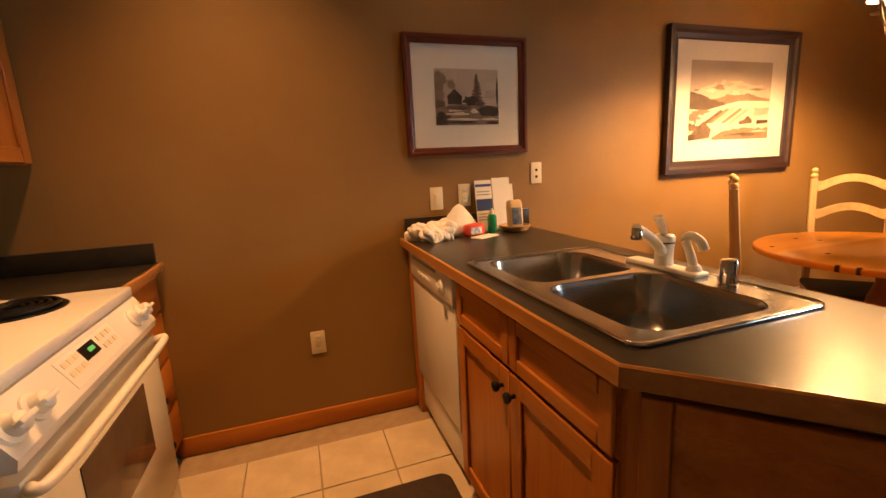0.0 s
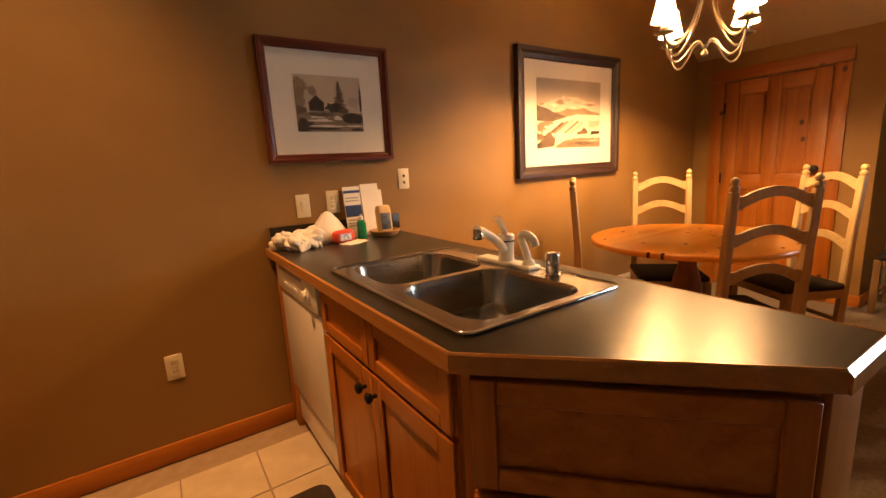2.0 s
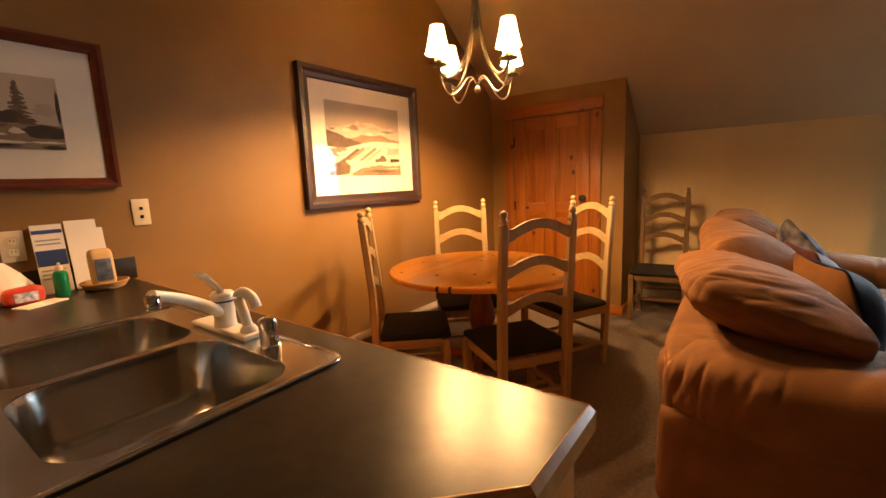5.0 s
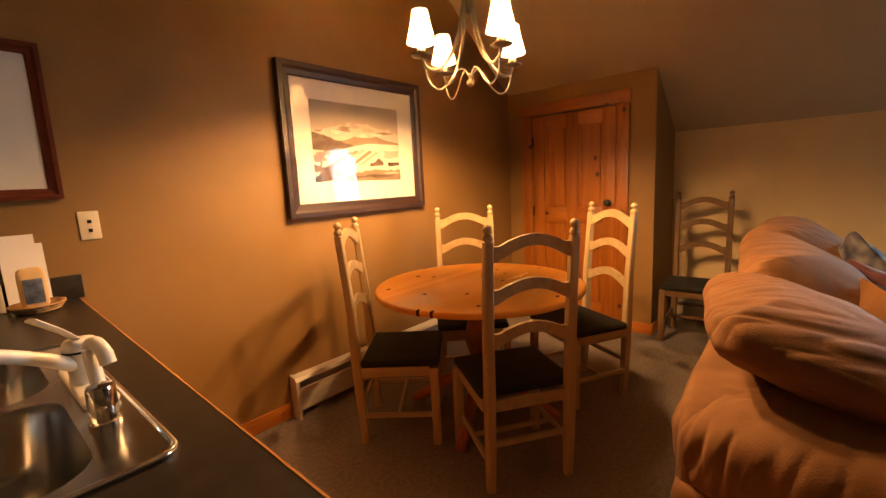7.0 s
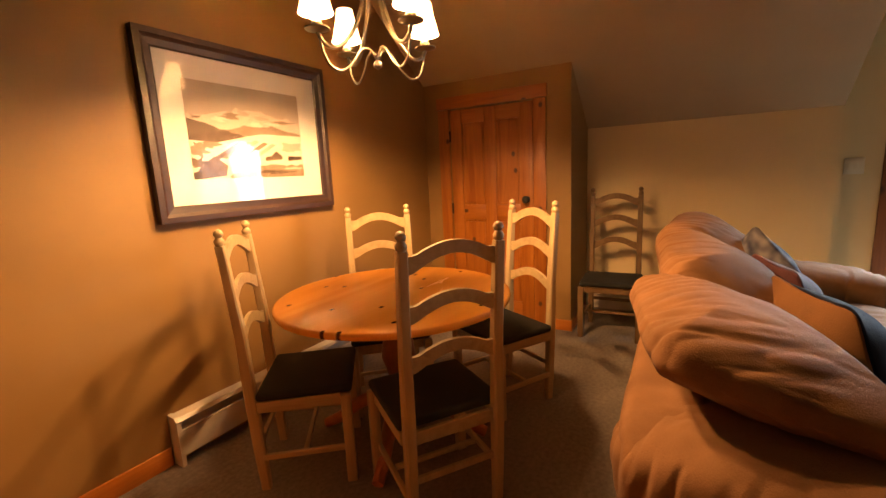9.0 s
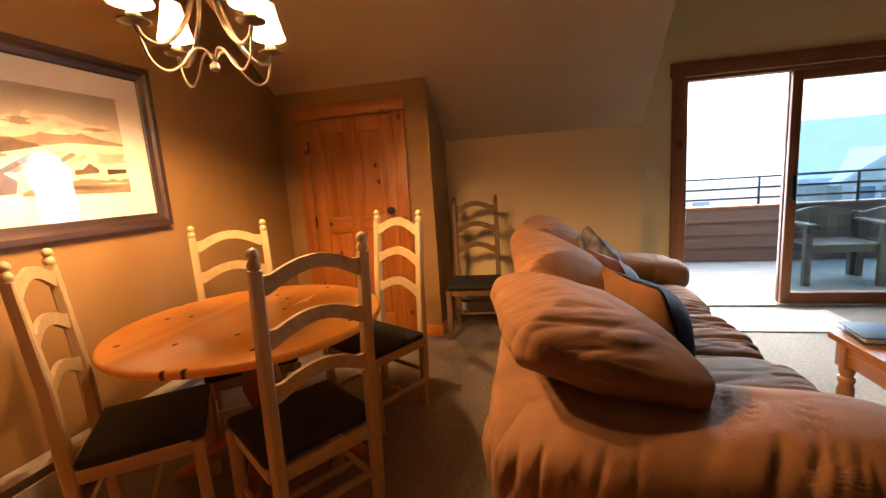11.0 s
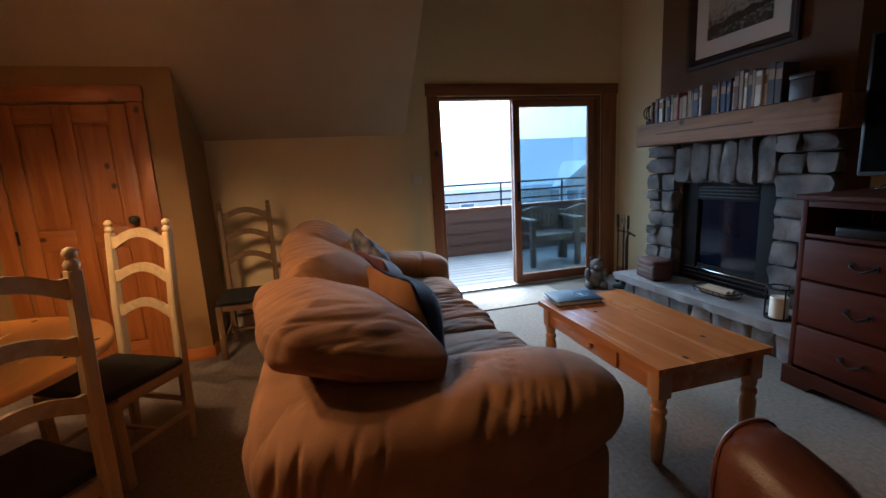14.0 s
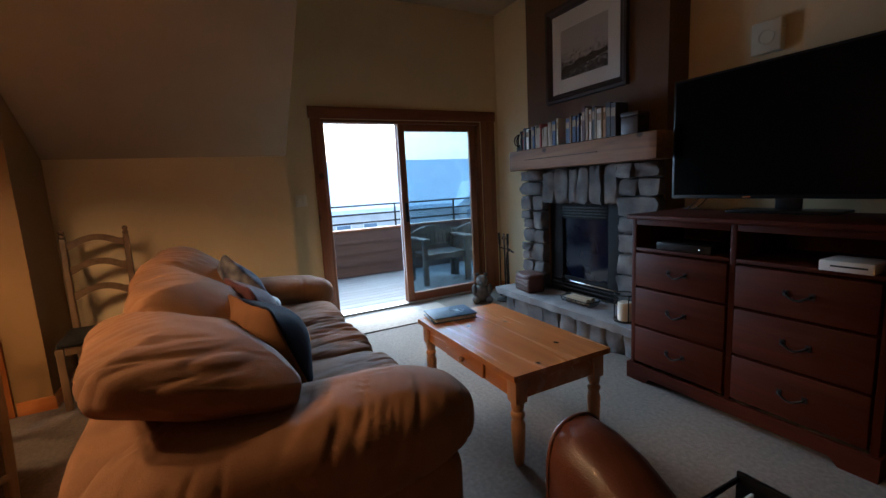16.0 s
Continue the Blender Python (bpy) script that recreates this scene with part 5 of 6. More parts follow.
for a in ARM_ANGLES:
    ca, sa = math.cos(a), math.sin(a)
    P = lambda r, z: (r * ca, r * sa, z_(z))
    arm = tube("arm", spline([P(0.012, 2.22), P(0.03, 2.08), P(0.065, 1.94), P(0.12, 1.845), P(0.18, 1.80), P(0.23, 1.81), P(ARM_R, 1.845)], 7), 0.0085, PEWTER, chd, 8)
    tube("scroll", spline([P(0.008, 1.785), P(0.035, 1.815), P(0.075, 1.80), P(0.12, 1.745), P(0.17, 1.715), P(0.22, 1.745), P(ARM_R, 1.845)], 7), 0.0048, PEWTER, chd, 7)
    at = (ARM_R * ca, ARM_R * sa, 0)
    lathe("bobeche", [(0.012, z_(1.842)), (0.046, z_(1.852)), (0.047, z_(1.857)), (0.02, z_(1.857)), (0.022, z_(1.875)), (0.02, z_(1.878))], PEWTER, arm, 20, at)
    lathe("candle_sleeve", [(0.0145, z_(1.876)), (0.0145, z_(1.900)), (0.006, z_(1.902))], plain_emit("lit_sleeve", (1.0, 0.62, 0.28), 0.6), arm, 14, at)
    sh = lathe("shade", [(0.064, z_(1.908)), (0.056, z_(1.938)), (0.044, z_(1.988)), (0.035, z_(2.040))], SHADE, arm, 28, at, "cream fabric shade", cap=False)

# baseboard heaters
def heater(m, length, label):
    t = thing("baseboard_heater", m, label, "heater")
    box("back_plate", (0, -0.012, 0.02), (length, -0.001, 0.245), HEATER, t, 0.002)
    bm = extrude_poly(bmesh.new(), [(0.02, -0.062, 0.045), (0.02, -0.07, 0.05), (0.02, -0.07, 0.175), (0.02, -0.064, 0.18)], (length - 0.04, 0, 0))
    part("front_cover", bm, HEATER, t, flat=True)
    bm = extrude_poly(bmesh.new(), [(0.02, -0.012, 0.235), (0.02, -0.012, 0.245), (0.02, -0.055, 0.238), (0.02, -0.07, 0.222), (0.02, -0.066, 0.219), (0.02, -0.052, 0.232)], (length - 0.04, 0, 0))
    part("top_cover", bm, HEATER, t, flat=True)
    box("fins", (0.04, -0.058, 0.07), (length - 0.04, -0.014, 0.15), BLACK, t, 0)
    for x in (0, length - 0.02):
        bm = extrude_poly(bmesh.new(), [(x, -0.001, 0.0), (x, -0.001, 0.25), (x, -0.056, 0.245), (x, -0.074, 0.225), (x, -0.074, 0.0)], (0.02, 0, 0))
        part("end_cap", bm, HEATER, t, flat=True)
    return t


heater(pose(2.14, WA, 0), 1.8, "cream metal baseboard heater along the tan wall")
heater(pose(KNX, 0.92, 0, 0, 0, -90), 1.55, "baseboard heater under the low cream wall")

# ---- living room ----
# sofa
so = thing("sofa", pose(3.37, -0.27, 0), "overstuffed brown suede sofa with three loose back pillows", "sofa")
sfO = Vector((3.37, -0.27, 0))


def sp_(name, c, size, rot=(0, 0, 0), material=SOFA_M, parent=so, **kw):
    c = Vector(c) - sfO
    return pillow(name, pose(c.x, c.y, c.z, *rot), size, material, parent, **kw)


X0, X1 = 2.16, 4.62
sp_("base", (3.39, -0.24, 0.2), (2.30, 0.98, 0.31), n=12, folds=0.004, seed=1, cuts=20)
for x, y in ((2.35, 0.15), (4.45, 0.15), (2.35, -0.62), (4.45, -0.62)):
    c = Vector((x, y, 0)) - sfO
    lathe("foot", [(0.025, 0), (0.035, 0.075)], DARK_W, so, 14, c)
sp_("back_frame", (3.39, 0.165, 0.40), (2.36, 0.24, 0.56), n=7, folds=0.009, seed=2, axis_fold=(1, 0, 0.3), ff=50, cuts=80, pleat=0.4, grooves=0.9)
for x, sd in ((X0 + 0.19, 3.0), (X1 - 0.19, 4.0)):
    sp_("arm_panel", (x, -0.25, 0.25), (0.34, 1.04, 0.40), n=12, folds=0.004, seed=sd)
    sp_("arm_pad", (x, -0.285, 0.525), (0.45, 1.16, 0.31), n=3.0, folds=0.012, seed=sd + 0.5, axis_fold=(0.25, 1, 0.2), ff=70, cuts=92, pleat=0.25, grooves=0.95)
L3 = (X1 - X0 - 0.72) / 3
for i in range(3):
    cx = X0 + 0.36 + L3 * (i + 0.5)
    sp_("seat_cushion", (cx, -0.38, 0.42), (L3 + 0.05, 0.86, 0.21), n=4.5, folds=0.020, seed=7 + i, axis_fold=(0.95, 0.3, 0), ff=80, cuts=64, pleat=0.3, grooves=1.0)
# three loose pillows sag over the back, each pinched thin at its rim
for i, (c, size, rot) in enumerate((((2.70, 0.0, 0.755), (0.84, 0.58, 0.27), (19, 3, 10)), ((3.36, 0.0, 0.765), (0.74, 0.56, 0.32), (33, -3, 5)), ((3.98, 0.01, 0.785), (0.74, 0.56, 0.32), (36, -4, -8)))):
    sp_("back_cushion", c, size, rot=rot, n=5.5, folds=0.014, seed=11 + i * 1.3, axis_fold=(1, 0.35, 0.1), ff=90, cuts=92, puff=0.72, sharp=2.4, pleat=0.45, grooves=0.5)


def throw(name, c, size, rot, front, back, label, seed=0.0):
    t = thing(name, pose(*c, *rot), label, "pillow", "throw pillows on the sofa")
    h = size[2] / 2
    for nm, mt, s in (("pillow_front", front, 1), ("pillow_back", back, -1)):
        pillow(nm, pose(0, 0, s * 0.0008), (size[0], size[1], size[2] * 1.1), mt, t, n=9, folds=0.010, seed=seed + s, cuts=26, puff=0.93, ff=50, pleat=0.3, half=s, sharp=2.0)
    return t


STARS = mk("navy_patterned_cloth", (0.016, 0.02, 0.045), (0.20, 0.19, 0.20), 16, 0.9, 0.4, 200, detail=1.0, spec=0.1)
throw("throw_pillow", (2.98, -0.28, 0.665), (0.47, 0.46, 0.27), (70, 0, 17), NAVY, RUST, "tan suede throw pillow with a dark patterned face", 2.0)
throw("throw_pillow", (3.50, -0.25, 0.68), (0.42, 0.40, 0.22), (68, 0, 15), MAROON, MAROON, "maroon throw pillow leaning on the back cushions", 3.0)
throw("throw_pillow", (3.86, -0.20, 0.74), (0.38, 0.38, 0.22), (64, 35, 22), STARS, STARS, "navy throw pillow with a pale patterned face", 4.0)
t = thing("folded_throw", pose(4.12, -0.36, 0.515), "small rolled cream throw on the sofa seat", "throw")
pillow("roll", pose(0, 0, 0.055, 0, 0, 20), (0.3, 0.12, 0.11), PAPER, t, n=3, folds=0.004, cuts=12)

# leather ottoman
lch = thing("leather_ottoman", pose(1.645, -1.105, 0), "dark brown leather ottoman with an arched piped top", "ottoman")
bm = bmesh.new()
prof = [(-0.115, 0.05), (-0.125, 0.30), (-0.12, 0.42), (-0.1, 0.485), (-0.055, 0.52), (0, 0.53), (0.055, 0.52), (0.1, 0.485), (0.12, 0.42), (0.125, 0.30), (0.115, 0.05)]
rows = [(-0.22, 0.80, -0.24), (-0.14, 0.90, -0.17), (-0.02, 0.97, -0.09), (0.12, 1.0, -0.035), (0.27, 1.0, -0.006), (0.385, 0.98, 0.0), (0.412, 0.90, -0.018)]
rings = [[bm.verts.new((0.412 - (0.412 - x) * 0.7, a * k, max(0.05, b + dz * (b > 0.28)))) for a, b in prof] for x, k, dz in rows]
for a, b in zip(rings, rings[1:]):
    for i in range(len(prof)):
        bm.faces.new((a[i], a[(i + 1) % len(prof)], b[(i + 1) % len(prof)], b[i]))
bm.faces.new(rings[0])
bm.faces.new(rings[-1])
loops = [[v.co.copy() for v in rings[k]] for k in (1, 5)]
ot = part("body", bm, LEATHER, lch, angle=70)
for loop in loops:
    tube("piping", spline(loop, 4), 0.006, LEATHER, lch, 6)
for x in (0.03, 0.34):
    for y in (-0.08, 0.08):
        lathe("foot", [(0.018, 0), (0.024, 0.052)], DARK_W, lch, 12, (x, y, 0))
mg = thing("magazine_rack", pose(1.74, -1.52, 0), "low dark rack holding white magazines on the carpet", "rack")
for y in (-0.17, 0.17):
    box("side", (-0.12, y - 0.008, 0), (0.10, y + 0.008, 0.23), BLACK, mg, 0.004)
box("base", (-0.12, -0.16, 0.02), (0.10, 0.16, 0.035), BLACK, mg, 0.003)
box("front_bar", (0.088, -0.16, 0.19), (0.10, 0.16, 0.21), BLACK, mg, 0.003)
for k in range(3):
    box("magazine", (-0.09 + k * 0.05, -0.14 + k * 0.02, 0.036), (-0.08 + k * 0.05, 0.08 + k * 0.02, 0.222), PAPER, mg, 0.002)

# coffee table
cf = thing("coffee_table", pose(2.995, -1.49, 0), "knotty pine coffee table with turned legs and a drawer", "coffee table")
hx, hy = 0.505, 0.295
for i in range(4):
    y0 = -hy + i * hy / 2
    box("top_plank", (-hx, y0 + 0.0002, 0.432), (hx, y0 + hy / 2 - 0.0002, 0.46), COFFEE_W, cf, 0)
for s in (-1, 1):
    box("apron", (-hx + 0.07, s * (hy - 0.045) - 0.01, 0.325), (hx - 0.07, s * (hy - 0.045) + 0.01, 0.4315), COFFEE_W, cf, 0.003)
    box("apron", (s * (hx - 0.045) - 0.01, -hy + 0.07, 0.325), (s * (hx - 0.045) + 0.01, hy - 0.07, 0.4315), COFFEE_W, cf, 0.003)
    for r in (-1, 1):
        lx, ly = s * (hx - 0.055), r * (hy - 0.055)
        bm = add_box(bmesh.new(), (lx - 0.033, ly - 0.033, 0.31), (lx + 0.033, ly + 0.033, 0.4315), 0.003)
        add_lathe(bm, [(0.018, 0), (0.024, 0.01), (0.027, 0.05), (0.032, 0.15), (0.034, 0.2), (0.025, 0.225), (0.033, 0.24), (0.033, 0.255), (0.024, 0.265), (0.031, 0.285), (0.031, 0.3105)], 18, (lx, ly, 0))
        part("leg", bm, COFFEE_Z, cf, angle=50)
dr = box("drawer_front", (-0.22, hy - 0.0345, 0.335), (0.16, hy - 0.018, 0.425), COFFEE_W, cf, 0.003)
bm = add_lathe(bmesh.new(), [(0.007, 0), (0.007, 0.01), (0.016, 0.016), (0.018, 0.024), (0.01, 0.032), (0.002, 0.033)], 14)
bmesh.ops.transform(bm, matrix=pose(-0.04, hy - 0.018, 0.38, -90, 0, 0), verts=bm.verts)
part("drawer_knob", bm, COFFEE_Z, dr, "turned wooden knob", angle=50)
bd = thing("ring_binder", pose(3.425, -1.39, 0.46, 0, 0, -8), "dark blue binder with a pale emblem on the coffee table", "binder")
BI = mk("binder_cover", (0.012, 0.045, 0.10), (0.022, 0.065, 0.14), 12, 0.5, spec=0.15)
box("cover", (-0.11, -0.145, 0.0), (0.11, 0.145, 0.005), BI, bd, 0.002)
box("pages", (-0.1, -0.135, 0.0055), (0.1, 0.13, 0.026), PAPER, bd, 0.002)
tc_ = box("cover", (-0.11, -0.145, 0.0265), (0.11, 0.145, 0.032), BI, bd, 0.002)
bm = bmesh.new()
add_tube(bm, [(0.045 * math.cos(a * 0.28), -0.045 + 0.045 * math.sin(a * 0.28), 0.0325) for a in range(20)], 0.0018, 6)
extrude_poly(bm, [(-0.03, -0.06, 0.0322), (-0.01, -0.03, 0.0322), (0.0, -0.045, 0.0322), (0.02, -0.02, 0.0322), (0.03, -0.065, 0.0322)], (0, 0, 0.001))
part("emblem", bm, mk("pale_blue_ink", (0.25, 0.35, 0.45), (0.3, 0.4, 0.5), 9, 0.5), tc_)

# fireplace: chimney breast, stones, firebox, hearth, mantel
CBY, SFY = -2.95, -2.915
CX0, CX1 = 3.03, 4.52
FBX0, FBX1, FBZ = 3.375, 4.225, 1.075
bm = extrude_poly(bmesh.new(), [(CX0, SOUTH, 0), (FBX0, SOUTH, 0), (FBX0, SOUTH, FBZ), (FBX1, SOUTH, FBZ), (FBX1, SOUTH, 0), (CX1, SOUTH, 0), (CX1, SOUTH, CEILZ), (CX0, SOUTH, CEILZ)], (0, CBY - SOUTH, 0))
structure(part("wall_chimney_breast", bm, BROWN, flat=True), "brown painted chimney breast above the fireplace", "wall")
fp = thing("stone_fireplace", pose(3.775, CBY, 0), "grey river-stone fireplace surround", "fireplace")
fO = Vector((3.775, CBY, 0))
bm = bmesh.new()
for lo, hi in (((CX0 + 0.01, CBY + 0.001, 0.25), (FBX0 - 0.02, CBY + 0.02, 1.395)), ((FBX1 + 0.02, CBY + 0.001, 0.25), (CX1 - 0.01, CBY + 0.02, 1.395)), ((FBX0 - 0.02, CBY + 0.001, FBZ + 0.01), (FBX1 + 0.02, CBY + 0.02, 1.395))):
    add_box(bm, lo, hi)
bmesh.ops.translate(bm, verts=bm.verts, vec=-fO)
part("mortar_bed", bm, MORTAR, fp, flat=True)
rng = random.Random(11)


def stone(x0, x1, z0, z1, parent, o, y, depth):
    bm = bmesh.new()
    bmesh.ops.create_cube(bm, size=1.0)
    bmesh.ops.subdivide_edges(bm, edges=bm.edges, cuts=4, use_grid_fill=True)
    s = Vector((rng.uniform(0, 50), rng.uniform(0, 50), rng.uniform(0, 50)))
    cx, cz, w, h = (x0 + x1) / 2, (z0 + z1) / 2, x1 - x0, z1 - z0
    for v in bm.verts:
        p = v.co * 2
        k = (abs(p.x) ** 9 + abs(p.z) ** 9 + abs(p.y) ** 5) ** (1 / 9) if p.length else 1
        p = p / max(k, 0.3) * (0.5 + 0.5 * min(1, k))
        n1 = noise.noise_vector(p * 0.9 + s)
        q = Vector((p.x * w / 2, p.y * depth / 2, p.z * h / 2)) + Vector((n1.x * w * 0.09, n1.y * depth * 0.28, n1.z * h * 0.09))
        v.co = q + Vector((cx, y + depth / 2 - 0.01, cz)) - o
    return part("stone", bm, STONE, parent, angle=48)


def column(x0, x1, z0, z1):
    z = z0
    while z < z1 - 0.05:
        h = min(rng.uniform(0.11, 0.19), z1 - z)
        if z1 - z - h < 0.08:
            h = z1 - z
        if rng.random() < 0.85:
            xm = x0 + (x1 - x0) * rng.uniform(0.38, 0.62)
            stone(x0, xm - 0.006, z, z + h - 0.01, fp, fO, CBY + 0.005, rng.uniform(0.08, 0.12))
            hm = rng.choice((0, 0.5))
            if hm and h > 0.17:
                stone(xm, x1, z, z + h * hm - 0.006, fp, fO, CBY + 0.005, rng.uniform(0.08, 0.12))
                stone(xm, x1, z + h * hm, z + h - 0.01, fp, fO, CBY + 0.005, rng.uniform(0.08, 0.12))
            else:
                stone(xm, x1, z, z + h - 0.01, fp, fO, CBY + 0.005, rng.uniform(0.08, 0.12))
        else:
            stone(x0, x1, z, z + h - 0.01, fp, fO, CBY + 0.005, rng.uniform(0.09, 0.13))
        z += h


column(FBX1 + 0.005, CX1 + 0.01, 0.25, 1.40)
column(CX0 - 0.01, FBX0 - 0.005, 0.25, 1.40)
x = FBX0
while x < FBX1 - 0.02:
    w = rng.uniform(0.11, 0.17)
    if FBX1 - x - w < 0.08:
        w = FBX1 - x
    stone(x, x + w - 0.01, FBZ + 0.005, 1.40 - rng.uniform(0, 0.03), fp, fO, CBY + 0.005, rng.uniform(0.09, 0.13))
    x += w
fb = thing("gas_firebox", pose(3.8, CBY, 0.25), "black metal gas fireplace insert with dark glass", "fireplace insert")
bO = Vector((3.8, CBY, 0.25))
def fbx(nm, lo, hi, mt, bv=0.003, label=""):
    return box(nm, Vector(lo) - bO, Vector(hi) - bO, mt, fb, bv, 2, label)
fbx("back_plate", (FBX0 + 0.002, SOUTH + 0.005, 0.252), (FBX1 - 0.002, SOUTH + 0.02, FBZ - 0.002), SOOT)
fbx("surround", (FBX0 + 0.002, CBY - 0.05, 0.252), (FBX0 + 0.16, CBY - 0.005, FBZ - 0.002), SOOT)
fbx("surround", (FBX1 - 0.16, CBY - 0.05, 0.252), (FBX1 - 0.002, CBY - 0.005, FBZ - 0.002), SOOT)
fbx("surround", (FBX0 + 0.161, CBY - 0.05, 0.94), (FBX1 - 0.161, CBY - 0.005, FBZ - 0.002), SOOT)
fbx("glass", (FBX0 + 0.161, CBY - 0.04, 0.40), (FBX1 - 0.161, CBY - 0.03, 0.939), FIREGL, 0, "dark reflective glass")
for k in range(4):
    fbx("louver", (FBX0 + 0.17, CBY - 0.012, 0.955 + k * 0.026), (FBX1 - 0.17, CBY + 0.006, 0.965 + k * 0.026), IRON, 0.002)
for k in range(3):
    fbx("grille_bar", (FBX0 + 0.03, CBY - 0.012, 0.285 + k * 0.035), (FBX1 - 0.03, CBY + 0.008, 0.297 + k * 0.035), CHROME if k == 2 else IRON, 0.004)
fbx("lower_panel", (FBX0 + 0.161, CBY - 0.05, 0.252), (FBX1 - 0.161, CBY - 0.02, 0.399), SOOT)
he = thing("hearth", pose(3.7, -2.75, 0), "raised hearth with a rough sandstone slab", "hearth")
hO = Vector((3.7, -2.75, 0))
bm = bmesh.new()
add_box(bm, (2.885, -2.94, 0.185), (4.60, -2.55, 0.25))
es = [e for e in bm.edges if abs(e.verts[0].co.x - e.verts[1].co.x) > 1]
bmesh.ops.subdivide_edges(bm, edges=es, cuts=40, use_grid_fill=True)
es = [e for e in bm.edges if abs(e.verts[0].co.y - e.verts[1].co.y) > 0.2]
bmesh.ops.subdivide_edges(bm, edges=es, cuts=3, use_grid_fill=True)
for v in bm.verts:
    n1 = noise.noise_vector(v.co * 14)
    if v.co.y > -2.56:
        v.co.y += n1.y * 0.022 - (0.014 if v.co.z < 0.2 else 0)
    if v.co.x > 4.59:
        v.co.x += n1.x * 0.02
bmesh.ops.translate(bm, verts=bm.verts, vec=-hO)
part("slab", bm, SLAB, he, angle=30)
box("core", Vector((2.885, -2.945, 0)) - hO, Vector((4.5, -2.69, 0.184)) - hO, MORTAR, he, 0)
x = 2.89
while x < 4.5:
    w = rng.uniform(0.14, 0.26)
    stone(x, min(x + w, 4.53) - 0.01, 0.0, 0.182, he, hO, -2.70, 0.09)
    x += w
mn = thing("mantel_beam", pose(3.74, -2.83, 1.395), "rough-sawn timber mantel beam", "mantel")
bm = bmesh.new()
add_box(bm, (-0.80, -0.118, 0), (0.80, 0.11, 0.185), 0.012, 2)
es = [e for e in bm.edges if abs(e.verts[0].co.x - e.verts[1].co.x) > 1]
bmesh.ops.subdivide_edges(bm, edges=es, cuts=30, use_grid_fill=True)
for v in bm.verts:
    n1 = noise.noise_vector(v.co * 9)
    if v.co.y > 0:
        v.co.y += n1.y * 0.008
    v.co.z += n1.z * 0.005 if 0.02 < v.co.z < 0.165 or v.co.y > 0.05 and v.co.z < 0.1 else 0
part("beam", bm, MANTEL_W, mn, angle=30)
box("shrinkage_crack", (-0.3, 0.108, 0.088), (0.55, 0.1185, 0.093), mk("dark_crack", (0.03, 0.014, 0.008), (0.05, 0.02, 0.01), 9, 0.9), mn, 0)

# books on the mantel
cols = [(0.04, 0.03, 0.03), (0.07, 0.03, 0.03), (0.62, 0.6, 0.55), (0.10, 0.10, 0.12), (0.25, 0.17, 0.10), (0.03, 0.04, 0.09), (0.5, 0.45, 0.36), (0.02, 0.02, 0.02), (0.3, 0.05, 0.04)]
BM = [mk("book_cloth", c, tuple(min(1, q * 1.3 + 0.01) for q in c), 14, 0.6, 0.2, 150) for c in cols]
rng = random.Random(4)
x, zt = 4.36, 1.581
def book(x, w, h, d, mt):
    t = thing("book", pose(x - w / 2, -2.79, zt), "upright hardback book on the timber mantel", "book", "books on the mantel")
    box("cover", (-w / 2, -d / 2, 0), (-w / 2 + 0.003, d / 2, h), mt, t, 0.0008, 1)
    box("cover", (w / 2 - 0.003, -d / 2, 0), (w / 2, d / 2, h), mt, t, 0.0008, 1)
    sp2 = box("spine", (-w / 2 + 0.0031, d / 2 - 0.004, 0), (w / 2 - 0.0031, d / 2 + 0.002, h), mt, t, 0.001, 1)
    box("title_band", (-w / 2 + 0.004, d / 2 + 0.0021, h * 0.6), (w / 2 - 0.004, d / 2 + 0.0028, h * 0.85), BM[4], sp2, 0)
    box("pages", (-w / 2 + 0.0032, -d / 2 + 0.003, 0.003), (w / 2 - 0.0032, d / 2 - 0.0045, h - 0.005), PAPER, t, 0)
while x > 3.28:
    w = rng.choice((0.018, 0.024, 0.03, 0.038, 0.045))
    h = rng.uniform(0.16, 0.20) if x > 4.0 else rng.uniform(0.18, 0.215) if x > 3.6 else rng.uniform(0.21, 0.26)
    if 3.86 > x > 3.78:
        x -= 0.03
        continue
    book(x, w, h, rng.uniform(0.12, 0.15), rng.choice(BM))
    x -= w + 0.0015
orb = thing("mantel_ornament", pose(4.44, -2.79, zt), "dark metal armillary ornament on the mantel", "ornament")
box("base", (-0.03, -0.03, 0), (0.03, 0.03, 0.035), IRON, orb, 0.004)
for rz in (0, 60, 120):
    bm = add_tube(bmesh.new(), [(0.06 * math.cos(a * 0.2618), 0, 0.095 + 0.06 * math.sin(a * 0.2618)) for a in range(25)], 0.005, 6)
    bmesh.ops.transform(bm, matrix=pose(0, 0, 0, 0, 0, rz), verts=bm.verts)
    part("ring", bm, IRON, orb, angle=60)
bx_ = thing("ornament_box", pose(3.17, -2.80, zt), "dark wooden box on the mantel", "box")
box("body", (-0.07, -0.06, 0), (0.07, 0.06, 0.12), DRK_F, bx_, 0.006)
box("lid", (-0.074, -0.064, 0.1205), (0.074, 0.064, 0.15), DRK_F, bx_, 0.008)

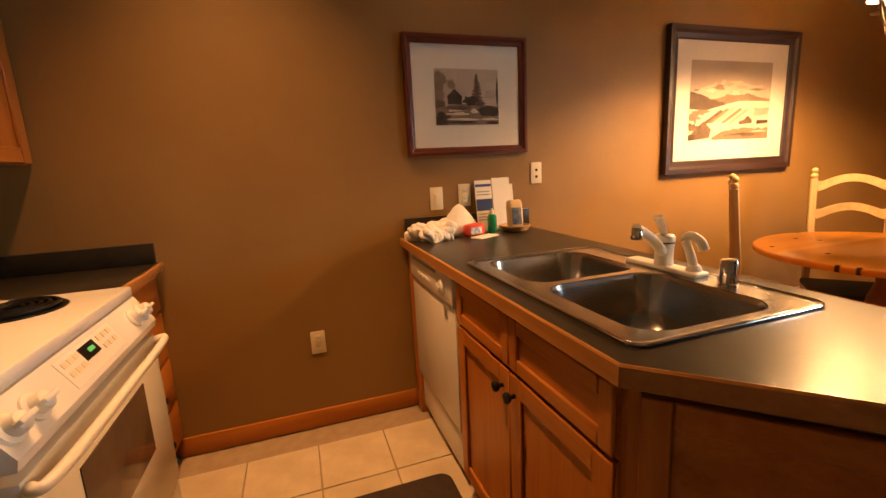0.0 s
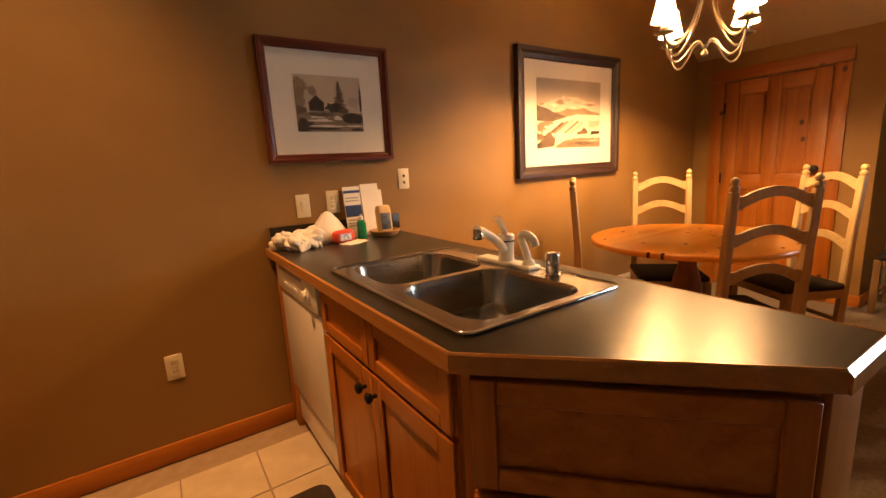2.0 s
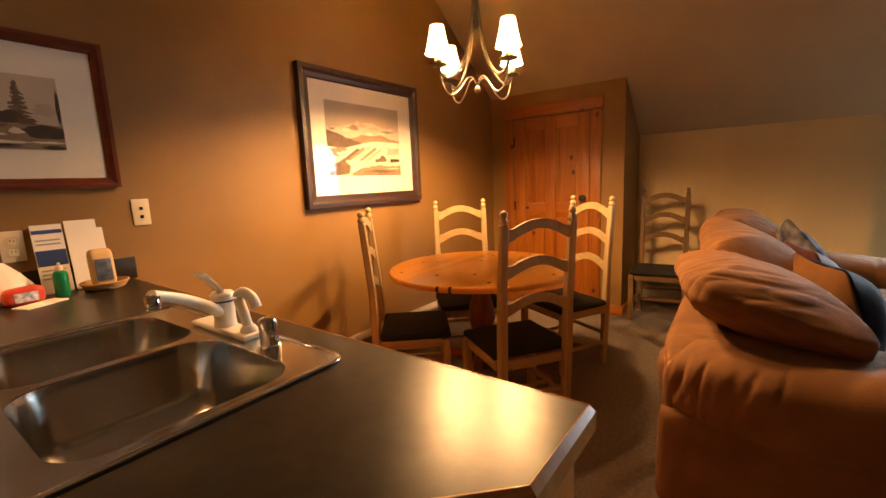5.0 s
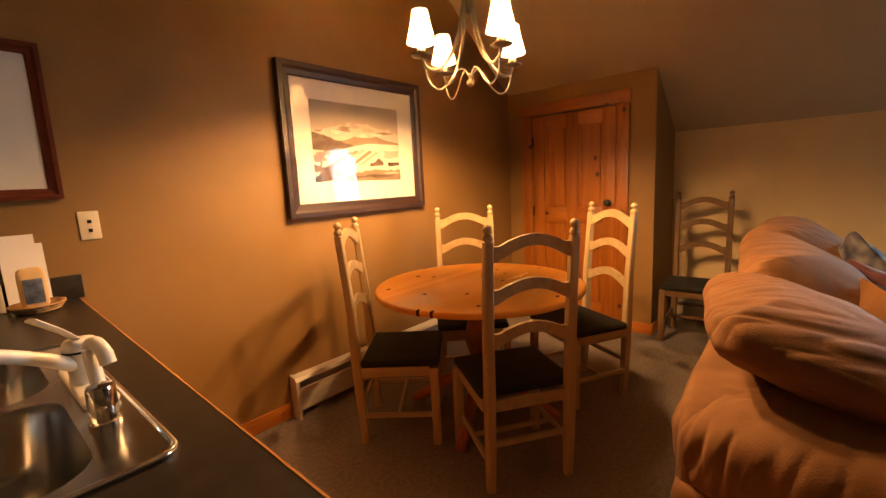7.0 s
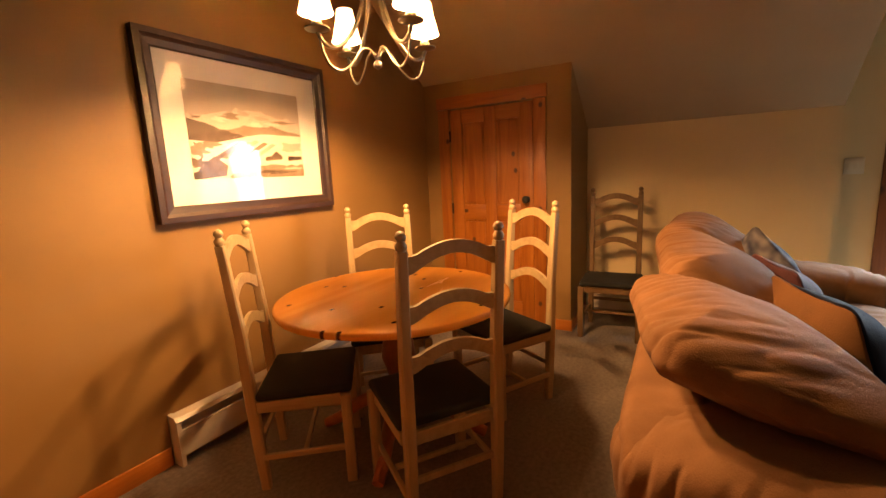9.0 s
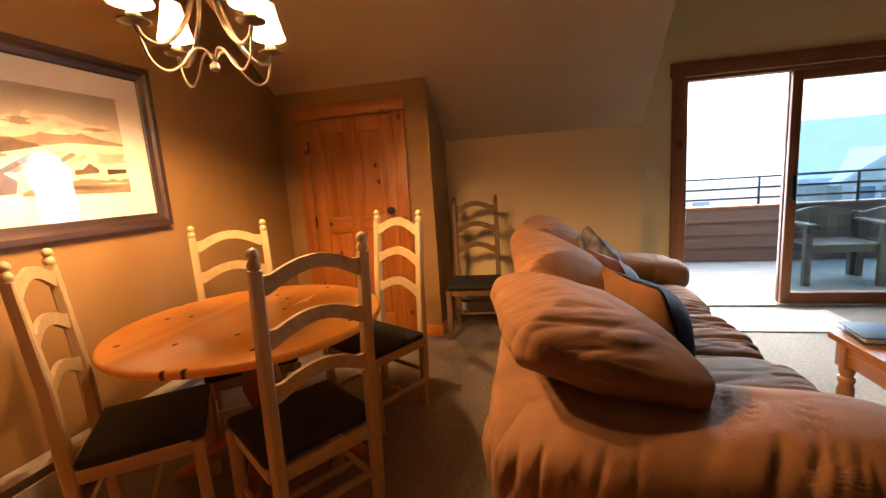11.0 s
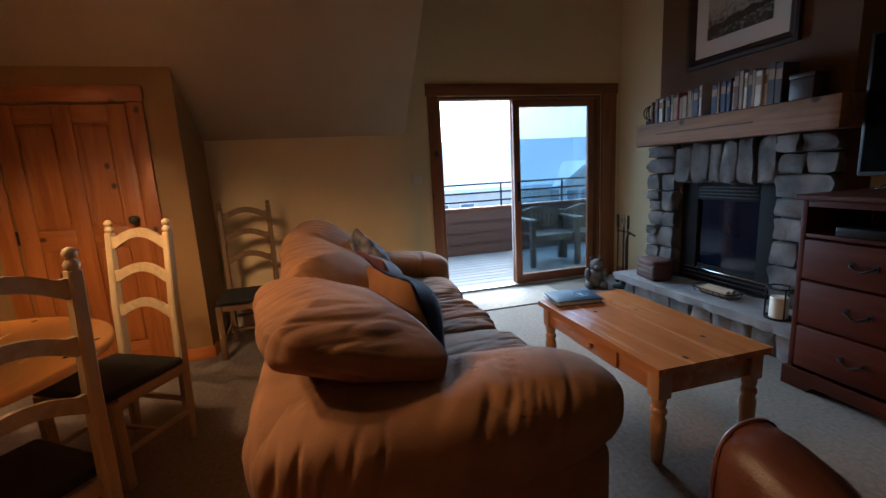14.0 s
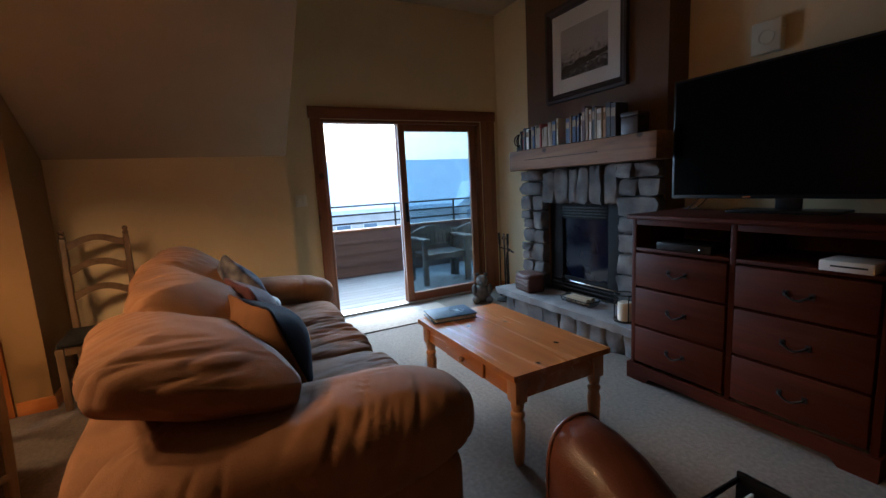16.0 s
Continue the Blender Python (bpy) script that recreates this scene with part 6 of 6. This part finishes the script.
# picture over the mantel
p3 = thing("framed_picture", pose(3.778, CBY, 2.36, 0, 0, 180), "monochrome photograph with cream mat in a wide black frame", "picture")
fill_picture(p3, 0.434, 0.395, 0.07, 0.035, DRK_F, art("herd_photo", (0.06, 0.05, 0.04), (0.34, 0.31, 0.28), (0.52, 0.48, 0.43), 0.7), [-0.26, 0.25, -0.21, 0.19], [([(0.0, 0.10), (0.3, 0.14), (0.6, 0.2), (1.0, 0.27), (1.0, 0.36), (0.8, 0.33), (0.7, 0.37), (0.55, 0.3), (0.4, 0.32), (0.25, 0.24), (0.1, 0.26), (0.0, 0.2)], INK)])

# hearth things
def hearth_things():
    t = thing("log_basket", pose(4.27, -2.72, 0.25, 0, 0, -8), "dark red-brown woven basket with a lid", "basket")
    W = mk("dark_wicker", (0.05, 0.018, 0.014), (0.11, 0.045, 0.035), 45, 0.55, 0.9, 130)
    box("body", (-0.13, -0.09, 0), (0.13, 0.09, 0.14), W, t, 0.02, 3)
    pillow("lid", pose(0, 0, 0.15), (0.275, 0.2, 0.06), W, t, n=4.0, cuts=7)
    for k in range(7):
        for r in range(3):
            lathe("stud", [(0.009, 0), (0.007, 0.004), (0.002, 0.006)], PEWTER, t, 8, (0, 0, 0)).matrix_basis = pose(-0.1 + k * 0.033, 0.0905, 0.03 + r * 0.038, -90, 0, 0)
    t = thing("fire_tool_set", pose(4.86, -2.86, 0), "black iron fireplace tool stand with tools", "fire tools")
    lathe("base", [(0.10, 0), (0.10, 0.012), (0.03, 0.02), (0.012, 0.03)], IRON, t, 24)
    tube("post", [(0, 0, 0.02), (0, 0, 0.66)], 0.009, IRON, t, 8)
    tube("cross_bar", [(-0.1, 0, 0.58), (0.1, 0, 0.58)], 0.007, IRON, t, 8)
    tube("ring_handle", spline([(0, 0, 0.66), (0.03, 0, 0.69), (0, 0, 0.72), (-0.03, 0, 0.69), (0, 0, 0.66)]), 0.006, IRON, t, 6)
    for k, x in enumerate((-0.09, -0.03, 0.06)):
        s = tube("tool", spline([(x, 0.02, 0.05), (x, 0.02, 0.4), (x, 0.02, 0.68), (x * 1.1, 0.025, 0.74)]), 0.0075, IRON, t, 8)
        box("tool_head", (x - 0.025, 0.01, 0.04), (x + 0.025, 0.03, 0.13), IRON, s, 0.006)
        tube("tool_grip", [(x, 0.02, 0.62), (x * 1.05, 0.023, 0.75)], 0.013, CHROME if k == 1 else IRON, s, 10)
    t = thing("poker", pose(4.72, -2.80, 0), "curved black iron poker handle beside the hearth", "poker")
    tube("rod", spline([(0.02, 0, 0.0), (0.02, 0, 0.3), (0.02, 0, 0.5), (-0.02, 0.0, 0.58), (-0.10, 0, 0.57)]), 0.009, IRON, t, 8)
    # carved bear figure: one plain mesh
    bm = bmesh.new()
    for c, s in (((0, 0, 0.10), (0.19, 0.17, 0.2)), ((0, 0.015, 0.24), (0.13, 0.12, 0.13)), ((-0.045, 0.01, 0.31), (0.045, 0.03, 0.045)), ((0.045, 0.01, 0.31), (0.045, 0.03, 0.045)), ((0, 0.075, 0.225), (0.06, 0.06, 0.05)), ((-0.075, 0.06, 0.04), (0.08, 0.13, 0.08)), ((0.075, 0.06, 0.04), (0.08, 0.13, 0.08)), ((-0.085, 0.04, 0.15), (0.06, 0.09, 0.12)), ((0.085, 0.04, 0.15), (0.06, 0.09, 0.12))):
        r = bmesh.ops.create_uvsphere(bm, u_segments=16, v_segments=10, radius=0.5)
        for v in r["verts"]:
            v.co = Vector((v.co.x * s[0], v.co.y * s[1], max(-c[2], v.co.z * s[2]))) + Vector(c)
    ob = part("bear_figurine", bm, mk("black_white_carving", (0.008, 0.007, 0.007), (0.22, 0.20, 0.18), 13, 0.6, 0.5, 60, detail=3), None, angle=180)
    ob.matrix_world = pose(4.97, -2.62, 0, 0, 0, 60)
    tagged(ob, "black and white carved bear figure on the floor", "figurine")
    t = thing("log_tray", pose(3.66, -2.76, 0.25), "wire tray holding split logs on the hearth", "tray")
    LG = wood("split_log", (0.28, 0.20, 0.12), (0.42, 0.32, 0.20), "x", 0.8)
    tube("wire_rim", [(x, y, 0.045) for x, y in rounded_rect(-0.17, 0.17, -0.08, 0.08, 0.04) + [(0.17, 0.04)]], 0.005, IRON, t, 6)
    for k in range(6):
        x = -0.14 + k * 0.056
        tube("wire", spline([(x, -0.08, 0.045), (x, -0.05, 0.006), (x, 0.05, 0.006), (x, 0.08, 0.045)]), 0.003, IRON, t, 6)
    for y, z in ((-0.025, 0.038), (0.03, 0.036)):
        tube("log", [(-0.12, y, z), (0.1, y + 0.01, z)], 0.026, LG, t, 9)
    t = thing("candle_lantern", pose(3.14, -2.68, 0.25), "white pillar candle in a black iron holder", "lantern")
    lathe("dish", [(0.075, 0), (0.08, 0.012), (0.07, 0.012), (0.066, 0.006), (0.01, 0.006)], IRON, t, 28)
    lathe("candle", [(0.05, 0.0065), (0.05, 0.135), (0.042, 0.14), (0.02, 0.132), (0.004, 0.132)], mk("candle_wax", (0.68, 0.63, 0.52), (0.74, 0.69, 0.58), 6, 0.5), t, 28)
    for k in range(3):
        a = k * 2.094 + 0.5
        tube("upright", [(0.072 * math.cos(a), 0.072 * math.sin(a), 0.008), (0.072 * math.cos(a), 0.072 * math.sin(a), 0.2)], 0.005, IRON, t, 6)
    tube("top_ring", [(0.072 * math.cos(a * 0.28), 0.072 * math.sin(a * 0.28), 0.2) for a in range(24)], 0.005, IRON, t, 6)
    t = thing("door_mat", pose(4.99, -1.66, 0), "flat tan woven mat inside the sliding door", "mat")
    box("weave", (-0.26, -0.53, 0), (0.26, 0.53, 0.008), mk("tan_mat", (0.36, 0.29, 0.22), (0.46, 0.39, 0.31), 30, 0.9, 0.7, 160), t, 0.003)
    box("border", (-0.275, -0.53, 0), (-0.261, 0.53, 0.009), mk("mat_edge", (0.06, 0.04, 0.03), (0.1, 0.07, 0.05), 30, 0.9), t, 0.002)
    t = thing("light_switch", pose(SLX, -0.86, 1.22), "grey double wall switch beside the sliding door", "wall plate")
    box("cover", (-0.006, -0.055, -0.057), (0, 0.055, 0.057), ALMOND, t, 0.003)
    for y in (-0.023, 0.023):
        box("rocker", (-0.011, y - 0.014, -0.028), (-0.0062, y + 0.014, 0.028), ALMOND, t, 0.002)
    t = thing("wall_outlet", pose(4.72, SOUTH, 0.42), "almond outlet beside the chimney breast", "wall plate")
    box("cover", (-0.034, 0, -0.057), (0.034, 0.006, 0.057), ALMOND, t, 0.003)
    t = thing("door_chime", pose(2.53, SOUTH, 2.06), "beige door chime box on the wall", "chime")
    box("case", (-0.08, 0, -0.09), (0.08, 0.05, 0.09), ALMOND, t, 0.008, 3)
    lathe("speaker_ring", [(0.045, 0), (0.045, 0.004), (0.038, 0.004), (0.036, 0.001)], ALMOND, t, 20, (0, 0, 0)).matrix_basis = pose(0, 0.05, 0, -90, 0, 0)


hearth_things()

# dresser and television
ds = thing("dresser", pose(2.275, -2.66, 0), "reddish-brown wooden dresser with six drawers and open cubbies", "dresser")
dw0, dw1, dfy, dby, dh = -0.595, 0.595, 0.255, -0.245, 1.03
box("top", (dw0 - 0.02, dby, dh + 0.0005), (dw1 + 0.02, dfy + 0.025, dh + 0.028), DRESS_X, ds, 0.007, 3)
for s in (dw0, -0.015, dw1 - 0.03):
    box("side_panel", (s, dby + 0.01, 0.1), (s + 0.03, dfy - 0.006, dh), DRESS_Z, ds, 0.003)
box("back_board", (dw0 + 0.03, dby, 0.1), (dw1 - 0.03, dby + 0.009, dh), DRESS_Z, ds, 0)
box("cubby_floor", (dw0 + 0.031, dby + 0.01, 0.835), (-0.016, dfy - 0.006, 0.855), DRESS_X, ds, 0.002)
box("cubby_floor", (0.016, dby + 0.01, 0.835), (dw1 - 0.031, dfy - 0.006, 0.855), DRESS_X, ds, 0.002)
box("top_rail", (dw0 + 0.031, dfy - 0.03, 0.995), (-0.016, dfy - 0.006, dh), DRESS_X, ds, 0.002)
box("top_rail", (0.016, dfy - 0.03, 0.995), (dw1 - 0.031, dfy - 0.006, dh), DRESS_X, ds, 0.002)
bm = extrude_poly(bmesh.new(), [(dw0 - 0.012, dfy - 0.002, 0), (dw0 + 0.12, dfy - 0.002, 0), (dw0 + 0.15, dfy - 0.002, 0.035), (dw1 - 0.15, dfy - 0.002, 0.035), (dw1 - 0.12, dfy - 0.002, 0), (dw1 + 0.012, dfy - 0.002, 0), (dw1 + 0.012, dfy - 0.002, 0.105), (dw0 - 0.012, dfy - 0.002, 0.105)], (0, 0.02, 0))
part("plinth", bm, DRESS_X, ds, flat=True)
for s in (dw0 - 0.012, dw1):
    box("plinth_side", (s, dby, 0), (s + 0.012, dfy - 0.003, 0.105), DRESS_X, ds, 0.002)
for xa, xb in ((dw0 + 0.036, -0.02), (0.02, dw1 - 0.036)):
    for z0, z1 in ((0.615, 0.825), (0.365, 0.603), (0.122, 0.353)):
        fr = box("drawer_front", (xa, dby + 0.03, z0), (xb, dfy + 0.006, z1), DRESS_X, ds, 0.006, 2)
        xm, zm = (xa + xb) / 2, (z0 + z1) / 2
        tube("pull", spline([(xm - 0.05, dfy + 0.006, zm + 0.008), (xm - 0.045, dfy + 0.024, zm + 0.004), (xm, dfy + 0.03, zm - 0.016), (xm + 0.045, dfy + 0.024, zm + 0.004), (xm + 0.05, dfy + 0.006, zm + 0.008)]), 0.005, IRON, fr, 6, label="dark metal bail pull")
        for dx in (-0.05, 0.05):
            box("pull_plate", (xm + dx - 0.012, dfy + 0.0061, zm - 0.008), (xm + dx + 0.012, dfy + 0.009, zm + 0.022), IRON, fr, 0.001, 1)
mp_ = thing("media_player", pose(2.55, -2.52, 0.855), "black media box in the dresser cubby", "media box")
box("case", (-0.16, -0.1, 0), (0.16, 0.1, 0.045), BLACK, mp_, 0.005)
box("indicator", (-0.1, 0.1005, 0.02), (-0.094, 0.102, 0.024), plain_emit("white_led", (0.8, 0.9, 1), 1.0), mp_, 0)
wi = thing("game_console", pose(1.83, -2.47, 0.855), "white slim game console lying in the cubby", "console")
box("case", (-0.09, -0.08, 0), (0.09, 0.08, 0.045), WHITE_P, wi, 0.005)
box("slot", (-0.07, 0.0801, 0.02), (0.05, 0.0812, 0.027), BLACK, wi, 0)
tv = thing("television", pose(2.235, -2.80, 1.0585), "large black flat-screen television on the dresser", "television")
box("foot", (-0.25, -0.1, 0), (0.25, 0.1, 0.015), BLACK, tv, 0.005)
box("neck", (-0.06, -0.045, 0.0155), (0.06, -0.02, 0.12), BLACK, tv, 0.005)
box("bezel", (-0.648, -0.045, 0.072), (0.648, 0.0, 0.806), BLACK, tv, 0.008)
box("screen", (-0.63, 0.0005, 0.095), (0.63, 0.0025, 0.79), TVB, tv, 0)
box("badge", (0.17, 0.003, 0.079), (0.21, 0.004, 0.085), CHROME, tv, 0)
for k, dx in enumerate((0.52, 0.47)):
    tube("cable", spline([(dx, -0.05, 0.3), (dx - 0.03, -0.06, 0.1), (dx + 0.04, -0.05, 0.01), (dx + 0.1, -0.08, 0.006)]), 0.004, BLACK, tv, 6)

# ---- deck and outdoors ----
deck = structure(box("deck_frame", (SLX + 0.17, -7.5, -0.4), (7.52, 1.5, -0.07), DARK_W, bev=0), "timber frame under the deck boards", "deck")
gr = structure(box("ground", (-3000, -3000, -7.2), (3000, 3000, -7.0), mk("snowy_ground", (0.55, 0.56, 0.58), (0.7, 0.71, 0.73), 0.4, 0.9, 0.3, 3), bev=0), "pale ground far below the deck", "ground")
outer = structure(box("wall_outer", (SLX + 0.121, -0.9, -0.4), (SLX + 0.16, 1.5, 3.6), SIDING, bev=0), "brown outside wall beside the deck", "wall")
parapet = thing("deck_parapet", pose(7.5, -3.0, -0.04), "brown clapboard half wall round the deck", "parapet")
for k in range(4):
    z0 = 0.012 + k * 0.172
    bm = extrude_poly(bmesh.new(), [(0.0, -4.4, z0), (-0.036, -4.4, z0), (-0.004, -4.4, z0 + 0.172), (0.0, -4.4, z0 + 0.172)], (0, 8.8, 0))
    part("clapboard", bm, SIDING, parapet, flat=True)
box("core", (0.001, -4.4, 0), (0.1, 4.4, 0.70), SIDING, parapet, 0)
box("cap", (-0.03, -4.4, 0.7005), (0.13, 4.4, 0.735), DARK_W, parapet, 0.004)
rail = thing("deck_railing", pose(7.55, -3.0, 0.696), "dark metal railing above the half wall", "railing")
for z in (0.09, 0.22, 0.355):
    tube("bar", [(0, -4.4, z), (0, 4.4, z)], 0.014, IRON, rail, 8)
for k in range(9):
    box("post", (-0.012, -4.0 + k * 1.08 - 0.012 + 0.02, 0), (0.012, -4.0 + k * 1.08 + 0.012 + 0.02, 0.355), IRON, rail, 0.002)


def deck_chair(m):
    t = thing("deck_chair", m, "weathered wooden garden armchair with a slatted curved back", "garden chair", "deck chairs")
    W = wood("grey_teak", (0.11, 0.085, 0.065), (0.20, 0.16, 0.125), "z", 0.7)
    for s in (-1, 1):
        box("front_leg", (s * 0.33 - 0.03, 0.42, 0), (s * 0.33 + 0.03, 0.48, 0.61), W, t, 0.004)
        box("back_leg", (s * 0.33 - 0.03, -0.03, 0), (s * 0.33 + 0.03, 0.03, 0.70), W, t, 0.004)
        box("armrest", (s * 0.33 - 0.045, 0.031, 0.611), (s * 0.33 + 0.045, 0.52, 0.64), W, t, 0.006)
    bm = extrude_poly(bmesh.new(), [(-0.3 + 0.6 * i / 12, -0.02, 0.66) for i in range(13)] + [(0.3 - 0.6 * i / 12, -0.02, 0.70 + 0.07 * math.cos((0.5 - i / 12) * math.pi)) for i in range(13)], (0, 0.04, 0))
    part("crest_rail", bm, W, t)
    box("lower_rail", (-0.3, -0.02, 0.46), (0.3, 0.02, 0.50), W, t, 0.004)
    for k in range(9):
        x = -0.268 + k * 0.067
        box("back_slat", (x - 0.029, -0.01, 0.50), (x + 0.029, 0.01, 0.66), W, t, 0.003)
    for k in range(6):
        box("seat_slat", (-0.3, 0.04 + k * 0.075, 0.40), (0.3, 0.105 + k * 0.075, 0.425), W, t, 0.003)
    box("seat_rail", (-0.3, 0.43, 0.34), (0.3, 0.46, 0.399), W, t, 0.003)
    box("back_seat_rail", (-0.3, -0.02, 0.34), (0.3, 0.02, 0.399), W, t, 0.003)
    return t


dc = deck_chair(pose(6.66, -2.86, -0.04, 0, 0, 90))
copy_thing(dc, pose(6.55, -3.55, -0.04, 0, 0, 80))

# neighbouring building across the way
nb = thing("neighbour_house", pose(30, -14, -7), "pale neighbouring building with a grey roof and gable", "house")
NBW = mk("pale_house_wall", (0.55, 0.52, 0.48), (0.62, 0.59, 0.55), 1.5, 0.8)
# roof colour raised to carry the overexposed daylight outside
NBR = mk("brightened_shingles", (0.66, 0.70, 0.74), (0.78, 0.81, 0.84), 3, 0.85, 0.5, 12)
box("wall", (0, -14, 0), (12, 16, 6.9), NBW, nb, 0)
bm = extrude_poly(bmesh.new(), [(-0.8, -15, 6.7), (-0.8, -15, 6.95), (6, -15, 10.6), (12.8, -15, 6.95), (12.8, -15, 6.7), (6, -15, 10.3)], (0, 32, 0))
part("roof", bm, NBR, nb, flat=True)
gw = -4.2
bm = extrude_poly(bmesh.new(), [(-1.2, gw - 2.2, 0), (-1.2, gw + 2.2, 0), (-1.2, gw + 2.2, 6.9), (-1.2, gw, 8.35), (-1.2, gw - 2.2, 6.9)], (4.5, 0, 0))
gab = part("gable_wall", bm, NBW, nb, flat=True)
for s in (-1, 1):
    bm = extrude_poly(bmesh.new(), [(-1.7, gw, 8.5), (-1.7, gw + s * 2.7, 6.72), (-1.7, gw + s * 2.7, 6.52), (-1.7, gw, 8.3)], (5.2, 0, 0))
    part("gable_roof", bm, NBR, nb, flat=True)
for k in range(3):
    wn_ = box("window", (-1.26, gw - 1.65 + k * 1.15, 5.6), (-1.2005, gw - 0.65 + k * 1.15, 6.5), WHITE_P, gab, 0)
    box("pane", (-1.28, gw - 1.58 + k * 1.15, 5.68), (-1.262, gw - 0.72 + k * 1.15, 6.42), mk("far_pane", (0.12, 0.17, 0.22), (0.2, 0.26, 0.32), 2, 0.1), wn_, 0)
for k in range(6):
    wn_ = box("window", (-0.06, 4 + k * 1.9, 4.6), (-0.0005, 5.1 + k * 1.9, 6.0), WHITE_P, nb, 0)
    box("pane", (-0.08, 4.08 + k * 1.9, 4.7), (-0.062, 5.02 + k * 1.9, 5.9), mk("far_pane", (0.12, 0.17, 0.22), (0.2, 0.26, 0.32), 2, 0.1), wn_, 0)

# ---- floor tiles and deck boards ----
TS, J = 0.305, 0.006
bm = add_box(bmesh.new(), (J / 2, J / 2, -0.006), (TS - J / 2, TS - J / 2, 0.0), 0.0025, 1)
first = part("tile", bm, TILE, tile_floor)
laid = 0
for i in range(-3, 2):
    for j in range(-9, 1):
        x, y = 0.1 + i * TS, 2.06 + j * TS
        if y < -0.62 or y > 2.0:
            continue
        ob = first if laid == 0 else new("tile", first.data)
        laid += 1
        ob.parent = tile_floor
        ob.location = (x, y, 0)
bm = add_box(bmesh.new(), (J / 2, J / 2, -0.006), (TS - J / 2, 0.157, 0.0), 0.0025, 1)
cut = part("tile", bm, TILE, tile_floor)
cut.location = (0.1 - 3 * TS, 2.06, 0)
bm = add_box(bmesh.new(), (0, -4.4, -0.03), (0.135, 4.4, 0.0), 0.004, 1)
bd0 = part("deck_board", bm, DECK_M, deck)
for k in range(14):
    ob = bd0 if k == 0 else new("deck_board", bd0.data)
    ob.parent = deck
    ob.location = (SLX + 0.175 + k * 0.142, -3.0, -0.04)
